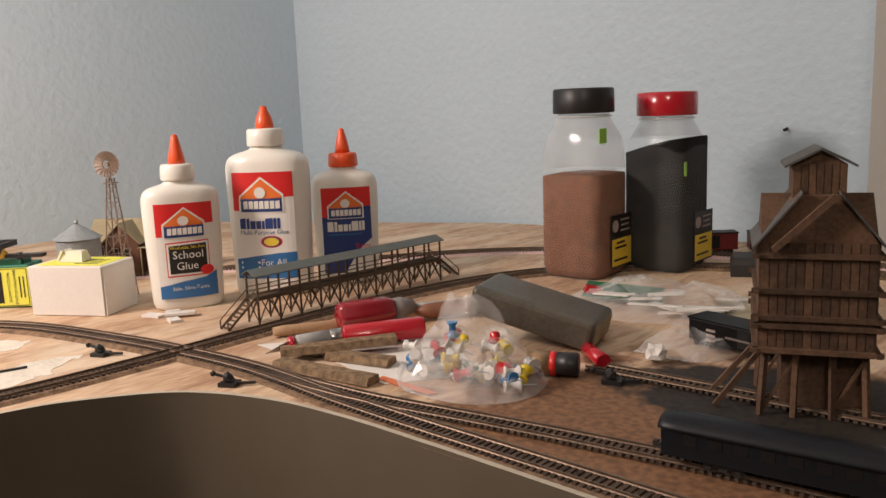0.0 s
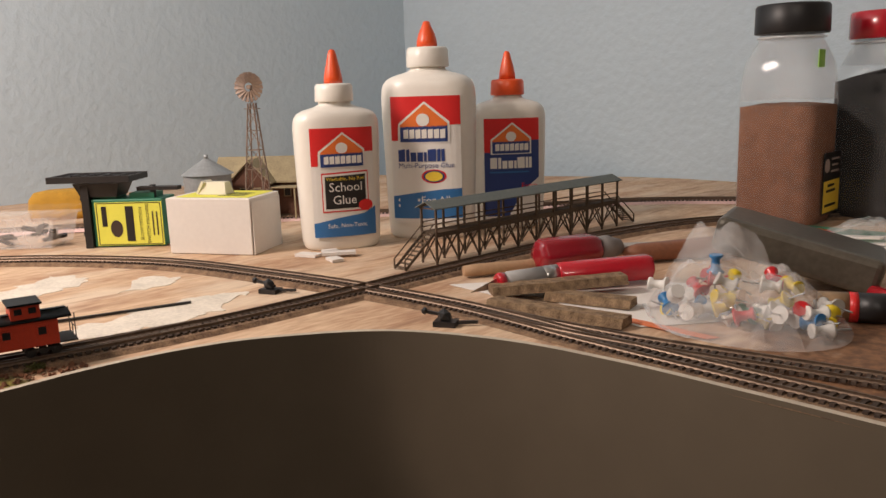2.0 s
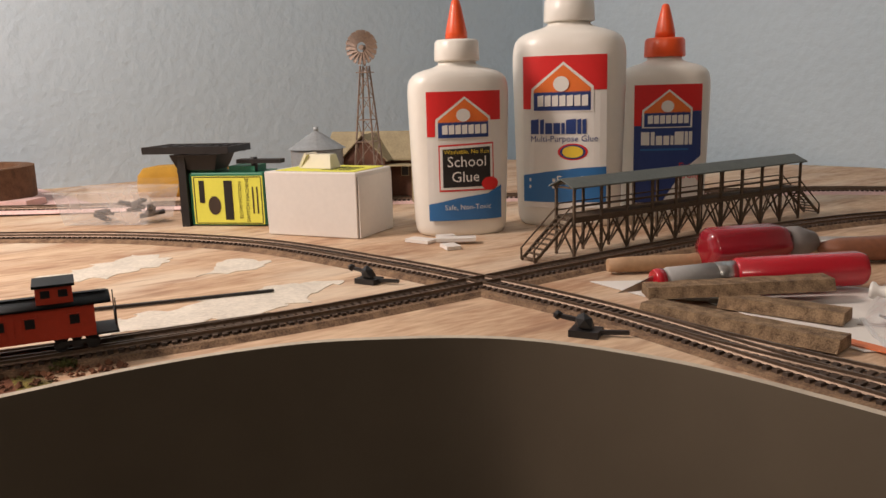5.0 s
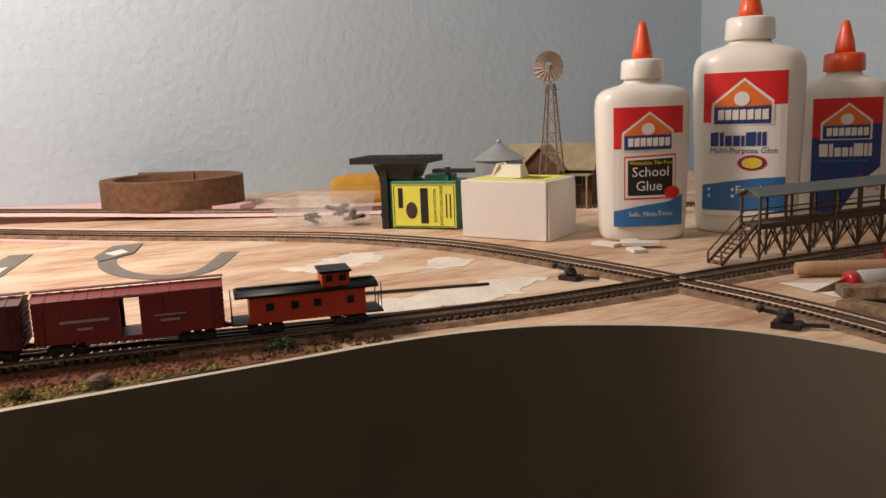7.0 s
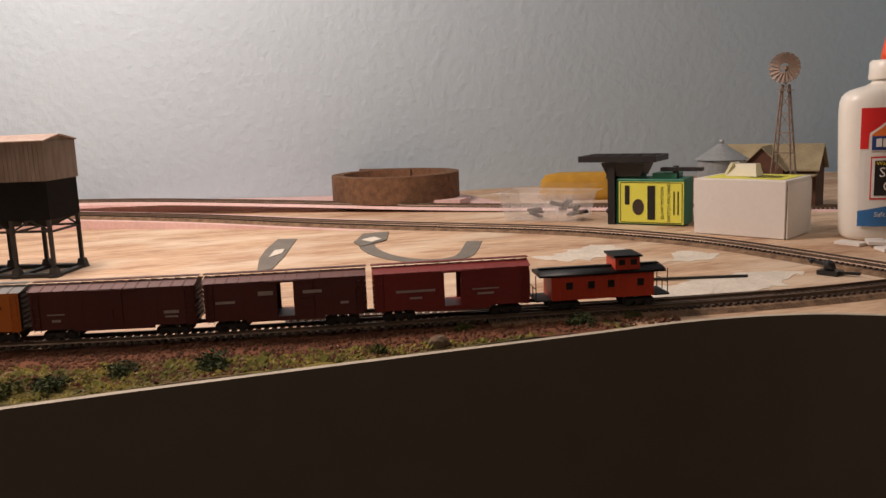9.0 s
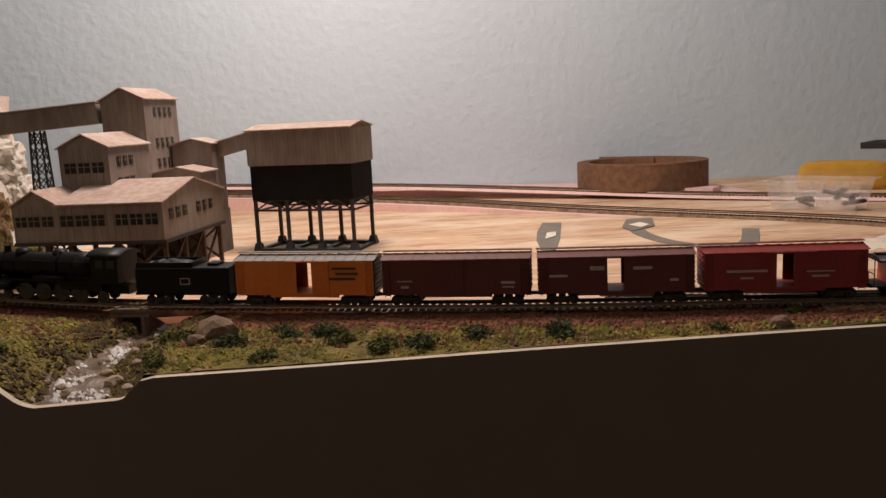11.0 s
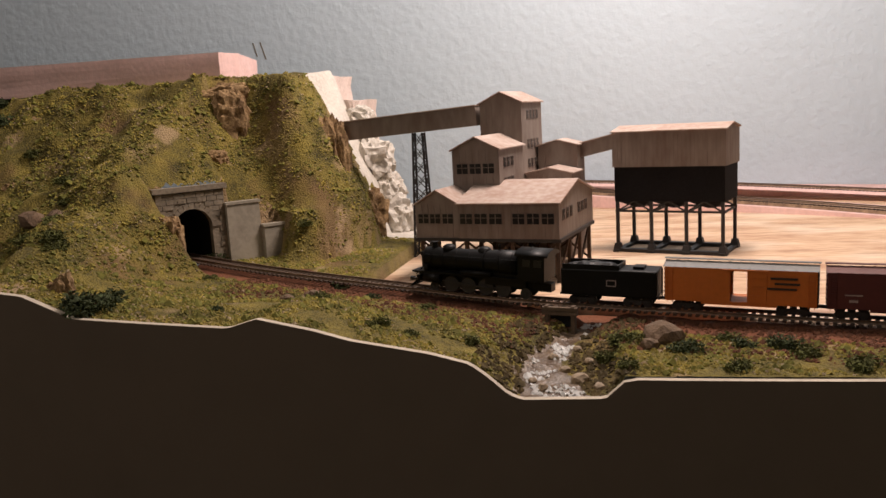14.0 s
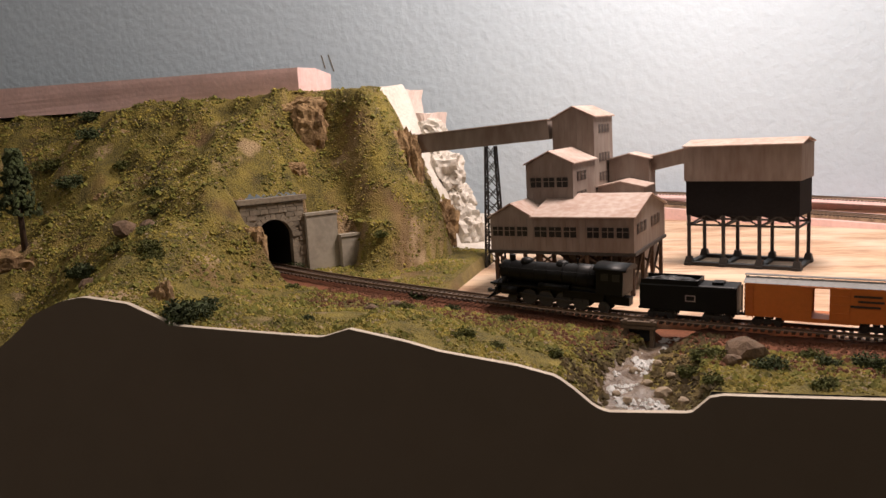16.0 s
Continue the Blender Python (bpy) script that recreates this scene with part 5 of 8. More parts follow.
# ---- tunnel ----
def portal():
    m = Matrix.Translation(PORTAL) @ pose(0, 0, 0, 0, 0, PORTAL_TURN + 90)
    ob = thing("tunnel_portal", m, "cut stone tunnel portal with arched dark mouth", "tunnel portal")
    # local -y looks out along the track; x runs across
    half, spring, r = 0.0130, 0.0215, 0.0130
    wide, tall = 0.0225, 0.0465
    n = 14
    arch = [(-half, -0.006), (-half, spring)] + [(-r * math.cos(math.pi * k / n), spring + r * math.sin(math.pi * k / n)) for k in range(1, n)] + [(half, spring), (half, -0.006)]
    bm = B()
    outer = [(-wide, -0.006), (-wide, spring)] + [(max(-wide, min(wide, -1.9 * wide * math.cos(math.pi * k / n))), tall) for k in range(1, n)] + [(wide, spring), (wide, -0.006)]
    rings = [[bm.verts.new((x, y, z)) for x, z in pts] for pts, y in ((arch, -0.002), (outer, -0.002), (outer, 0.003), (arch, 0.003))]
    for a, b in zip(rings, rings[1:] + rings[:1]):
        for i in range(len(arch) - 1):
            bm.faces.new((a[i], a[i + 1], b[i + 1], b[i]))
    part("face_wall", bm, STONE, ob)
    part("cornice", box(B(), (0, -0.0008, tall + 0.001), (wide * 2 + 0.004, 0.0068, 0.0032)), STONE, ob, "projecting stone cornice")
    part("turf_cap", box(B(), (0, 0.0085, tall - 0.006), (wide * 2.1, 0.012, 0.012), taper=0.8), TURF, ob, "olive turf behind the cornice")
    # courses of stone blocks on the face
    z, row = 0.001, 0
    while z < tall - 0.002:
        hgt = 0.0034
        x = -wide + (0.0 if row % 2 else -0.003)
        while x < wide:
            w = 0.0065 + RND.uniform(-0.0008, 0.0012)
            a, b = max(x, -wide), min(x + w, wide)
            cx, cz = (a + b) / 2, z + hgt / 2
            clear_arch = abs(cx) > half + 0.0028 + (b - a) / 2 if cz < spring else (cx * cx + (cz - spring) ** 2) ** 0.5 > r + 0.0048
            if b - a > 0.002 and clear_arch:
                part("stone_block", box(B(), (cx, -0.0021 - RND.uniform(0, 0.0003), cz), (b - a - 0.0004, 0.0008, hgt - 0.0004)), STONE, ob)
            x += w
        z += hgt
        row += 1
    for k in range(13):
        a = math.pi * (k + 0.5) / 13
        q = Matrix.Rotation(-(a - math.pi / 2), 3, "Y")
        part("arch_stone", box(B(), (r * 1.13 * math.cos(a), -0.0024, spring + r * 1.13 * math.sin(a)), (0.0032, 0.0014, 0.0036), q), STONE, ob)
    bm = B()
    rows = []
    for y in (0.0025, 0.03, 0.06, 0.12):
        bend_x = 0.0 if y < 0.05 else -0.006
        rows.append([bm.verts.new((x * 1.08 + bend_x, y, z * 1.03)) for x, z in arch])
    for a, b in zip(rows, rows[1:]):
        for i in range(len(arch) - 1):
            bm.faces.new((a[i], a[i + 1], b[i + 1], b[i]))
    bm.faces.new(rows[-1])
    part("tunnel_lining", bm, TUNNEL_BLACK, ob, "near-black tunnel lining")
    for k, (l, h) in enumerate(((0.023, 0.0345), (0.026, 0.0175))):
        x = wide + 0.0115 if k == 0 else wide + 0.0225 + 0.0140
        y = -0.003 - (0.004 if k else 0)
        part("wing_wall_cap", box(B(), (x, y, h + 0.0008), (l + 0.0016, 0.0062, 0.0018)), CONCRETE, ob)
        part("wing_wall", box(B(), (x, y, h / 2 - 0.004), (l, 0.0048, h + 0.008)), CONCRETE, ob, "stepped weathered concrete wing wall")
    return ob


portal()


# ---- rocks, bushes, turf ----
def lump(bm, c, r, squash=0.7, rough=0.35, sub=1, seed=0):
    """An uneven stone or clump."""
    ret = bmesh.ops.create_icosphere(bm, subdivisions=sub, radius=1.0)
    for v in ret["verts"]:
        k = r * (1 + rough * noise.noise(v.co * 1.7 + Vector((seed * 3.1, seed * 1.7, 0))))
        v.co = Vector((v.co.x * k, v.co.y * k, v.co.z * k * squash)) + Vector(c)
    return bm


def bush(x, y, r, dark=False, label="dark green foam bush on the scenic ground"):
    z = ground(x, y)[0]
    rr = random.Random(int(x * 7919 + y * 104729))
    vs, fs = [], []
    arms = [(rr.uniform(0, 6.283), rr.uniform(0.3, 1.0), rr.uniform(0.35, 0.75)) for _ in range(6)]
    for i in range(520):
        a, t, w = arms[i % 6]
        b, k, h = rr.uniform(0, 6.283), w * rr.random() ** 0.5, rr.random()
        q = Vector(((math.cos(a) * t * 0.75 + math.cos(b) * k) * r, (math.sin(a) * t * 0.75 + math.sin(b) * k) * r, h * r * 1.15 * w * (1.5 - t * 0.6) * (1 - 0.4 * k)))
        n0 = len(vs)
        for _ in range(4):
            vs.append(q + Vector((rr.uniform(-1, 1), rr.uniform(-1, 1), rr.uniform(-0.7, 0.9))) * r * rr.uniform(0.08, 0.2))
        fs += [(n0, n0 + 1, n0 + 2), (n0, n0 + 2, n0 + 3), (n0, n0 + 3, n0 + 1), (n0 + 1, n0 + 3, n0 + 2)]
    me = bpy.data.meshes.new("bush")
    me.from_pydata(vs, [], fs)
    me.materials.append(BUSH_DARK if dark else BUSH)
    ob = new("bush", me)
    ob.matrix_world = pose(x, y, z - 0.0005)
    return tagged(ob, label, "bush", "scenic bushes")


def rock(x, y, r, sub=2, dz=0.0, squash=0.75, name="boulder", label="rounded brown boulder half sunk in turf", mat=None):
    z = ground(x, y)[0]
    return thing(name, pose(x, y, z + r * 0.35 * squash + dz), label, "rock", "scenic rocks", bm=lump(B(), (0, 0, 0), r, squash, 0.3, sub, x * 90 + y * 31), mat=mat or ROCK)


for x, y, r, dk in ((-0.463, 0.058, 0.0075, 1), (-0.467, -0.123, 0.0065, 1), (-0.462, -0.092, 0.0085, 1), (-0.458, -0.145, 0.0075, 1), (-0.456, -0.160, 0.0070, 0), (-0.489, -0.246, 0.0085, 0), (-0.483, -0.254, 0.0060, 0), (-0.475, -0.222, 0.0070, 1), (-0.484, -0.199, 0.0055, 1), (-0.470, -0.177, 0.0065, 0), (-0.476, 0.010, 0.0045, 0), (-0.466, 0.083, 0.004, 0), (-0.457, -0.030, 0.005, 0), (-0.472, -0.482, 0.0095, 1), (-0.628, -0.513, 0.0090, 1), (-0.545, -0.615, 0.0130, 1), (-0.66, -0.69, 0.0110, 1), (-0.6887, -0.7099, 0.012, 1), (-0.6238, -0.6793, 0.013, 1), (-0.65, -0.7254, 0.011, 0), (-0.6413, -0.6501, 0.008, 0), (-0.5074, -0.5381, 0.009, 0), (-0.4515, -0.4839, 0.013, 1), (-0.577, -0.4074, 0.007, 1), (-0.4716, -0.3524, 0.006, 0), (-0.4806, -0.183, 0.008, 1), (-0.4932, -0.2041, 0.006, 0), (-0.453, -0.2444, 0.006, 0), (-0.4525, -0.204, 0.006, 0), (-0.54, -0.378, 0.006, 1), (-0.530, -0.345, 0.005, 0), (-0.572, -0.487, 0.005, 0), (-0.59, -0.448 + 0.018, 0.003, 0), (-0.470, -0.428, 0.004, 1), (-0.548, -0.565, 0.010, 0), (-0.553, -0.595, 0.008, 0), (-0.50, -0.53, 0.007, 0), (-0.50, -0.39, 0.005, 0), (-0.52, -0.415, 0.006, 0), (-0.605, -0.60, 0.007, 0), (-0.58, -0.585, 0.006, 0), (-0.645, -0.455, 0.006, 0), (-0.655, -0.485, 0.005, 0), (-0.462, -0.335, 0.004, 0), (-0.47, -0.31, 0.005, 0)):
    bush(x, y, r * 0.9, dk, "dark green foam bush on the scenic ground" if dk else "olive green foam shrub on the scenic ground")
STREAM_STONE = material("tan stream stone", (0.36, 0.27, 0.17), 0.7, scale=120, vary=0.4, bump=0.5, depth=0.001)
for x, y, r in ((-0.491, -0.231, 0.0085), (-0.455, -0.006, 0.0042), (-0.480, -0.237, 0.004), (-0.517, -0.40, 0.0045), (-0.512, -0.412, 0.0035), (-0.463, -0.265, 0.006), (-0.475, -0.272, 0.0042), (-0.482, -0.262, 0.0035), (-0.452, -0.279, 0.0036), (-0.49, -0.278, 0.004), (-0.454, -0.257, 0.004), (-0.498, -0.268, 0.0038), (-0.46, -0.284, 0.003), (-0.57, -0.60, 0.008), (-0.56, -0.575, 0.006), (-0.53, -0.60, 0.006)):
    rock(x, y, r * (0.62 if -0.29 < y < -0.25 else 1.0), mat=STREAM_STONE if -0.29 < y < -0.25 else None)
CRAG = material("tan plaster crag", (0.36, 0.24, 0.115), 0.93, scale=70, vary=0.5, bump=0.8, depth=0.002, dark=(0.12, 0.065, 0.028))


def crag(c, size, turn, label, mat=None, seed=0):
    """A craggy plaster casting set into the slope: fissured upright, broken along the top."""
    bm = B()
    ret = bmesh.ops.create_icosphere(bm, subdivisions=4, radius=1.0)
    for v in ret["verts"]:
        p = v.co.copy()
        q = p + Vector((seed * 2.3, seed * 1.1, 0))
        k = 1 + 0.30 * noise.noise(q * 1.3) - 0.34 * abs(noise.noise(Vector((q.x * 3.2, q.y * 3.2, q.z * 1.1)))) + 0.16 * noise.noise(q * 5.5) - 0.10 * abs(noise.noise(q * 11))
        p = Vector([math.copysign(abs(a) ** 0.8, a) for a in p]) * k
        v.co = Vector((p.x * size[0] / 2, p.y * size[1] / 2, p.z * size[2] / 2))
    return thing("rock_outcrop", pose(*c, 0, 0, turn), label, "rock", "rock outcrops", bm=bm, mat=mat or CRAG)


TAN_LABEL = "rugged tan rock outcrop set into the turf slope"
crag((-0.690, -0.521, 0.101), (0.030, 0.034, 0.050), 15, "reddish tan crag high on the slope", seed=1)
crag((-0.698, -0.530, 0.122), (0.030, 0.045, 0.022), 10, TAN_LABEL, seed=2)
crag((-0.600, -0.568, 0.064), (0.066, 0.012, 0.020), 48, "long tan rock spur running down the slope", seed=3)
crag((-0.588, -0.522, 0.033), (0.030, 0.022, 0.040), 40, "grey tan rock beside the tunnel mouth", seed=4)
crag((-0.662, -0.5235, 0.078), (0.014, 0.020, 0.018), 30, "pale tan rock outcrop above the tunnel portal", seed=5)
crag((-0.713, -0.456, 0.070), (0.030, 0.026, 0.078), 10, "tall tan cliff at the end of the hill", seed=6)
crag((-0.742, -0.440, 0.024), (0.036, 0.030, 0.050), 20, "tan cliff foot beside the white plaster", seed=7)
crag((-0.573, -0.690, 0.022), (0.040, 0.050, 0.040), 10, TAN_LABEL, seed=8)
crag((-0.462, -0.5005, 0.026), (0.012, 0.012, 0.028), 20, "small tan rock rib by the fascia", seed=9)
crag((-0.670, -0.676, 0.108), (0.020, 0.050, 0.018), 5, TAN_LABEL, seed=10)
crag((-0.622, -0.655, 0.067), (0.016, 0.018, 0.014), 5, TAN_LABEL, seed=11)
for k, (x, y, z, a, b) in enumerate(((-0.775, -0.452, 0.098, 0.030, 0.030), (-0.772, -0.444, 0.070, 0.034, 0.036), (-0.776, -0.436, 0.046, 0.032, 0.030), (-0.770, -0.430, 0.020, 0.036, 0.040), (-0.785, -0.418, 0.012, 0.034, 0.030))):
    crag((x, y, z), (a, a, b), k * 37, "broken white plaster rock at the hill's bare end", PLASTER, seed=20 + k)



def scatter(name, count, mat, region, size, label, seed, keep):
    """Many tiny clumps, too many to count."""
    rr = random.Random(seed)
    bm = B()
    made = 0
    tries = 0
    vs, fs = [], []
    base = [(0, 0, 1), (0.9, 0, -0.2), (-0.45, 0.8, -0.2), (-0.45, -0.8, -0.2), (0.4, 0.6, 0.5), (-0.7, 0.1, 0.55), (0.35, -0.65, 0.5)]
    tri = ((0, 1, 4), (0, 4, 2), (0, 2, 5), (0, 5, 3), (0, 3, 6), (0, 6, 1), (1, 2, 4), (2, 3, 5), (3, 1, 6))
    while made < count and tries < count * 6:
        tries += 1
        x, y = rr.uniform(*region[0]), rr.uniform(*region[1])
        if x > front_x(y) - 0.002 and y < 0.1:
            continue
        z, d, front, behind = ground(x, y)
        if not keep(x, y, z, d, front):
            continue
        s = rr.uniform(*size) * (1.6 if rr.random() < 0.08 else 1.0)
        a = rr.uniform(0, 6.283)
        o = len(vs)
        for p in base:
            k = s * rr.uniform(0.7, 1.3)
            vs.append((x + k * (p[0] * math.cos(a) - p[1] * math.sin(a)), y + k * (p[0] * math.sin(a) + p[1] * math.cos(a)), z + k * p[2] * 0.8))
        fs += [(o + i, o + j, o + k) for i, j, k in tri]
        made += 1
    me = bpy.data.meshes.new(name)
    me.from_pydata(vs, [], fs)
    me.materials.append(mat)
    bm.free()
    return tagged(new(name, me), label, "ground cover", kind="stuff")


def on_turf(x, y, z, d, front):
    patchy = noise.noise((x * 40, y * 40, 9)) > -0.25
    return patchy and z > -0.003 and (d > (0.030 if y > -0.26 else 0.018) or z > 0.03) and x > -0.735 and (front or y < -0.405)


def on_earth(x, y, z, d, front):
    return front and 0.009 < d < 0.06 and z > -0.003


TURF_BITS = material("olive turf flock", (0.33, 0.26, 0.05), 0.97, scale=60, vary=0.6, bump=0, dark=(0.08, 0.075, 0.016))
TAN_BITS = material("tan gravel", (0.42, 0.33, 0.20), 0.95, scale=60, vary=0.5, bump=0)
EARTH_BITS = material("earth clods", (0.17, 0.068, 0.031), 0.97, scale=60, vary=0.5, bump=0)
GREEN_BITS = material("green flock", (0.20, 0.19, 0.035), 0.97, scale=60, vary=0.5, bump=0)
scatter("turf_clumps", 30000, TURF_BITS, ((-0.735, -0.44), (-0.80, 0.10)), (0.0004, 0.0013), "olive ground foam turf", 11, on_turf)
scatter("green_clumps", 5200, GREEN_BITS, ((-0.735, -0.44), (-0.80, 0.10)), (0.0008, 0.0021), "green ground foam tufts", 12, on_turf)
scatter("gravel", 3600, TAN_BITS, ((-0.735, -0.44), (-0.80, 0.10)), (0.0004, 0.0010), "scattered tan gravel", 13, on_turf)
scatter("earth_clods", 5000, EARTH_BITS, ((-0.62, -0.44), (-0.47, 0.10)), (0.0005, 0.0014), "red brown earth clods", 14, on_earth)
WATER_WHITE = material("white water", (0.80, 0.80, 0.78), 0.3, vary=0.15, bump=0, coat=0.5)
SCRUB_BITS = material("brown olive scrub", (0.12, 0.085, 0.03), 0.97, scale=60, vary=0.6, bump=0)
scatter("white_water", 420, WATER_WHITE, ((-0.54, -0.44), (-0.295, -0.245)), (0.0005, 0.0015), "white foaming water over stones", 15, lambda x, y, z, d, front: z < -0.003 and abs(y + 0.270 - 0.010 * math.sin((x + 0.44) * 40)) < 0.0035 + 0.007 * smooth((x + 0.54) / 0.1) and noise.noise((x * 90, y * 90, 2)) > -0.02)
scatter("bank_scrub", 900, SCRUB_BITS, ((-0.54, -0.44), (-0.315, -0.225)), (0.0006, 0.0019), "dark brown scrub on the stream banks", 16, lambda x, y, z, d, front: d > 0.012 and 0.005 + 0.008 * smooth((x + 0.54) / 0.1) < abs(y + 0.270 - 0.010 * math.sin((x + 0.44) * 40)) < 0.030 and noise.noise((x * 60, y * 60, 2)) > -0.2)


def conifer(x, y, h):
    z = ground(x, y)[0]
    ob = thing("model_tree", pose(x, y, z), "dark bushy model conifer on a bare trunk", "tree")
    part("trunk", loft(B(), [oval(2 * r, 2 * r, zz, 2, 8) for zz, r in ((-0.004, 0.0022), (h * 0.4, 0.0017), (h, 0.0005))]), WOOD_DARK, ob)
    bm = B()
    rr = random.Random(4)
    for i in range(420):
        t = 0.35 + 0.65 * rr.random()
        reach = 0.24 * h * (1.05 - t) + 0.003
        a, k = rr.uniform(0, 6.283), rr.random() ** 0.6
        ret = bmesh.ops.create_icosphere(bm, subdivisions=1, radius=rr.uniform(0.0010, 0.0026))
        for v in ret["verts"]:
            v.co = Vector((v.co.x, v.co.y, v.co.z * 0.6)) + Vector((math.cos(a) * k * reach, math.sin(a) * k * reach, h * t + rr.uniform(-0.002, 0.002)))
    part("crown", bm, BUSH_DARK, ob, "dark green clumpy foliage")
    return ob


conifer(-0.573, -0.684, 0.066)


# culvert trestle over the stream
def culvert():
    ob = thing("timber_culvert", pose(-0.5265, -0.2775, 0.001, 0, 0, 78), "small brown timber culvert under the track", "culvert")
    for x in (-0.0065, 0.0065):
        part("post", box(B(), (x, 0, 0.0), (0.0018, 0.004, 0.014)), WOOD_BROWN, ob)
    for z in (0.0035, 0.0056):
        part("cap_beam", box(B(), (0, -0.0012, z), (0.0175, 0.0026, 0.0017)), WOOD_BROWN, ob)
    # Black panel stands in for the shade inside the opening.
    part("mouth_shade", box(B(), (0, 0.002, 0.0), (0.013, 0.001, 0.008)), TUNNEL_BLACK, ob)
    return ob


culvert()


# pink foam on the hill's crest
FOAM_PALE = material("pale foam", (0.70, 0.58, 0.52), 0.8, scale=60, vary=0.2, bump=0.4)


def foam_block(name, corners, z0, z1, label, jag=0.0):
    bm = B()
    slab(bm, corners, z0, z1)
    bmesh.ops.subdivide_edges(bm, edges=bm.edges, cuts=6, use_grid_fill=True)
    for v in bm.verts:
        k = noise.noise(v.co * 90)
        v.co += Vector((k, noise.noise(v.co * 90 + Vector((5, 0, 0))), k * 0.4)) * jag
    return thing(name, label=label, category="foam", bm=bm, mat=PINK_FOAM if name == "foam_board" else FOAM_PALE)


foam_block("foam_board", [(-0.672, -1.0), (-0.702, -0.534), (-0.723, -0.529), (-0.80, -0.55), (-0.80, -1.0)], 0.132, 0.1555, "pink insulation foam board on the hill's crest", 0.0008)
foam_block("foam_offcut", [(-0.780, -0.490), (-0.777, -0.4755), (-0.81, -0.470), (-0.82, -0.492)], 0.08, 0.1370, "pale pink foam offcut behind the hill", 0.002)
foam_block("foam_offcut", [(-0.780, -0.474), (-0.776, -0.454), (-0.81, -0.450), (-0.82, -0.478)], 0.05, 0.1170, "whitish foam offcut behind the hill", 0.003)


# ---- things on the board by the bottles ----
def small_box():
    ob = thing("cardboard_box", pose(-0.6315, 0.2495, 0, 0, 0, 31) @ pose(0, 0.0215, 0), "small white cardboard box with yellow label on top", "cardboard box")
    w, d, h = 0.0635, 0.043, 0.0385
    bm = loft(B(), [[(-w / 2 * k, -d / 2 * k, z), (w / 2 * k, -d / 2 * k, z), (w / 2 * k, d / 2 * k, z), (-w / 2 * k, d / 2 * k, z)] for z, k in ((0.0003, 0.985), (0.012, 0.993), (h, 1.0))], smooth=False)
    soften(part("carton", bm, CARD_WHITE, ob), 0.0006)
    part("end_flap", soften_bm(box(B(), (w / 2 + 0.0006, 0, h / 2 - 0.001), (0.0006, d * 0.94, h * 0.92))), CARD_WHITE, ob, "slightly bulging tucked end flap")
    part("top_label", box(B(), (0.001, 0.001, h + 0.0003), (w * 0.86, d * 0.84, 0.0003)), PAPER_YELLOW, ob, "yellow paper label")
    for k in range(4):
        part("text_bar", box(B(), (0.012, -0.010 + k * 0.005, h + 0.0006), (0.02, 0.0012, 0.0002)), LABEL_BLACK, ob)
    return ob


def soften_bm(bm):
    return bm


small_box()


def white_bracket():
    m = pose(-0.6315, 0.2495, 0.0392, 0, 0, 31) @ pose(-0.006, 0.0215, 0)
    ob = thing("plastic_bracket", m, "cream moulded plastic bracket lying on the box", "bracket")
    cream = material("cream plastic", (0.74, 0.70, 0.55), 0.5, vary=0.05)
    part("block", loft(B(), [[(-0.0095, -0.006, z0), (0.0115, -0.006, z0), (0.0115, 0.006, z0), (-0.0095, 0.006, z0)] if z0 == 0 else [(-0.006, -0.0035, z0), (0.0100, -0.0035, z0), (0.0100, 0.0035, z0), (-0.006, 0.0035, z0)] for z0 in (0, 0.0082)], smooth=False), cream, ob)
    part("end_rib", beam(B(), (-0.0105, 0, 0.0004), (-0.0058, 0, 0.0088), 0.012, 0.0018), cream, ob)
    return ob


white_bracket()


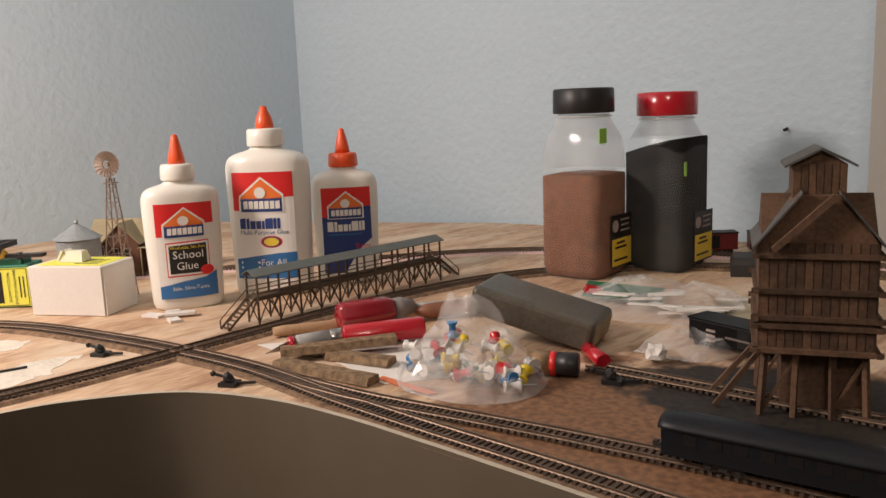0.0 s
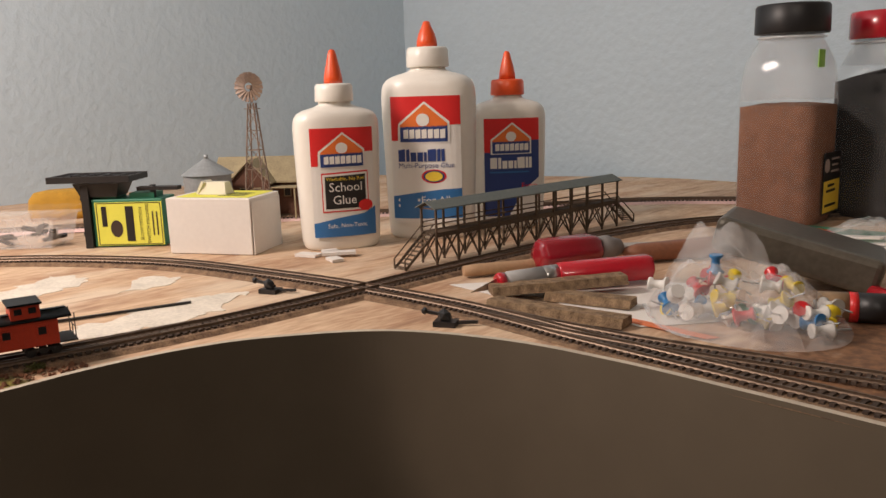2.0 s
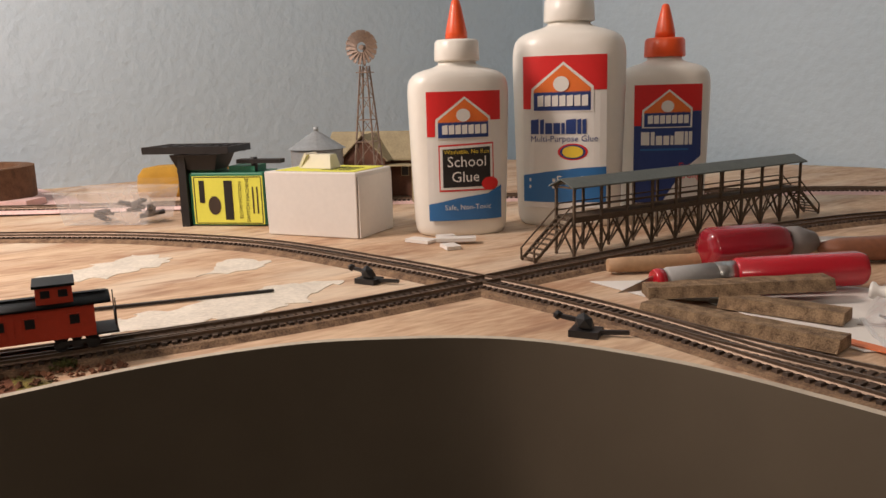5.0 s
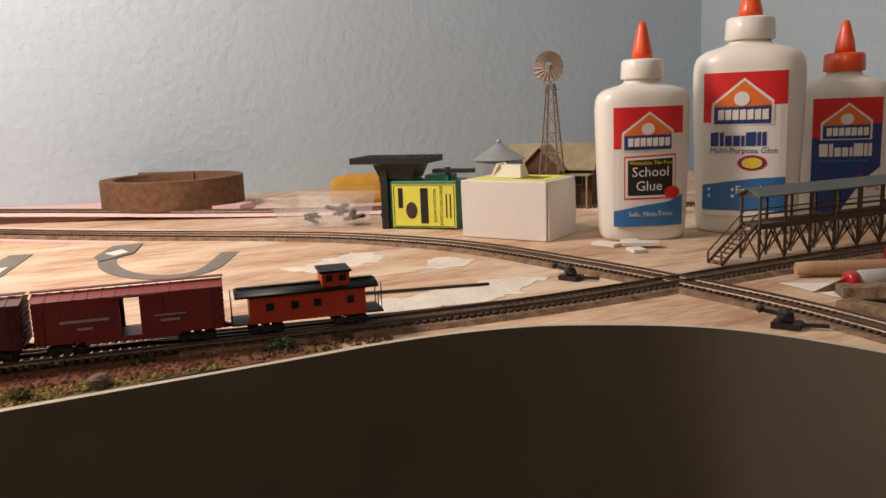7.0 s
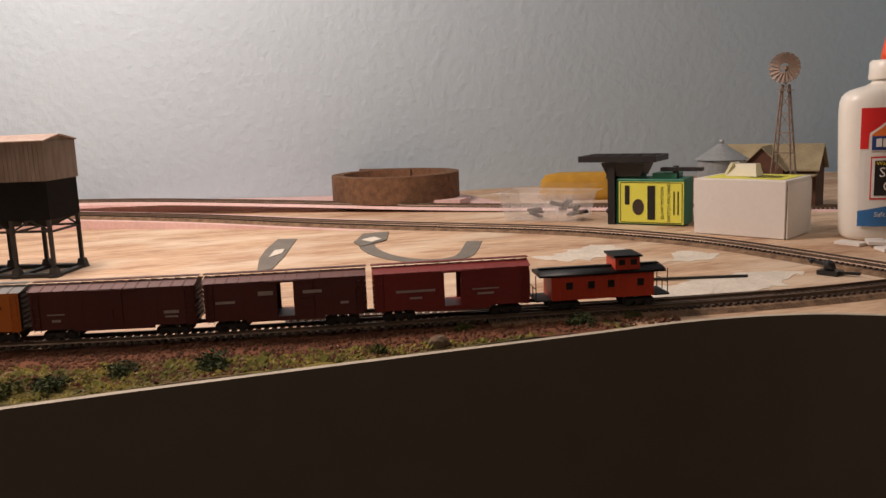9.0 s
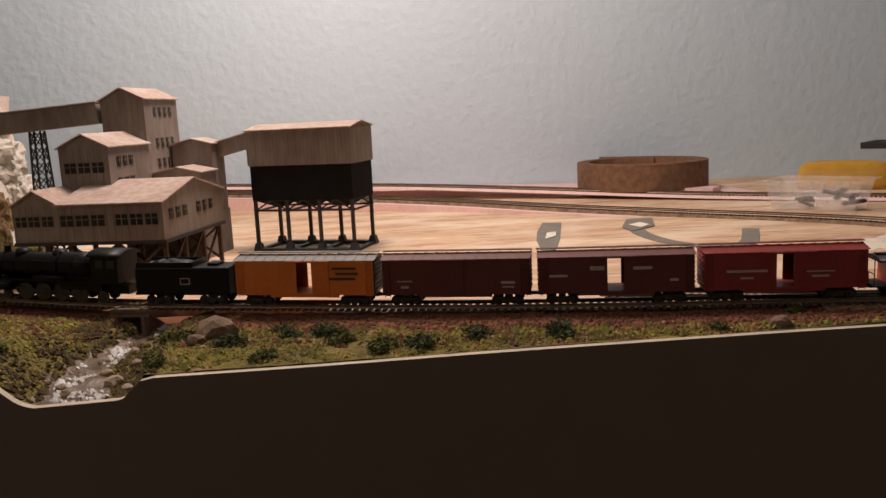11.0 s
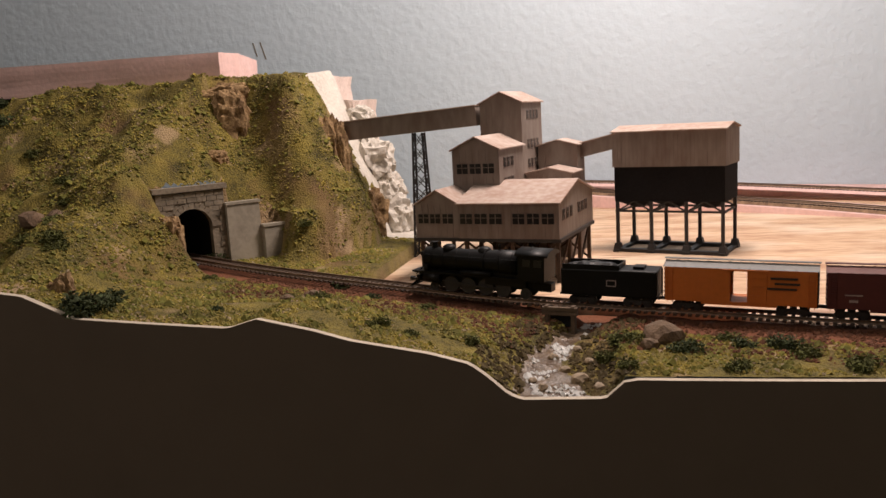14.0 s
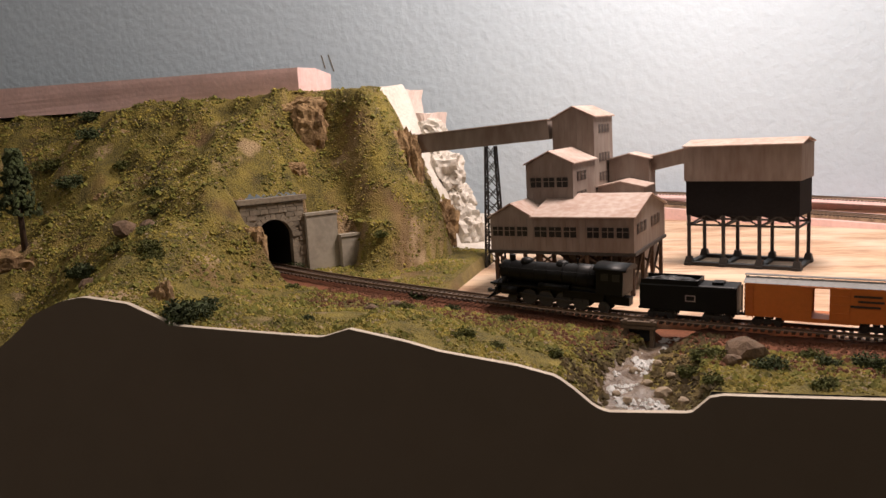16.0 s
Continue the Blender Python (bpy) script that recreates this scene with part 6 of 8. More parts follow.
def switch_machine():
    m = pose(-0.7075, 0.2265, 0, 0, 0, 44)
    ob = thing("switch_machine", m, "green switch machine with yellow label under black bracket", "switch machine")
    # x along the label's face, -y to the front; the face lies at y = 0
    w, h, d = 0.050, 0.0345, 0.026
    soften(part("case", box(B(), (0, d / 2, h / 2 + 0.0006), (w + 0.002, d, h)), GREEN_PLASTIC, ob, "dark green plastic case"), 0.0008)
    lab = part("label", box(B(), (0.001, -0.0003, h / 2), (w - 0.001, 0.0004, h - 0.003)), PAPER_YELLOW, ob, "bright yellow printed label")
    for z in (0.0022, h - 0.0022):
        part("border_line", box(B(), (0.001, -0.0006, z), (w - 0.004, 0.0002, 0.0005)), LABEL_BLACK, lab)
    for x in (-w / 2 + 0.0028, w / 2 - 0.0006):
        part("border_line", box(B(), (x, -0.0006, h / 2), (0.0005, 0.0002, h - 0.005)), LABEL_BLACK, lab)

    def face(px):
        return lambda x, z: Vector((px - z, -0.0007, h / 2 + x))
    part("maker_bar", box(B(), (-0.017, -0.0007, h * 0.66), (0.0036, 0.0002, h * 0.42)), LABEL_BLACK, lab)
    part("name_bar", box(B(), (0.0015, -0.0007, h / 2), (0.0058, 0.0002, h * 0.74)), LABEL_BLACK, lab)
    bm = B()
    bm.faces.new([bm.verts.new((-0.0085 + 0.0045 * math.cos(a / 16 * 6.2832), -0.0007, h * 0.40 + 0.0062 * math.sin(a / 16 * 6.2832))) for a in range(16)])
    part("emblem", bm, MARK_DARK, lab)
    for text, x in (("SLOW MOTION", 0.0098), ("SWITCH MACHINE", 0.0148)):
        letters(text, 0.0034, LABEL_BLACK, "lettering", lab, (0, 0), lambda a, b, x=x: Vector((x - b, -0.0007, h / 2 + a)))
    for x in (0.0185, 0.0215):
        part("text_bar", box(B(), (x, -0.0007, h / 2), (0.0009, 0.0002, h * 0.5)), MARK_DARK, lab)
    for x in (-0.018, 0.010):
        part("top_rib", box(B(), (x, d / 2, h + 0.0025), (0.018, d * 0.7, 0.004)), GREEN_PLASTIC, ob)
    br = part("side_plate", box(B(), (-w / 2 - 0.004, d * 0.35, 0.0235), (0.0055, d * 0.9, 0.047)), BLACK_PLASTIC, ob, "upright black bracket plate")
    for z in (0.010, 0.036):
        part("screw", rod(B(), (-w / 2 - 0.009, 0.002, z), (-w / 2 - 0.0065, 0.002, z), 0.0018, n=8), BLACK_PLASTIC, br)
    bm = B()
    for y in (-0.006, 0.006, 0.018, 0.026):
        box(bm, (-0.0235, y, 0.0502), (0.060, 0.0022, 0.0046))
    for x in (-0.0525, -0.041, -0.029, -0.017, -0.005, 0.0055):
        box(bm, (x, 0.010, 0.0502), (0.0022, 0.034, 0.0042))
    part("top_frame", bm, BLACK_PLASTIC, ob, "ribbed black mounting frame")
    part("neck", box(B(), (-0.020, 0.010, 0.0420), (0.026, 0.020, 0.010), taper=1.3), BLACK_PLASTIC, ob)
    part("lever_arm", box(B(), (0.0225, 0.006, 0.0420), (0.030, 0.008, 0.0026)), BLACK_PLASTIC, ob)
    part("lever_post", rod(B(), (0.018, 0.006, 0.034), (0.018, 0.006, 0.0445), 0.0022, n=10), BLACK_PLASTIC, ob)
    return ob


switch_machine()


def clear_tray():
    m = pose(-0.783, 0.176, 0, 0, 0, 47)
    ob = thing("clear_plastic_tray", m, "clear plastic tray holding small black parts", "plastic tray")
    w, d, h = 0.070, 0.042, 0.022
    bm = B()
    rings = [[bm.verts.new((x * w / 2 * k, y * d / 2 * k, z)) for x, y in ((-1, -1), (1, -1), (1, 1), (-1, 1))] for z, k in ((0.0006, 0.86), (h, 1.0), (h + 0.0006, 1.12), (h + 0.0014, 1.12))]
    for a, b in zip(rings, rings[1:]):
        for i in range(4):
            bm.faces.new((a[i], a[(i + 1) % 4], b[(i + 1) % 4], b[i]))
    bm.faces.new(rings[0])
    part("tray", bm, FILM, ob, "clear moulded plastic")
    bm = B()
    bm.faces.new([bm.verts.new((x * w * 0.56, y * d * 0.56, h + 0.004 + 0.002 * (y > 0))) for x, y in ((-1, -1), (1, -1), (1, 1), (-1, 1))])
    part("lid", bm, CLEAR, ob)
    return ob


clear_tray()


def black_bits(x, y, turn, n, seed, z=0.001):
    rr = random.Random(seed)
    ob = thing("track_fitting", pose(x, y, z, 0, 0, turn), "small black plastic track fittings in a heap", "track part", "loose black track parts")
    for i in range(n):
        q = Euler((rr.uniform(-0.3, 0.3), rr.uniform(-0.3, 0.3), rr.uniform(0, 3.1))).to_matrix()
        part("fitting_piece", box(B(), (rr.uniform(-0.008, 0.008), rr.uniform(-0.005, 0.005), 0.0025 + i * 0.0016), (rr.uniform(0.008, 0.018), rr.uniform(0.002, 0.006), 0.002), q), BLACK_PLASTIC, ob)
    return ob


black_bits(-0.768, 0.188, 40, 7, 3, 0.002)
black_bits(-0.785, 0.168, 10, 3, 8, 0.002)


def cork_roll():
    ob = thing("cork_roll", pose(-0.970, 0.088, 0.0062), "coiled roll of brown cork roadbed by the wall", "cork roll")
    bm = B()
    h, n = 0.0255, 220
    pts = []
    for i in range(n + 1):
        a = i / n * 6.28319 * 4.0
        r = 0.052 + 0.0122 * i / n
        pts.append((r * math.cos(a + 2.6), r * math.sin(a + 2.6)))
    d = Vector((pts[-1][0] - pts[-2][0], pts[-1][1] - pts[-2][1]))
    pts += [(pts[-1][0] + d.x * k * 1.5 + 0.001 * k, pts[-1][1] + d.y * k * 1.5) for k in range(1, 7)]
    rows = []
    for i, (x, y) in enumerate(pts):
        k = Vector((x, y)).normalized() * 0.0012
        rows.append([bm.verts.new((x - k.x, y - k.y, 0)), bm.verts.new((x + k.x, y + k.y, 0)), bm.verts.new((x + k.x, y + k.y, h)), bm.verts.new((x - k.x, y - k.y, h))])
    for a, b in zip(rows, rows[1:]):
        for k in range(4):
            bm.faces.new((a[k], a[(k + 1) % 4], b[(k + 1) % 4], b[k]))
    bm.faces.new(rows[0])
    bm.faces.new(rows[-1])
    part("cork_strip", bm, material("roll cork", (0.22, 0.115, 0.06), 0.95, scale=150, vary=0.5, bump=0.7, depth=0.001), ob)
    return ob


cork_roll()
SPONGE = material("ochre sponge", (0.55, 0.30, 0.035), 0.9, scale=120, vary=0.25, bump=0.5)
thing("ochre_sponge", pose(-0.905, 0.262, 0.0, 0, 0, 62), "ochre yellow sponge with a rounded top", "sponge", bm=loft(B(), [oval(0.082 * k, 0.030 * k, z, 3.2, 36) for z, k in ((0.0, 0.96), (0.006, 1.0), (0.018, 0.97), (0.024, 0.86), (0.026, 0.6))]), mat=SPONGE)


# ---- farm ----
def granary():
    ob = thing("grain_bin", pose(-0.735, 0.306, 0), "galvanised model grain bin with a conical roof", "grain bin")
    r = 0.0185
    bm = B()
    rings = []
    for i in range(25):
        z = 0.045 * i / 24
        k = r + (0.0004 if i % 2 else 0)
        rings.append([(k * math.cos(6.28319 * a / 28), k * math.sin(6.28319 * a / 28), z) for a in range(28)])
    part("bin_wall", loft(bm, rings), GALVANISED, ob)
    bm = B()
    top = bm.verts.new((0, 0, 0.0580))
    ring = [bm.verts.new((r * 1.13 * math.cos(6.28319 * a / 28), r * 1.13 * math.sin(6.28319 * a / 28), 0.0445)) for a in range(28)]
    for i in range(28):
        bm.faces.new((ring[i], ring[(i + 1) % 28], top))
    bm.faces.new(ring[::-1])
    part("cone_roof", bm, GALVANISED, ob)
    part("roof_vent", rod(B(), (0, 0, 0.0565), (0, 0, 0.0600), 0.0018, n=10), GALVANISED, ob)
    return ob


granary()


def farmhouse():
    ob = thing("farm_house", pose(-0.758, 0.372, 0, 0, 0, 40), "brown board farmhouse with a tan roof", "model house")
    brown = material("brown boards", (0.13, 0.055, 0.032), 0.85, vary=0.3, scale=80)
    tan = material("tan shingles", (0.40, 0.33, 0.20), 0.85, vary=0.3, scale=90, bump=0.4)
    w, d, e, r = 0.074, 0.034, 0.034, 0.0515
    loft_x = [[(x, -d / 2, 0), (x, d / 2, 0), (x, d / 2, e), (x, 0, r), (x, -d / 2, e)] for x in (-w / 2, w / 2)]
    part("house_wall", loft(B(), loft_x, smooth=False), brown, ob)
    for s in (-1, 1):
        part("roof_slope", loft(B(), [[(x, s * d * 0.6, e - 0.0025), (x, 0, r + 0.0004), (x, 0, r + 0.0014), (x, s * d * 0.6, e - 0.0012)] for x in (-w / 2 - 0.003, w / 2 + 0.003)], smooth=False), tan, ob)
    gx = -0.002
    part("gable_wing", loft(B(), [[(gx - 0.0165, y, 0), (gx + 0.0165, y, 0), (gx + 0.0165, y, 0.034), (gx, y, 0.0505), (gx - 0.0165, y, 0.034)] for y in (-d / 2 - 0.014, 0)], smooth=False), brown, ob)
    for s in (-1, 1):
        part("wing_roof", loft(B(), [[(gx + s * 0.0195, y, 0.0318), (gx, y, 0.0512), (gx, y, 0.0522), (gx + s * 0.0195, y, 0.0328)] for y in (-d / 2 - 0.017, 0)], smooth=False), tan, ob)
    for x in (gx - 0.006, gx + 0.006, 0.026, -0.028):
        y = -d / 2 - 0.0143 if abs(x - gx) < 0.01 else -d / 2 - 0.0003
        win = part("window", box(B(), (x, y, 0.024), (0.005, 0.0006, 0.008)), WINDOW_DARK, ob)
        part("window_frame", box(B(), (x, y + 0.0002, 0.024), (0.0064, 0.0006, 0.0094)), tan, win)
    part("porch_roof", box(B(), (0.026, -d / 2 - 0.007, 0.0285), (0.024, 0.016, 0.001)), tan, ob)
    for x in (0.016, 0.036):
        part("porch_post", box(B(), (x, -d / 2 - 0.0135, 0.0142), (0.0012, 0.0012, 0.0284)), tan, ob)
    return ob


farmhouse()


def windmill():
    ob = thing("farm_windmill", pose(-0.661, 0.307, 0, 0, 0, 38), "rusty model farm windmill on a lattice tower", "windmill")
    iron = material("rusty tin", (0.34, 0.25, 0.20), 0.6, metal=0.3, vary=0.35, scale=80)
    top, hub = 0.100, 0.1115
    legs = []
    for dx, dy in ((-1, -1), (1, -1), (1, 1), (-1, 1)):
        a, b = Vector((dx * 0.0095, dy * 0.0095, 0)), Vector((dx * 0.0022, dy * 0.0022, top))
        legs.append((a, b))
        part("tower_leg", beam(B(), a, b, 0.0009), iron, ob)
    for k, z in enumerate((0.18, 0.36, 0.52, 0.66, 0.80, 0.92)):
        for i in range(4):
            p, q = legs[i][0].lerp(legs[i][1], z), legs[(i + 1) % 4][0].lerp(legs[(i + 1) % 4][1], z)
            part("girt", beam(B(), p, q, 0.0005), iron, ob)
            z2 = (0.36, 0.52, 0.66, 0.80, 0.92, 1.0)[k]
            part("stay", beam(B(), p, legs[(i + 1) % 4][0].lerp(legs[(i + 1) % 4][1], z2), 0.0004), iron, ob)
    part("platform", box(B(), (0, 0, top - 0.004), (0.009, 0.009, 0.0006)), iron, ob)
    part("hub", rod(B(), (0, -0.005, hub), (0, 0.004, hub), 0.0016, n=10), iron, ob)
    part("mast", rod(B(), (0, 0, top), (0, 0, hub), 0.0008, n=6), iron, ob)
    r = 0.0108
    for i in range(18):
        a = 6.28319 * i / 18
        q = Matrix.Rotation(-a, 3, "Y") @ Matrix.Rotation(0.5, 3, "X")
        u = Vector((math.cos(a), 0, math.sin(a)))
        part("blade", box(B(), Vector((0, -0.004, hub)) + u * r * 0.64, (r * 0.7, 0.0003, 0.0030), Matrix.Rotation(-a, 3, "Y") @ Matrix.Rotation(0.45, 3, "X")), iron, ob)
    for rr in (r * 0.5, r * 0.92):
        bm = B()
        for i in range(24):
            a, b = 6.28319 * i / 24, 6.28319 * (i + 1) / 24
            beam(bm, (rr * math.cos(a), -0.004, hub + rr * math.sin(a)), (rr * math.cos(b), -0.004, hub + rr * math.sin(b)), 0.0004)
        part("wheel_ring", bm, iron, ob)
    part("tail_vane", box(B(), (0, 0.011, hub), (0.0004, 0.008, 0.006)), iron, ob)
    return ob


windmill()


# ---- covered footbridge ----
def footbridge():
    ob = thing("covered_footbridge", pose(-0.491, 0.322, 0, 0, 0, 88.2), "brown wooden trestle platform with grey green roof", "footbridge")
    L, W, deck, eave, ridge = 0.182, 0.0135, 0.0195, 0.0345, 0.0385
    part("deck", box(B(), (L / 2, 0, deck), (L, W, 0.0011)), WOOD_BROWN, ob)
    bm = B()
    for s in (-1, 1):
        loft(bm, [[(x, s * W * 0.68, eave), (x, 0, ridge), (x, 0, ridge + 0.0007), (x, s * W * 0.68, eave + 0.0007)] for x in (-0.003, L + 0.003)], smooth=False)
    part("roof", bm, ROOF_TEAL, ob, "grey green pitched roof")
    n = 10
    for i in range(n + 1):
        x = i * L / n
        for y in (-W / 2, W / 2):
            part("post", box(B(), (x, y, eave / 2), (0.0012, 0.0012, eave)), WOOD_BROWN, ob)
        part("roof_tie", box(B(), (x, 0, eave), (0.0009, W * 1.2, 0.0009)), WOOD_BROWN, ob)
        part("rafter", beam(beam(B(), (x, -W / 2, eave), (x, 0, ridge), 0.0008), (x, W / 2, eave), (x, 0, ridge), 0.0008), WOOD_BROWN, ob)
        part("cross_brace", beam(beam(B(), (x, -W / 2, 0.001), (x, W / 2, deck - 0.001), 0.0007), (x, W / 2, 0.001), (x, -W / 2, deck - 0.001), 0.0007), WOOD_BROWN, ob)
        if i < n:
            for y in (-W / 2, W / 2):
                part("side_brace", beam(beam(B(), (x, y, 0.001), (x + L / n / 2, y, deck - 0.001), 0.0007), (x + L / n, y, 0.001), (x + L / n / 2, y, deck - 0.001), 0.0007), WOOD_BROWN, ob)
    for y in (-W / 2, W / 2):
        for z in (deck + 0.003, deck + 0.0062):
            part("hand_rail", box(B(), (L / 2, y, z), (L, 0.0006, 0.0006)), WOOD_BROWN, ob)
        part("stringer", box(B(), (L / 2, y, deck - 0.0014), (L, 0.0012, 0.0018)), WOOD_BROWN, ob)
    for end, s in ((0, -1), (L, 1)):
        a, b = Vector((end, 0, deck)), Vector((end + s * 0.024, 0, 0.0005))
        for y in (-0.005, 0.005):
            part("stair_stringer", beam(B(), a + Vector((0, y, 0)), b + Vector((0, y, 0)), 0.0008, 0.0016), WOOD_BROWN, ob)
            part("stair_rail", beam(B(), a + Vector((0, y, 0.006)), b + Vector((0, y, 0.006)), 0.0006), WOOD_BROWN, ob)
            part("newel", beam(B(), b + Vector((0, y, 0)), b + Vector((0, y, 0.006)), 0.0008), WOOD_BROWN, ob)
        for k in range(9):
            p = a.lerp(b, (k + 0.5) / 9)
            part("step", box(B(), p, (0.0022, 0.010, 0.0005)), WOOD_BROWN, ob)
    return ob


footbridge()


# ---- jars ----
def jar(x, y, turn, cap, fill, level, slope, label, tag):
    ob = thing("plastic_jar", pose(x, y, 0, 0, 0, turn), label, "jar", "plastic jars")
    w = 0.060
    prof = [(0.0, 0.92), (0.003, 0.99), (0.010, 1.0), (0.098, 1.0), (0.108, 0.985), (0.117, 0.93), (0.126, 0.85), (0.1315, 0.76), (0.1335, 0.73), (0.139, 0.73)]
    part("shell", loft(B(), [oval(w * k, w * k, z, 5.0 if z < 0.105 else 4.0 if z < 0.12 else 2.4, 48) for z, k in prof], cap=False), CLEAR, ob, "clear plastic shell")
    part("inner_shell", loft(B(), [oval(w * k - 0.0022, w * k - 0.0022, z + 0.0012, 5.0 if z < 0.105 else 4.0 if z < 0.12 else 2.4, 48) for z, k in ([(level + 0.003, 1.0)] if level < 0.1 else []) + [q for q in prof if q[0] > max(level, 0.097)]], cap=False), CLEAR_BARE, ob)
    # Moulded neck ring, pale and dense so its colour carries the rim highlight.
    part("neck_ring", loft(B(), [[(k * w * math.cos(6.28319 * i / 48) / 2, k * w * math.sin(6.28319 * i / 48) / 2, z) for i in range(48)] for z, k in ((0.1338, 0.74), (0.1343, 0.80), (0.1352, 0.80), (0.1357, 0.74))]), clear("clear plastic rim with highlight", (0.85, 0.86, 0.86), 0.08, 0.45), ob, "thick moulded ring under the lid, rim highlight in its colour")
    inner = [oval(w * k * 0.965, w * k * 0.965, z, 5.0, 40) for z, k in ((0.0015, 0.93), (0.010, 1.0), (level * 0.6, 1.0))]
    inner.append([(px, py, level + slope * px / w + 0.0012 * noise.noise((px * 200, py * 200, 1))) for px, py, _ in oval(w * 0.965, w * 0.965, 0, 5.0, 40)])
    inner.append([(px, py, level + slope * px / w + 0.002 + 0.002 * noise.noise((px * 90, py * 90, 1))) for px, py, _ in oval(w * 0.5, w * 0.5, 0, 3.0, 40)])
    part("filling", loft(B(), inner), fill, ob)
    n = 60
    rings = [[(k * w * (1 + 0.012 * (i % 2)) * math.cos(6.28319 * i / n) / 2, k * w * (1 + 0.012 * (i % 2)) * math.sin(6.28319 * i / n) / 2, z) for i in range(n)] for z, k in ((0.1375, 0.83), (0.1385, 0.85), (0.1565, 0.84), (0.158, 0.80), (0.1582, 0.55))]
    part("lid", loft(B(), rings), cap, ob, "ribbed screw lid")
    lab = part("label", box(B(), (w / 2 + 0.0003, 0.009, 0.0300), (0.0004, 0.037, 0.045)), LABEL_BLACK, ob, "black and yellow side label")
    part("label_panel", box(B(), (w / 2 + 0.0006, 0.009, 0.0205), (0.0003, 0.034, 0.023)), LABEL_YELLOW, lab)
    for z, l in ((0.0285, 0.014), (0.0245, 0.020), (0.0140, 0.024)):
        part("text_bar", box(B(), (w / 2 + 0.0009, 0.007, z), (0.0002, l, 0.0018)), LABEL_BLACK, lab)
    for z, l in ((0.0475, 0.016), (0.0430, 0.013), (0.0385, 0.016)):
        part("text_bar", box(B(), (w / 2 + 0.0006, 0.0150, z), (0.0003, l, 0.0014)), MARK_PALE, lab)
    bm = B()
    rod(bm, (w / 2 + 0.0003, -0.002, 0.0430), (w / 2 + 0.0007, -0.002, 0.0430), 0.0052, n=18)
    part("round_emblem", bm, MARK_PALE, lab)
    part("price_sticker", box(B(), (w * 0.46, -w * 0.30, tag), (0.0006, 0.012, 0.012)), material("green sticker", (0.30, 0.62, 0.06), 0.5, vary=0.05), ob, "bright green price sticker")
    return ob


BALLAST = material("brown ballast grains", (0.26, 0.105, 0.050), 0.95, scale=110, vary=0.35, bump=0.7, depth=0.001)
COAL_DUST = material("black coal grains", (0.010, 0.009, 0.009), 0.8, shine=0.2, scale=110, vary=0.5, bump=0.3, depth=0.001)
jar(-0.392, 0.595, 4, BLACK_PLASTIC, BALLAST, 0.086, 0.0, "clear plastic jar of brown ballast with black lid", 0.119)
jar(-0.348, 0.657, 2, RED_PLASTIC, COAL_DUST, 0.112, 0.014, "clear plastic jar of black coal with red lid", 0.092).scale = (1, 1, 0.965)


# ---- tools and clutter ----
def turned(a, b, profile, bm=None, n=20, flat=0.0):
    """A turned bar along a to b: profile of (fraction, radius)."""
    a, b = Vector(a), Vector(b)
    q = (b - a).to_track_quat("Z", "Y").to_matrix()
    rings = []
    for t, r in profile:
        p = a.lerp(b, t)
        rings.append([p + q @ Vector((r * (1 + flat * math.cos(6 * 6.28319 * i / n)) * math.cos(6.28319 * i / n), r * (1 + flat * math.cos(6 * 6.28319 * i / n)) * math.sin(6.28319 * i / n), 0)) for i in range(n)])
    return loft(bm or B(), rings)


def hobby_knife():
    ob = thing("hobby_knife", None, "red handled hobby knife with grey tip on paper", "knife")
    a, b, c, d = (-0.4015, 0.2905, 0.0078), (-0.3925, 0.3105, 0.0083), (-0.3885, 0.3180, 0.0086), (-0.3600, 0.3620, 0.0092)
    part("handle", turned(c, d, ((0, 0.0056), (0.02, 0.0064), (0.95, 0.0070), (0.99, 0.0063), (1, 0.0045)), n=36, flat=0.03), RED_PLASTIC, ob, "fluted glossy red handle")
    part("collar", turned(b, c, ((0, 0.0048), (0.1, 0.0055), (1, 0.0055))), METAL, ob, "silver metal collar")
    part("chuck", turned(a, b, ((0, 0.0040), (0.1, 0.0052), (1, 0.0054))), material("grey plastic", (0.45, 0.44, 0.43), 0.5, vary=0.08), ob)
    part("tip_ring", turned((-0.4030, 0.2870, 0.0076), a, ((0, 0.0045), (0.3, 0.0052), (1, 0.0052))), RED_PLASTIC, ob)
    bm = B()
    vs = [bm.verts.new(v) for v in ((-0.4026, 0.2880, 0.0105), (-0.4026, 0.2880, 0.0045), (-0.4095, 0.2735, 0.0040), (-0.4032, 0.2882, 0.0105), (-0.4032, 0.2882, 0.0045))]
    bm.faces.new(vs[:3])
    bm.faces.new((vs[3], vs[2], vs[4]))
    bm.faces.new((vs[0], vs[2], vs[3]))
    bm.faces.new((vs[1], vs[4], vs[2]))
    bm.faces.new((vs[0], vs[3], vs[4], vs[1]))
    part("blade", bm, METAL, ob, "pointed steel blade")
    return ob


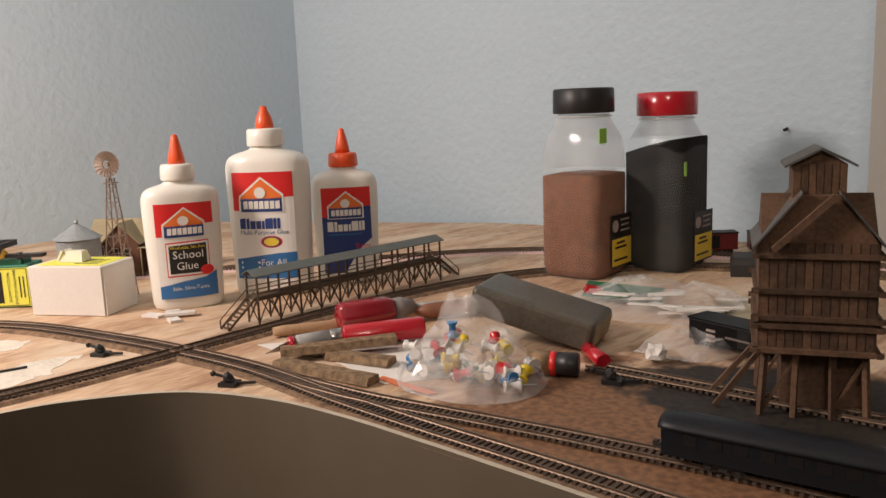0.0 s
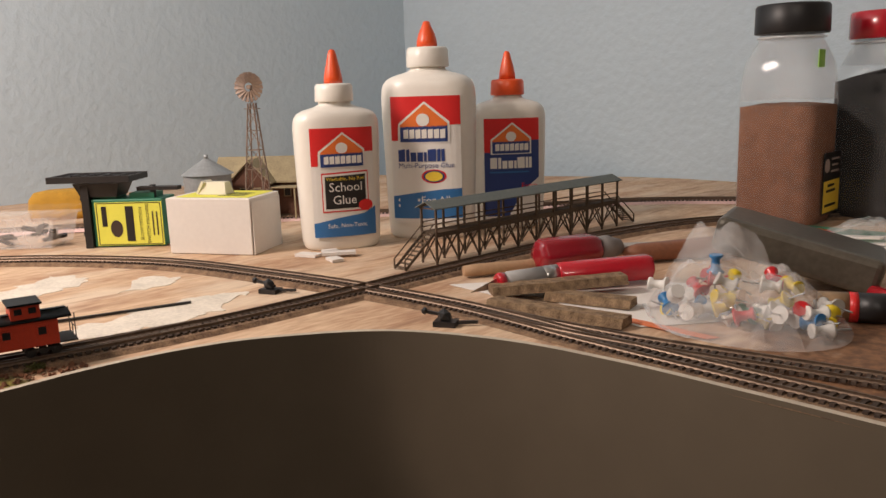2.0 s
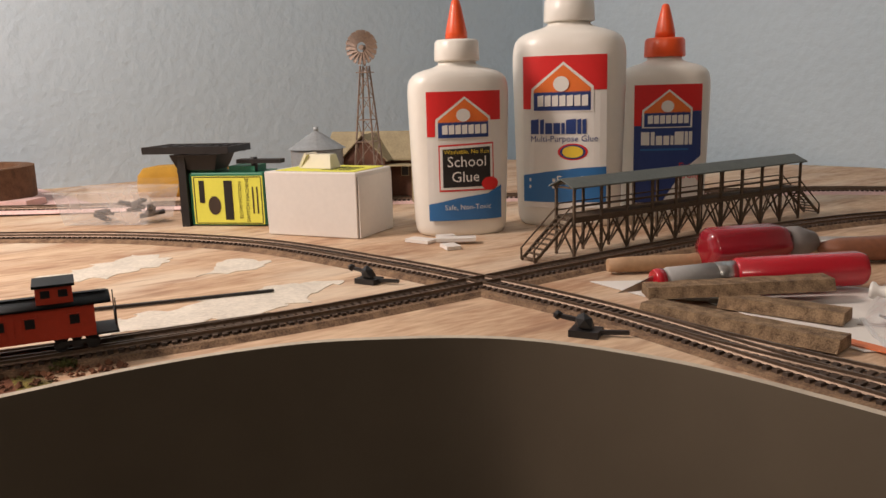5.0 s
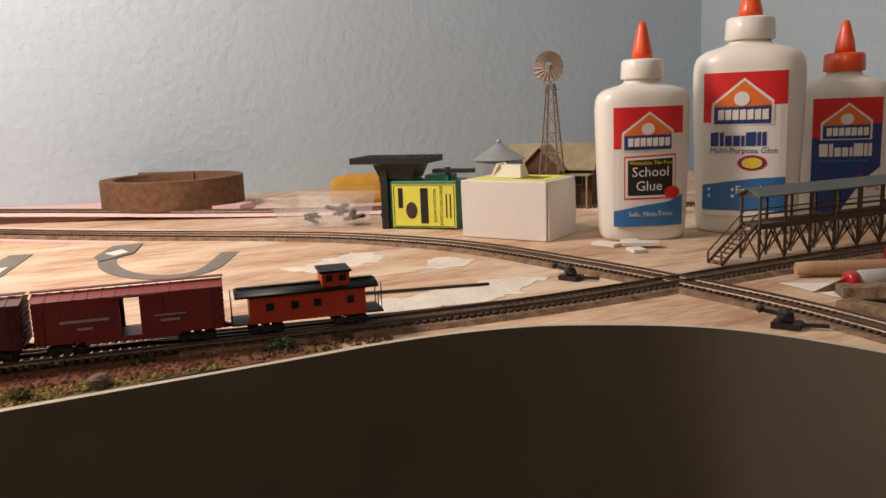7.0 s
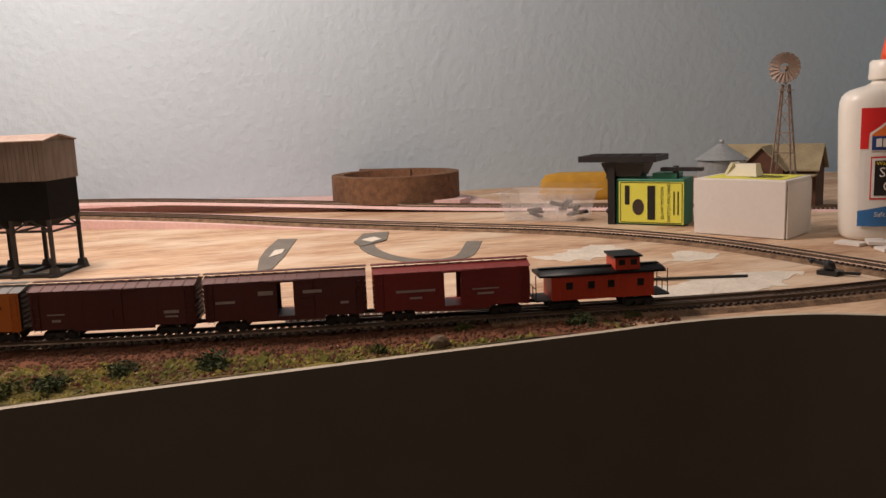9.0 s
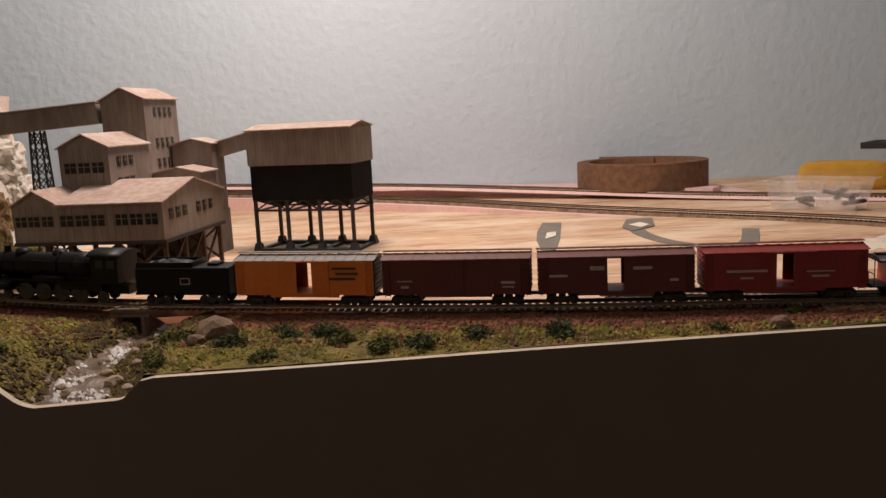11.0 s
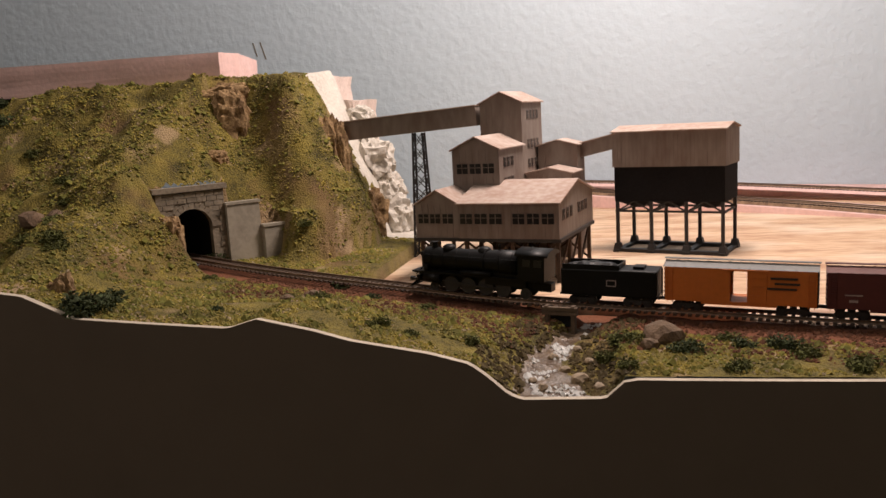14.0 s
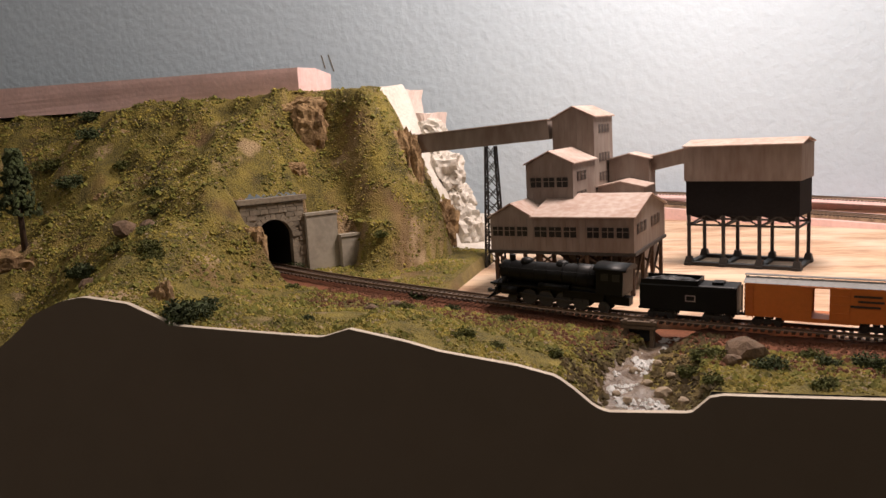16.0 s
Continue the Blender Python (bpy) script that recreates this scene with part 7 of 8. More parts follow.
def screwdriver():
    ob = thing("screwdriver", None, "screwdriver with translucent dark red ribbed handle", "screwdriver")
    a, b, c, d = (-0.4215, 0.341, 0.0104), (-0.4070, 0.3790, 0.0104), (-0.4015, 0.3935, 0.0100), (-0.372, 0.470, 0.0045)
    part("handle", turned(a, b, ((0, 0.004), (0.02, 0.0080), (0.08, 0.0098), (0.85, 0.0098), (0.95, 0.0088), (1.0, 0.0075)), n=48, flat=0.045), material("dark red plastic", (0.28, 0.008, 0.018), 0.2, vary=0.08, bump=0.02, coat=0.5), ob)
    part("ferrule", turned(b, c, ((0, 0.0075), (0.4, 0.008), (1, 0.005))), material("grey rubber", (0.22, 0.20, 0.19), 0.5, vary=0.1), ob)
    part("shaft", turned(c, d, ((0, 0.0026), (1, 0.0024))), METAL, ob, "steel shaft")
    return ob


hobby_knife()
screwdriver()
DOWEL = material("pale dowel wood", (0.48, 0.30, 0.17), 0.7, vary=0.2, scale=50)
thing("wooden_dowel", None, "thin pale wooden dowel under the screwdriver", "dowel", bm=turned((-0.447, 0.307, 0.0042), (-0.372, 0.440, 0.0042), ((0, 0.0030), (0.05, 0.0036), (1, 0.0036))), mat=DOWEL)
thing("file_handle", None, "brown wooden tool handle on the board", "tool", bm=turned((-0.399, 0.392, 0.0065), (-0.352, 0.462, 0.0075), ((0, 0.0030), (0.12, 0.0055), (0.7, 0.0065), (1, 0.005))), mat=material("brown tool wood", (0.26, 0.10, 0.05), 0.45, vary=0.25, scale=50, coat=0.3))
thing("steel_rod", None, "dull grey steel rod beside the tools", "rod", bm=turned((-0.425, 0.42, 0.0025), (-0.36, 0.50, 0.0025), ((0, 0.0018), (1, 0.0018))), mat=METAL)


def cork_strip(corners, z0, z1, label="loose strip of speckled brown cork roadbed"):
    """A strip between two ends: (x, y, z) at each, with a width."""
    (a, b, w) = corners
    a, b = Vector(a), Vector(b)
    d = (b - a).normalized()
    l = Vector((-d.y, d.x, 0)).normalized()
    bm = B()
    n = 24
    rows = []
    for i in range(n + 1):
        p = a.lerp(b, i / n) + d * 0.0006 * noise.noise((i * 3.1, 0, 0))
        k = w / 2 * (1 + 0.06 * noise.noise((i * 0.9, 4, 0)))
        j = 0.0004 * noise.noise((i * 1.7, 9, 0))
        rows.append([bm.verts.new(p + l * s * k * m + Vector((0, 0, z + j))) for s, m, z in ((-1, 1.08, 0), (1, 1.0, 0), (1, 0.9, 0.0042), (-1, 0.72, 0.0042))])
    for p, q in zip(rows, rows[1:]):
        for k in range(4):
            bm.faces.new((p[k], p[(k + 1) % 4], q[(k + 1) % 4], q[k]))
    bm.faces.new(rows[0])
    bm.faces.new(rows[-1])
    return thing("cork_strip", None, label, "cork strip", "loose cork strips", bm=bm, mat=CORK_PALE)


CORK_PALE = material("speckled cork", (0.35, 0.235, 0.135), 0.95, scale=260, vary=0.6, bump=0.9, depth=0.0012, dark=(0.10, 0.06, 0.033))
cork_strip(((-0.392, 0.271, 0.0008), (-0.322, 0.283, 0.0008), 0.011), 0, 0)
cork_strip(((-0.399, 0.278, 0.0042), (-0.359, 0.336, 0.0058), 0.012), 0, 0)
cork_strip(((-0.380, 0.300, 0.0008), (-0.337, 0.311, 0.0012), 0.011), 0, 0)
cork_strip(((-0.405, 0.312, 0.0010), (-0.372, 0.352, 0.0010), 0.008), 0, 0)


def ragged(outline, amount=0.004):
    """The outline of a splash: the given one with an uneven, lobed edge."""
    line = spline([(x, y, 0) for x, y in outline + outline[:1]], 0.0025)[:-1]
    return [(p.x + amount * noise.noise((p.x * 130, p.y * 130, 1)), p.y + amount * noise.noise((p.x * 130, p.y * 130, 8))) for p in line]


def sheet(name, outline, z, mat, label, category, lift=0.0):
    bm = B()
    if category == "paint smear":
        outline = ragged(outline, 0.009)
    if category == "paint smear":
        z -= 0.00025
    slab(bm, outline, z, z + 0.0003)
    return thing(name, None, label, category, bm=bm, mat=mat)


sheet("paper_sheet", [(-0.441, 0.290), (-0.408, 0.288), (-0.388, 0.300), (-0.318, 0.287), (-0.287, 0.330), (-0.345, 0.372), (-0.40, 0.345)], 0.0003, CARD_WHITE, "white printed paper sheet under the tools", "paper")
for i in range(7):
    q = Matrix.Rotation(0.5, 3, "Z")
    thing("printed_line", None, "faint grey line of small print on paper", "print", "printed lines", bm=box(B(), (-0.325 + i * 0.002, 0.318 + i * 0.004, 0.0008), (0.022, 0.0008, 0.0001), q), mat=MARK_PALE)
sheet("orange_strip", [(-0.328, 0.2895), (-0.287, 0.2885), (-0.284, 0.2935), (-0.327, 0.2950)], 0.0008, material("orange plastic strip", (0.75, 0.20, 0.07), 0.5, vary=0.1), "flat orange plastic strip beside the track", "plastic strip")
for k, (x, y, a, w, h) in enumerate(((-0.572, 0.288, 20, 0.016, 0.009), (-0.555, 0.300, 55, 0.022, 0.008), (-0.546, 0.290, -15, 0.012, 0.008), (-0.565, 0.300, 70, 0.010, 0.006))):
    thing("styrene_scrap", pose(x, y, 0.0, 0, 0, a), "small white plastic scrap on the board", "scrap", "white scraps", bm=box(B(), (0, 0, 0.0012 + 0.0016 * (k % 2)), (w, h, 0.0018)), mat=CARD_WHITE)


# the grey block, with paler ends
def sanding_block():
    ob = thing("metal_block", pose(-0.300, 0.4055, 0.0195, 0, 14.0, 17.7), "worn grey metal block with a tan end", "block")
    grey = material("dull grey metal", (0.14, 0.122, 0.095), 0.36, metal=0.35, vary=0.35, scale=40, bump=0.2)
    soften(part("body", box(B(), (0, 0, 0), (0.080, 0.045, 0.0185)), grey, ob), 0.0036, 3)
    part("end_face", box(B(), (0.0402, 0, 0), (0.0006, 0.037, 0.0125)), material("tan end", (0.36, 0.28, 0.17), 0.7, vary=0.25), ob, "tan worn end face")
    return ob


sanding_block()


# push pins in a clear bag
def push_pin(place, mat, label):
    ob = thing("push_pin", place, label, "push pin", "push pins in the bag")
    k = 0.76
    part("head", loft(B(), [oval(2 * r * k, 2 * r * k, z * k, 2, 14) for z, r in ((0, 0.0052), (0.0012, 0.0052), (0.0028, 0.0030), (0.0085, 0.0024), (0.0100, 0.0040), (0.0114, 0.0040))]), mat, ob)
    part("needle", rod(B(), (0, 0, -0.008), (0, 0, 0.0), 0.0004, n=6), METAL, ob)
    return ob


PIN_COLOURS = [("yellow", (0.75, 0.55, 0.02)), ("red", (0.60, 0.015, 0.02)), ("white", (0.78, 0.75, 0.70)), ("blue", (0.03, 0.18, 0.42)), ("green", (0.03, 0.22, 0.10)), ("navy", (0.02, 0.02, 0.10)), ("clear", (0.60, 0.58, 0.55))]
PIN_MATS = {n: material(n + " pin plastic", c, 0.28, vary=0.05, bump=0.0, coat=0.3) for n, c in PIN_COLOURS}
PINS = {n: push_pin(pose(-0.3, 0.33, 0.006, 90, 0, 0), PIN_MATS[n], n + " plastic push pin lying in a clear bag") for n, _ in PIN_COLOURS}
rr = random.Random(21)
ORDER = ["white", "clear", "yellow", "red", "clear", "white", "blue", "blue", "red", "red", "yellow", "yellow", "yellow", "clear", "white", "navy", "clear", "red", "red", "white", "white", "green", "yellow", "clear", "white", "yellow", "clear", "red", "yellow", "white", "clear", "navy", "red", "clear", "yellow", "blue", "white", "clear"]
used = set()
for i, n in enumerate(ORDER):
    t = (i + 0.5) / len(ORDER)
    x = -0.322 + 0.072 * t + rr.uniform(-0.008, 0.008)
    y = 0.309 + 0.014 * t + rr.uniform(-0.006, 0.022)
    z = 0.0055 + rr.choice((0, 0, 0.006, 0.011)) * (0.4 if t > 0.75 else 1)
    m = pose(x, y, z, rr.uniform(60, 120), rr.uniform(-30, 30), rr.uniform(0, 360))
    if n not in used:
        PINS[n].matrix_world = m
        used.add(n)
    else:
        copy_thing(PINS[n], m)
copy_thing(PINS["blue"], pose(-0.306, 0.330, 0.0190, 0, 0, 0))


def crumpled(name, outline, height, label, mat, seed, n=26, category="plastic bag"):
    """A limp film bag: an uneven dome over an outline in plan, open below."""
    rr = random.Random(seed)
    cx, cy = sum(p[0] for p in outline) / len(outline), sum(p[1] for p in outline) / len(outline)
    line = [(p.x, p.y) for p in spline([(x, y, 0) for x, y in outline + outline[:1]], 0.006)][:-1]
    bm = B()
    rings = []
    for k in range(9):
        t = k / 8
        ring = []
        for i, (x, y) in enumerate(line):
            px, py = x + (cx - x) * t * 0.96, y + (cy - y) * t * 0.96
            h = height(px, py, t) if callable(height) else height * math.sin(min(1, t * 1.6) * 1.5708)
            h *= 1 + 0.5 * noise.noise((px * 60, py * 60, seed)) * (t > 0)
            h += 0.0035 * noise.noise((px * 160, py * 160, seed + 3)) * (t > 0.1)
            ring.append(bm.verts.new((px, py, max(0.0004, h) + 0.0003)))
        rings.append(ring)
    m = len(line)
    for a, b in zip(rings, rings[1:]):
        for i in range(m):
            f = bm.faces.new((a[i], a[(i + 1) % m], b[(i + 1) % m], b[i]))
            f.smooth = False
    bm.faces.new(rings[-1])
    ob = thing(name, None, label, category, "clear plastic bags")
    part("film", bm, mat, ob)
    seam = [Vector((x, y, 0.0012 + 0.0012 * noise.noise((x * 90, y * 90, 0)))) for x, y in line[:m // 5]]
    part("seam", ribbon(seam, [(-0.0010, 0), (0.0010, 0.0002), (0.0010, 0.0005), (-0.0010, 0.0004)]), mat, ob, "sealed zip edge of the bag")
    return ob


crumpled("pin_bag", [(-0.336, 0.318), (-0.305, 0.288), (-0.262, 0.290), (-0.242, 0.318), (-0.262, 0.358), (-0.318, 0.388), (-0.352, 0.368)], lambda x, y, t: (0.019 + 0.017 * smooth((y - 0.325) / 0.03) * smooth((-0.272 - x) / 0.04)) * min(1, t * 2.2), "crumpled clear plastic bag of coloured push pins", FILM, 2)
crumpled("parts_bag", [(-0.352, 0.505), (-0.290, 0.470), (-0.225, 0.50), (-0.205, 0.545), (-0.27, 0.575), (-0.345, 0.56)], 0.014, "clear bag of white plastic parts and a green board", FILM, 5)
crumpled("parts_bag", [(-0.240, 0.415), (-0.20, 0.418), (-0.19, 0.452), (-0.235, 0.460)], 0.011, "small crumpled clear bag of red bits", FILM, 7)
thing("circuit_board", pose(-0.315, 0.530, 0.0052, 6, 4, 25), "green plastic card in a clear bag", "card", bm=box(B(), (0, 0, 0), (0.058, 0.034, 0.0012)), mat=material("green card", (0.02, 0.17, 0.09), 0.4, vary=0.15))
thing("red_connector", pose(-0.330, 0.512, 0.009, 0, 10, 40), "bright red plastic connector in a clear bag", "connector", bm=box(B(), (0, 0, 0), (0.014, 0.010, 0.005), taper=0.8), mat=RED_PLASTIC)
rr = random.Random(9)
for i in range(9):
    thing("white_sprue", pose(-0.275 + rr.uniform(-0.03, 0.05), 0.512 + rr.uniform(-0.018, 0.03), 0.003 + 0.0012 * i, rr.uniform(-6, 6), rr.uniform(-6, 6), 20 + rr.uniform(-35, 35)), "white plastic strip in a clear bag", "plastic strip", "white plastic strips", bm=box(B(), (0, 0, 0), (rr.uniform(0.02, 0.045), rr.uniform(0.003, 0.009), 0.001)), mat=CARD_WHITE)
thing("red_tube", None, "short red plastic tube on the board", "tube", bm=turned((-0.2585, 0.3945, 0.0042), (-0.238, 0.3795, 0.0042), ((0, 0.0042), (1, 0.0042))), mat=RED_PLASTIC)
thing("cotton_ball", pose(-0.222, 0.409, 0.005), "small white wad of tissue on the board", "tissue", bm=lump(B(), (0, 0, 0), 0.0062, 0.8, 0.5, 2, 3), mat=CARD_WHITE)


def battery():
    ob = thing("battery", None, "small battery with black and copper wrapper", "battery")
    a, b = Vector((-0.2665, 0.3475, 0.0068)), Vector((-0.2415, 0.3600, 0.0068))
    part("copper_end", turned(a, a.lerp(b, 0.45), ((0, 0.0064), (1, 0.0066))), material("copper wrapper", (0.46, 0.30, 0.17), 0.35, metal=0.5, vary=0.1), ob)
    part("red_band", turned(a.lerp(b, 0.45), a.lerp(b, 0.58), ((0, 0.00665), (1, 0.00665))), LABEL_RED, ob)
    part("black_end", turned(a.lerp(b, 0.58), b, ((0, 0.0066), (0.95, 0.0066), (1, 0.0058))), BLACK_PLASTIC, ob)
    part("terminal", turned(a - (b - a) * 0.05, a, ((0, 0.0022), (1, 0.0024))), METAL, ob)
    part("text_bar", box(B(), (-0.2475, 0.3535, 0.0085), (0.006, 0.0004, 0.003), Matrix.Rotation(0.46, 3, "Z")), LABEL_WHITE, ob)
    return ob


battery()


def ground_throw(x, y, turn):
    ob = thing("ground_throw", pose(x, y, 0, 0, 0, turn) @ Matrix.Scale(0.8, 4), "small black switch stand beside the track", "switch stand", "switch stands")
    part("base", box(B(), (0, 0, 0.0016), (0.013, 0.010, 0.003)), BLACK_PLASTIC, ob)
    part("housing", lump(B(), (-0.001, 0, 0.0062), 0.0048, 0.9, 0.5, 1, 4), BLACK_PLASTIC, ob)
    part("lever", beam(B(), (0.001, 0, 0.006), (-0.0125, 0.002, 0.0072), 0.0018), BLACK_PLASTIC, ob)
    part("lever_knob", lump(B(), (-0.0132, 0.002, 0.0074), 0.0023, 1, 0.2, 1, 2), BLACK_PLASTIC, ob)
    part("throw_bar", beam(B(), (0.004, 0, 0.002), (0.018, 0.003, 0.0022), 0.0018), BLACK_PLASTIC, ob)
    return ob


ground_throw(-0.505, 0.2165, 25)
ground_throw(-0.3865, 0.2345, 30)
ground_throw(-0.222, 0.362, 20)


# ---- coal tower, coaches and cars at the far end ----
TOWER_WOOD = material("weathered brown tower boards", (0.135, 0.072, 0.040), 0.85, scale=60, vary=0.5, bump=0.4, random_tint=0.35)


def coal_tower():
    ob = thing("coaling_tower", pose(-0.1325, 0.3925, 0, 0, 0, 24) @ Matrix.Scale(0.95, 4), "dark brown wooden model coaling tower on stilts", "coaling tower")
    w, d = 0.050, 0.046
    z0, z1 = 0.032, 0.086
    part("bin_wall", box(B(), (0, 0, (z0 + z1) / 2), (w, d, z1 - z0)), TOWER_WOOD, ob)
    for k in range(13):
        for y, s in ((-d / 2 - 0.0004, 0), (d / 2 + 0.0004, 0)):
            part("board", box(B(), (-w / 2 + (k + 0.5) * w / 13, y, (z0 + z1) / 2), (w / 13 - 0.0005, 0.0009, z1 - z0)), TOWER_WOOD, ob)
        for x in (-w / 2 - 0.0004, w / 2 + 0.0004):
            part("board", box(B(), (x, -d / 2 + (k + 0.5) * d / 13, (z0 + z1) / 2), (0.0009, d / 13 - 0.0005, z1 - z0)), TOWER_WOOD, ob)
    for z in (0.034, 0.046, 0.050, 0.063, 0.080):
        for y in (-d / 2 - 0.0018, d / 2 + 0.0018):
            part("waling", box(B(), (0, y, z), (w + 0.008, 0.0022, 0.0024)), TOWER_WOOD, ob)
        for x in (-w / 2 - 0.0018, w / 2 + 0.0018):
            part("waling", box(B(), (x, 0, z), (0.0022, d + 0.008, 0.0024)), TOWER_WOOD, ob)
    roofm = material("grey tar paper", (0.10, 0.095, 0.09), 0.8, vary=0.3, scale=60)
    part("roof_frame", loft(B(), [[(x, -d / 2, z1), (x, d / 2, z1), (x, 0, 0.107)] for x in (-w / 2, w / 2)], smooth=False), TOWER_WOOD, ob)
    # gable faces the front: ridge runs along y
    part("gable_body", loft(B(), [[(-w / 2, y, z1), (w / 2, y, z1), (0.010, y, 0.108), (-0.010, y, 0.108)] for y in (-d / 2, d / 2)], smooth=False), TOWER_WOOD, ob)
    for s in (-1, 1):
        part("roof_slope", loft(B(), [[(s * w * 0.58, y, z1 - 0.0035), (s * 0.008, y, 0.1085), (s * 0.008, y, 0.1100), (s * w * 0.58, y, z1 - 0.0020)] for y in (-d / 2 - 0.003, d / 2 + 0.003)], smooth=False), roofm, ob, "grey tar paper roof")
    cup = part("cupola", box(B(), (0, 0, 0.112), (0.023, 0.030, 0.020)), TOWER_WOOD, ob)
    for k in range(7):
        part("cupola_board", box(B(), (-0.0115 + (k + 0.5) * 0.023 / 7, -0.0153, 0.112), (0.0028, 0.0008, 0.020)), TOWER_WOOD, cup)
    for s in (-1, 1):
        part("cupola_roof", loft(B(), [[(s * 0.0155, y, 0.1205), (0, y, 0.1285), (0, y, 0.1297), (s * 0.0155, y, 0.1217)] for y in (-0.018, 0.018)], smooth=False), roofm, cup)
    part("cupola_gable", loft(B(), [[(-0.0115, y, 0.122), (0.0115, y, 0.122), (0, y, 0.1285)] for y in (-0.015, 0.015)], smooth=False), TOWER_WOOD, cup)
    part("coal_chute", beam(B(), (-0.020, -d / 2 - 0.004, 0.083), (0.006, -d / 2 - 0.004, 0.1085), 0.004, 0.003), TOWER_WOOD, ob)
    for x in (-0.022, -0.008, 0.008, 0.022):
        for y in (-0.020, -0.0, 0.020):
            part("stilt", beam(B(), (x * 1.08, y * 1.08, 0), (x, y, z0), 0.0026), TOWER_WOOD, ob)
    for y in (-0.020, 0.020):
        for a, b in ((-0.022, -0.008), (0.008, 0.022)):
            part("stilt_brace", beam(B(), (a, y, 0.003), (b, y, z0 - 0.002), 0.0015), TOWER_WOOD, ob)
    part("apron", beam(B(), (-0.024, -0.012, 0.030), (-0.045, -0.016, 0.001), 0.0024), TOWER_WOOD, ob)
    part("apron", beam(B(), (-0.024, 0.008, 0.030), (-0.047, 0.006, 0.001), 0.0024), TOWER_WOOD, ob)
    part("lower_board", box(B(), (0.004, 0.004, 0.014), (0.036, 0.030, 0.028)), TOWER_WOOD, ob)
    return ob


coal_tower()


def coach(x, y, turn, length):
    ob = thing("passenger_coach", pose(x, y, 0.0022, 0, 0, turn), "dark blue black model passenger coach", "model coach", "passenger coaches")
    dark = material("coach black", (0.009, 0.010, 0.014), 0.45, shine=0.3, vary=0.2, scale=70)
    W, Z0, Z1 = 0.0175, 0.0046, 0.0150
    part("body", box(B(), (length / 2, 0, (Z0 + Z1) / 2), (length, W, Z1 - Z0)), dark, ob)
    part("roof", loft(B(), [[(px, W * 0.53 * k * math.cos(a), Z1 + 0.0052 * k * math.sin(a)) for a in [math.pi * i / 12 for i in range(13)]] for px, k in ((-0.002, 0.80), (0.001, 0.95), (0.006, 1.0), (length - 0.006, 1.0), (length + 0.001, 0.95))]), dark, ob)
    n = 14
    for i in range(n):
        for s in (-1, 1):
            part("window", box(B(), (0.012 + i * (length - 0.024) / (n - 1), s * W * 0.503, Z0 + 0.0078), (0.0052, 0.0003, 0.0042)), WINDOW_DARK, ob)
    part("end_door", box(B(), (-0.0003, 0, Z0 + 0.006), (0.0006, 0.006, 0.011)), material("dull red", (0.22, 0.03, 0.025), 0.6, vary=0.2), ob, "dull red end diaphragm")
    for k in (0.16, 0.84):
        truck(ob, length * k)
    coupler(ob, 0, -1)
    return ob


coach(-0.153, 0.2925, 7.5, 0.150)
coach(0.003, 0.3140, 6.0, 0.150)


def far_car(x, y, z, turn, size, mat, name, label, marks=False):
    ob = thing(name, pose(x, y, z, 0, 0, turn), label, "model car", "stored model cars")
    L, W, H = size
    soften(part("body", box(B(), (0, 0, H / 2 + 0.004), (L, W, H)), mat, ob), 0.0006)
    part("roof", box(B(), (0, 0, H + 0.0045), (L + 0.001, W + 0.001, 0.001)), LOCO_BLACK, ob)
    for s in (-1, 1):
        part("door_opening", box(B(), (0.012, s * (W / 2 + 0.0002), H / 2 + 0.004), (0.008, 0.0003, H * 0.8)), WINDOW_DARK, ob)
    for k in (-0.32, 0.32):
        truck(ob, L * k)
    if marks:
        for k in range(3):
            part("text_bar", box(B(), (-0.010, -W / 2 - 0.0003, 0.006 + k * 0.003), (0.006, 0.0003, 0.0014)), MARK_PALE, ob)
            part("text_bar", box(B(), (0.008, -W / 2 - 0.0003, 0.010), (0.016, 0.0003, 0.0012)), MARK_PALE, ob)
    return ob


far_car(-0.352, 0.7325, 0.0, 40, (0.066, 0.0165, 0.0155), CAR_RED, "stored_boxcar", "brick red model boxcar on the back track")
far_car(-0.288, 0.775, 0.0, 33, (0.066, 0.0165, 0.0155), CAR_MAROON, "stored_boxcar", "dark maroon model boxcar on the back track")
far_car(-0.195, 0.452, 0.0, -12, (0.052, 0.018, 0.013), LOCO_BLACK, "black_gondola", "black model freight car lying beside the tower", True)
thing("power_pack", pose(-0.270, 0.668, 0, 0, 0, 25) @ Matrix.Scale(0.72, 4), "grey and black control box by the jars", "control box", bm=loft(B(), [[(-0.03 * k, -0.022 * k, z), (0.03 * k, -0.022 * k, z), (0.03 * k, 0.022 * k, z), (-0.03 * k, 0.022 * k, z)] for z, k in ((0, 1), (0.014, 1), (0.018, 0.93), (0.022, 0.9))], smooth=False), mat=STEEL_DARK)
CREAM = material("cream paper", (0.66, 0.58, 0.42), 0.8, vary=0.08)
bm = B()
rows = [[bm.verts.new((-0.252 + 0.075 * i / 16 + 0.02 * j / 12, 0.556 - 0.095 * j / 12 + 0.02 * i / 16, 0.003 + 0.042 * (i / 16) ** 1.6 * (1 - 0.75 * j / 12) + 0.002 * noise.noise((i * 0.4, j * 0.5, 2)))) for j in range(13)] for i in range(17)]
for a, b in zip(rows, rows[1:]):
    for j in range(12):
        bm.faces.new((a[j], b[j], b[j + 1], a[j + 1])).smooth = True
bmesh.ops.solidify(bm, geom=bm.faces[:], thickness=0.0004)
thing("paper_sheet", None, "curled sheet of cream printed paper", "paper", bm=bm, mat=CREAM)

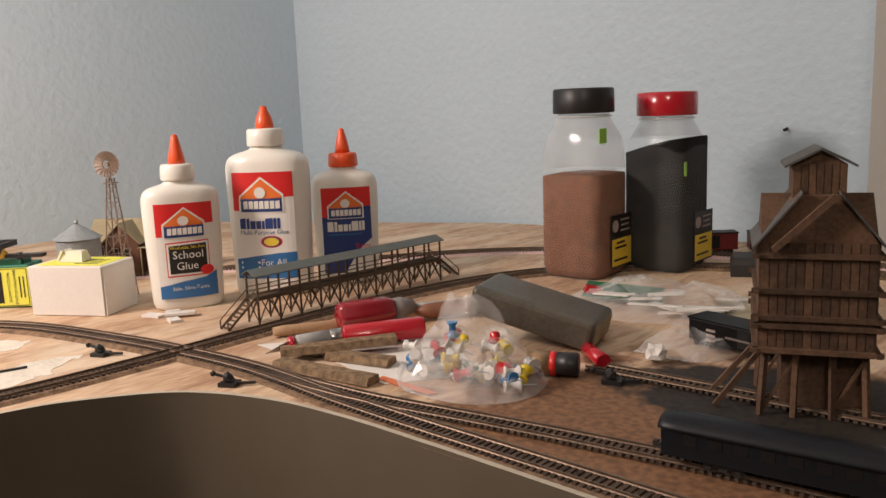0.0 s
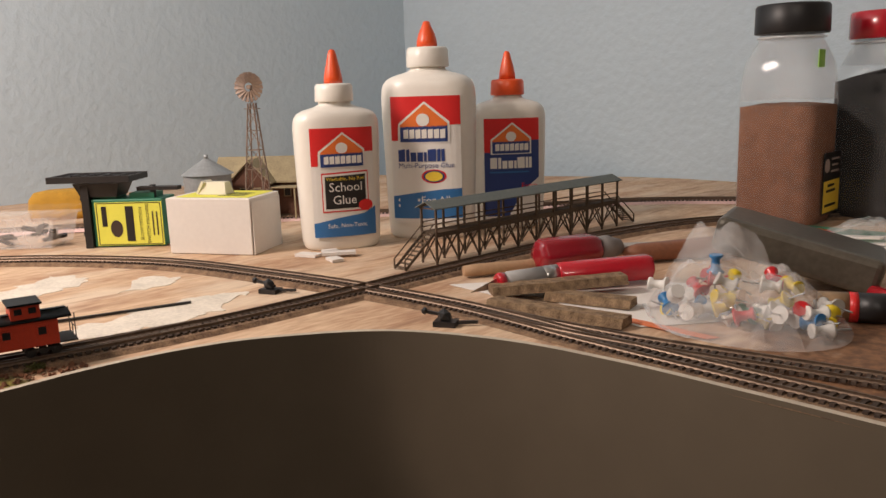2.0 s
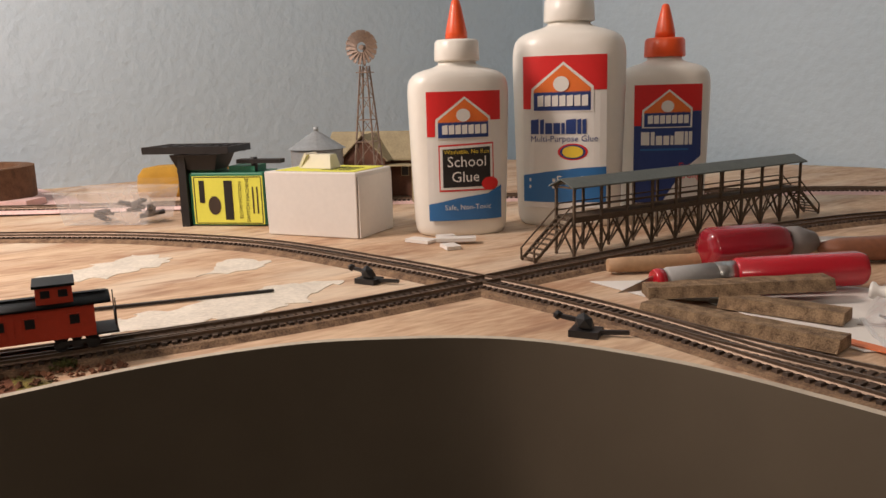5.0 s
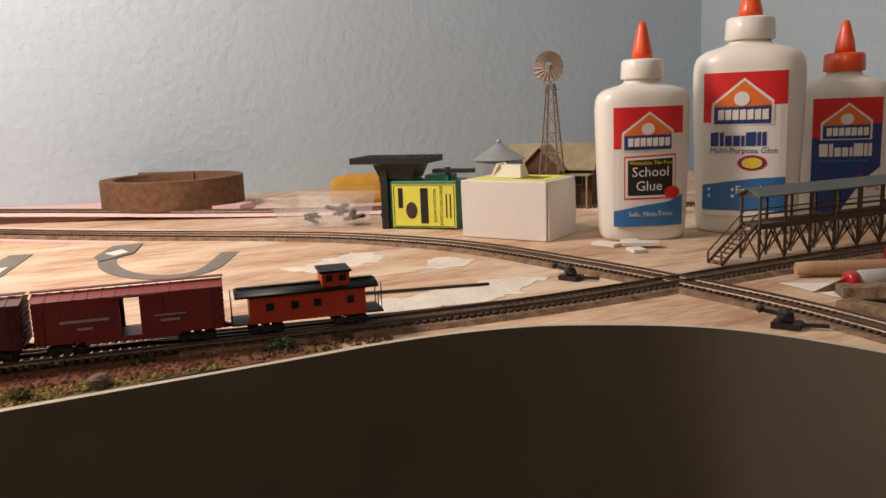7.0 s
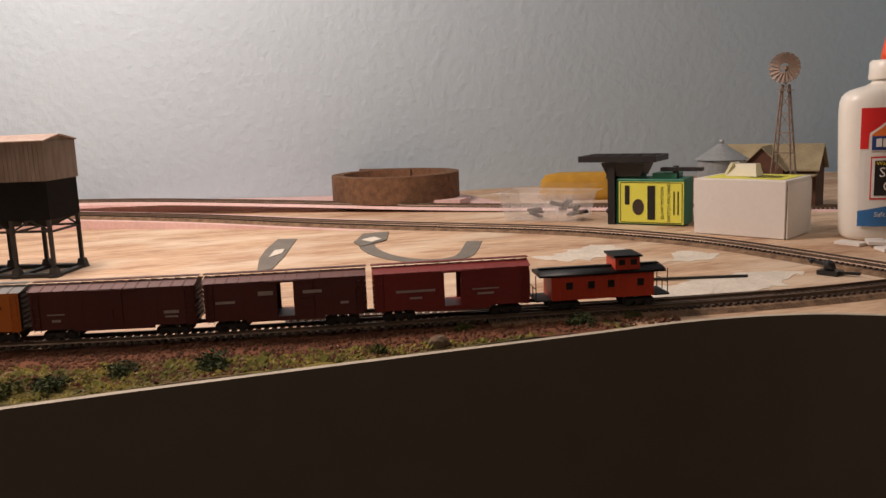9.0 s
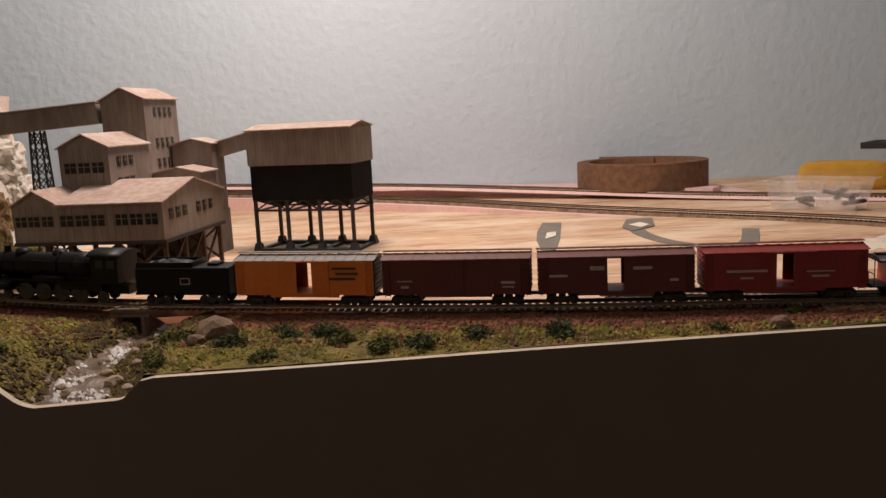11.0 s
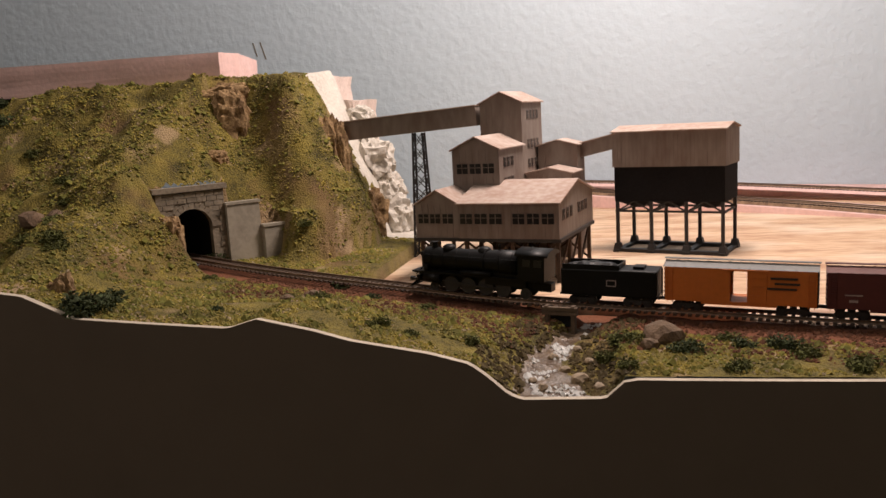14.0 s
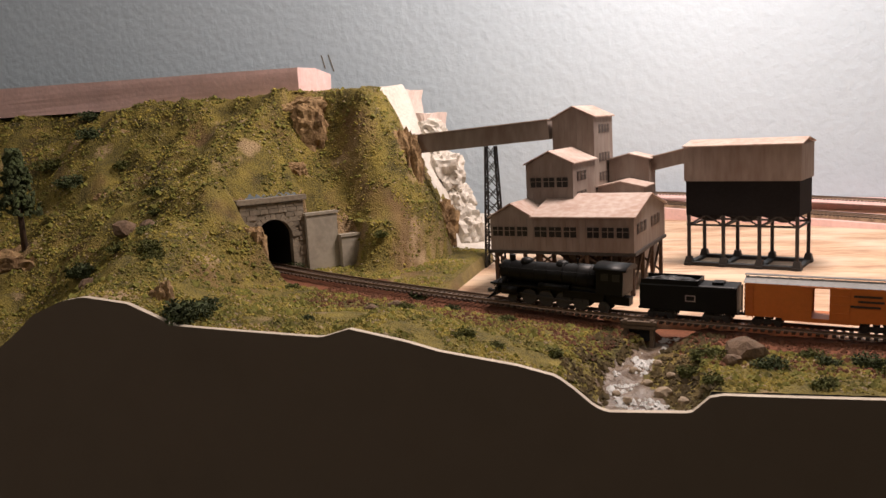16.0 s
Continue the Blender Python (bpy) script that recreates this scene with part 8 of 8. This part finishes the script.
# ---- painted marks, strips and scratches ----
GREY_PAINT = material("grey paint mark", (0.20, 0.18, 0.15), 0.8, vary=0.25, scale=60, bump=0)
PALE_PAINT = material("pale paint smear", (0.80, 0.73, 0.62), 0.75, vary=0.25, scale=60, bump=0.1)
sheet("painted_mark", [(-0.652, -0.066), (-0.660, -0.056), (-0.700, -0.046), (-0.778, -0.030), (-0.783, -0.044), (-0.735, -0.056), (-0.700, -0.062)], 0.0002, GREY_PAINT, "grey painted arrow mark on the plywood", "painted mark")
sheet("painted_mark", [(-0.700, -0.056), (-0.712, -0.0465), (-0.730, -0.043), (-0.728, -0.050)], 0.0007, PALE_PAINT, "pale letter shape within the grey mark", "painted mark")
ARC = spline([(-0.770, 0.030, 0.0004), (-0.720, 0.013, 0.0004), (-0.672, 0.016, 0.0004), (-0.642, 0.034, 0.0004), (-0.645, 0.060, 0.0004), (-0.700, 0.086, 0.0004)], 0.006)
thing("painted_mark", None, "grey painted curved mark on the plywood", "painted mark", bm=ribbon(ARC, [(-0.0055, -0.0003), (0.0055, -0.0003), (0.0055, 0.0), (-0.0055, 0.0)]), mat=GREY_PAINT)
sheet("painted_mark", [(-0.775, 0.020), (-0.775, 0.040), (-0.735, 0.030), (-0.715, 0.008), (-0.735, 0.006)], 0.0006, GREY_PAINT, "broad grey end of the curved painted mark", "painted mark")
sheet("painted_mark", [(-0.742, 0.013), (-0.752, 0.024), (-0.738, 0.027), (-0.728, 0.018)], 0.0011, PALE_PAINT, "pale smudge within the grey curved mark", "painted mark")
sheet("paint_smear", [(-0.523, 0.075), (-0.498, 0.10), (-0.488, 0.160), (-0.500, 0.186), (-0.520, 0.205), (-0.528, 0.17), (-0.518, 0.12)], 0.0002, PALE_PAINT, "streak of whitish paint beside the track", "paint smear")
sheet("paint_smear", [(-0.62, 0.10), (-0.60, 0.12), (-0.615, 0.16), (-0.645, 0.15)], 0.0002, PALE_PAINT, "pale paint blot on the plywood", "paint smear")
sheet("paint_smear", [(-0.575, 0.165), (-0.565, 0.185), (-0.585, 0.20), (-0.60, 0.185)], 0.0002, PALE_PAINT, "pale paint blot on the plywood", "paint smear")
thing("thin_rod", None, "thin dark plastic rod lying on the plywood", "rod", bm=beam(B(), (-0.537, 0.104, 0.0010), (-0.517, 0.176, 0.0010), 0.0016, 0.0012), mat=BLACK_PLASTIC)
for a, b in (((-0.672, 0.196), (-0.668, 0.180)), ((-0.663, 0.196), (-0.657, 0.176))):
    thing("wall_scratch", None, "short dark scratch in the wall paint", "scratch", "wall scratches", bm=beam(B(), (WEST + 0.0004, a[0], a[1]), (WEST + 0.0004, b[0], b[1]), 0.0008, 0.0012), mat=GREY_PAINT)
thing("wall_hook", None, "tiny dark nail in the wall", "nail", bm=rod(B(), (-0.303, NORTH, 0.114), (-0.303, NORTH - 0.006, 0.113), 0.0016, n=8), mat=STEEL_DARK)

# ---- ties, nearest stretches piece by piece ----
TIE_MESH = mesh_of("tie", box(B(), (0, 0, 0.0003), (0.0017, 0.0155, 0.0010)), TIE)
for ob, path in TRACKS:
    arc = arc_table(path)
    pitch, s, k = 0.0034, 0.002, 0
    bm, count = B(), 0
    while s < arc[-1] - 0.002:
        while arc[k + 1] < s:
            k += 1
        p = path[k].lerp(path[k + 1], (s - arc[k]) / (arc[k + 1] - arc[k]))
        d = (path[k + 1] - path[k]).normalized()
        q = d.to_track_quat("X", "Z").to_matrix()
        if -0.42 < p.y < 0.55 and -0.62 < p.x < -0.05 and count < 290:
            t = new("tie", TIE_MESH)
            t.parent = ob
            m = q.to_4x4()
            m.translation = p
            t.matrix_basis = m
            count += 1
        else:
            box(bm, p + Vector((0, 0, 0.0003)), (0.0017, 0.0155, 0.0010), q)
        s += pitch
    if len(bm.verts):
        tagged(part("distant_tie", bm, TIE, ob), kind="stuff")
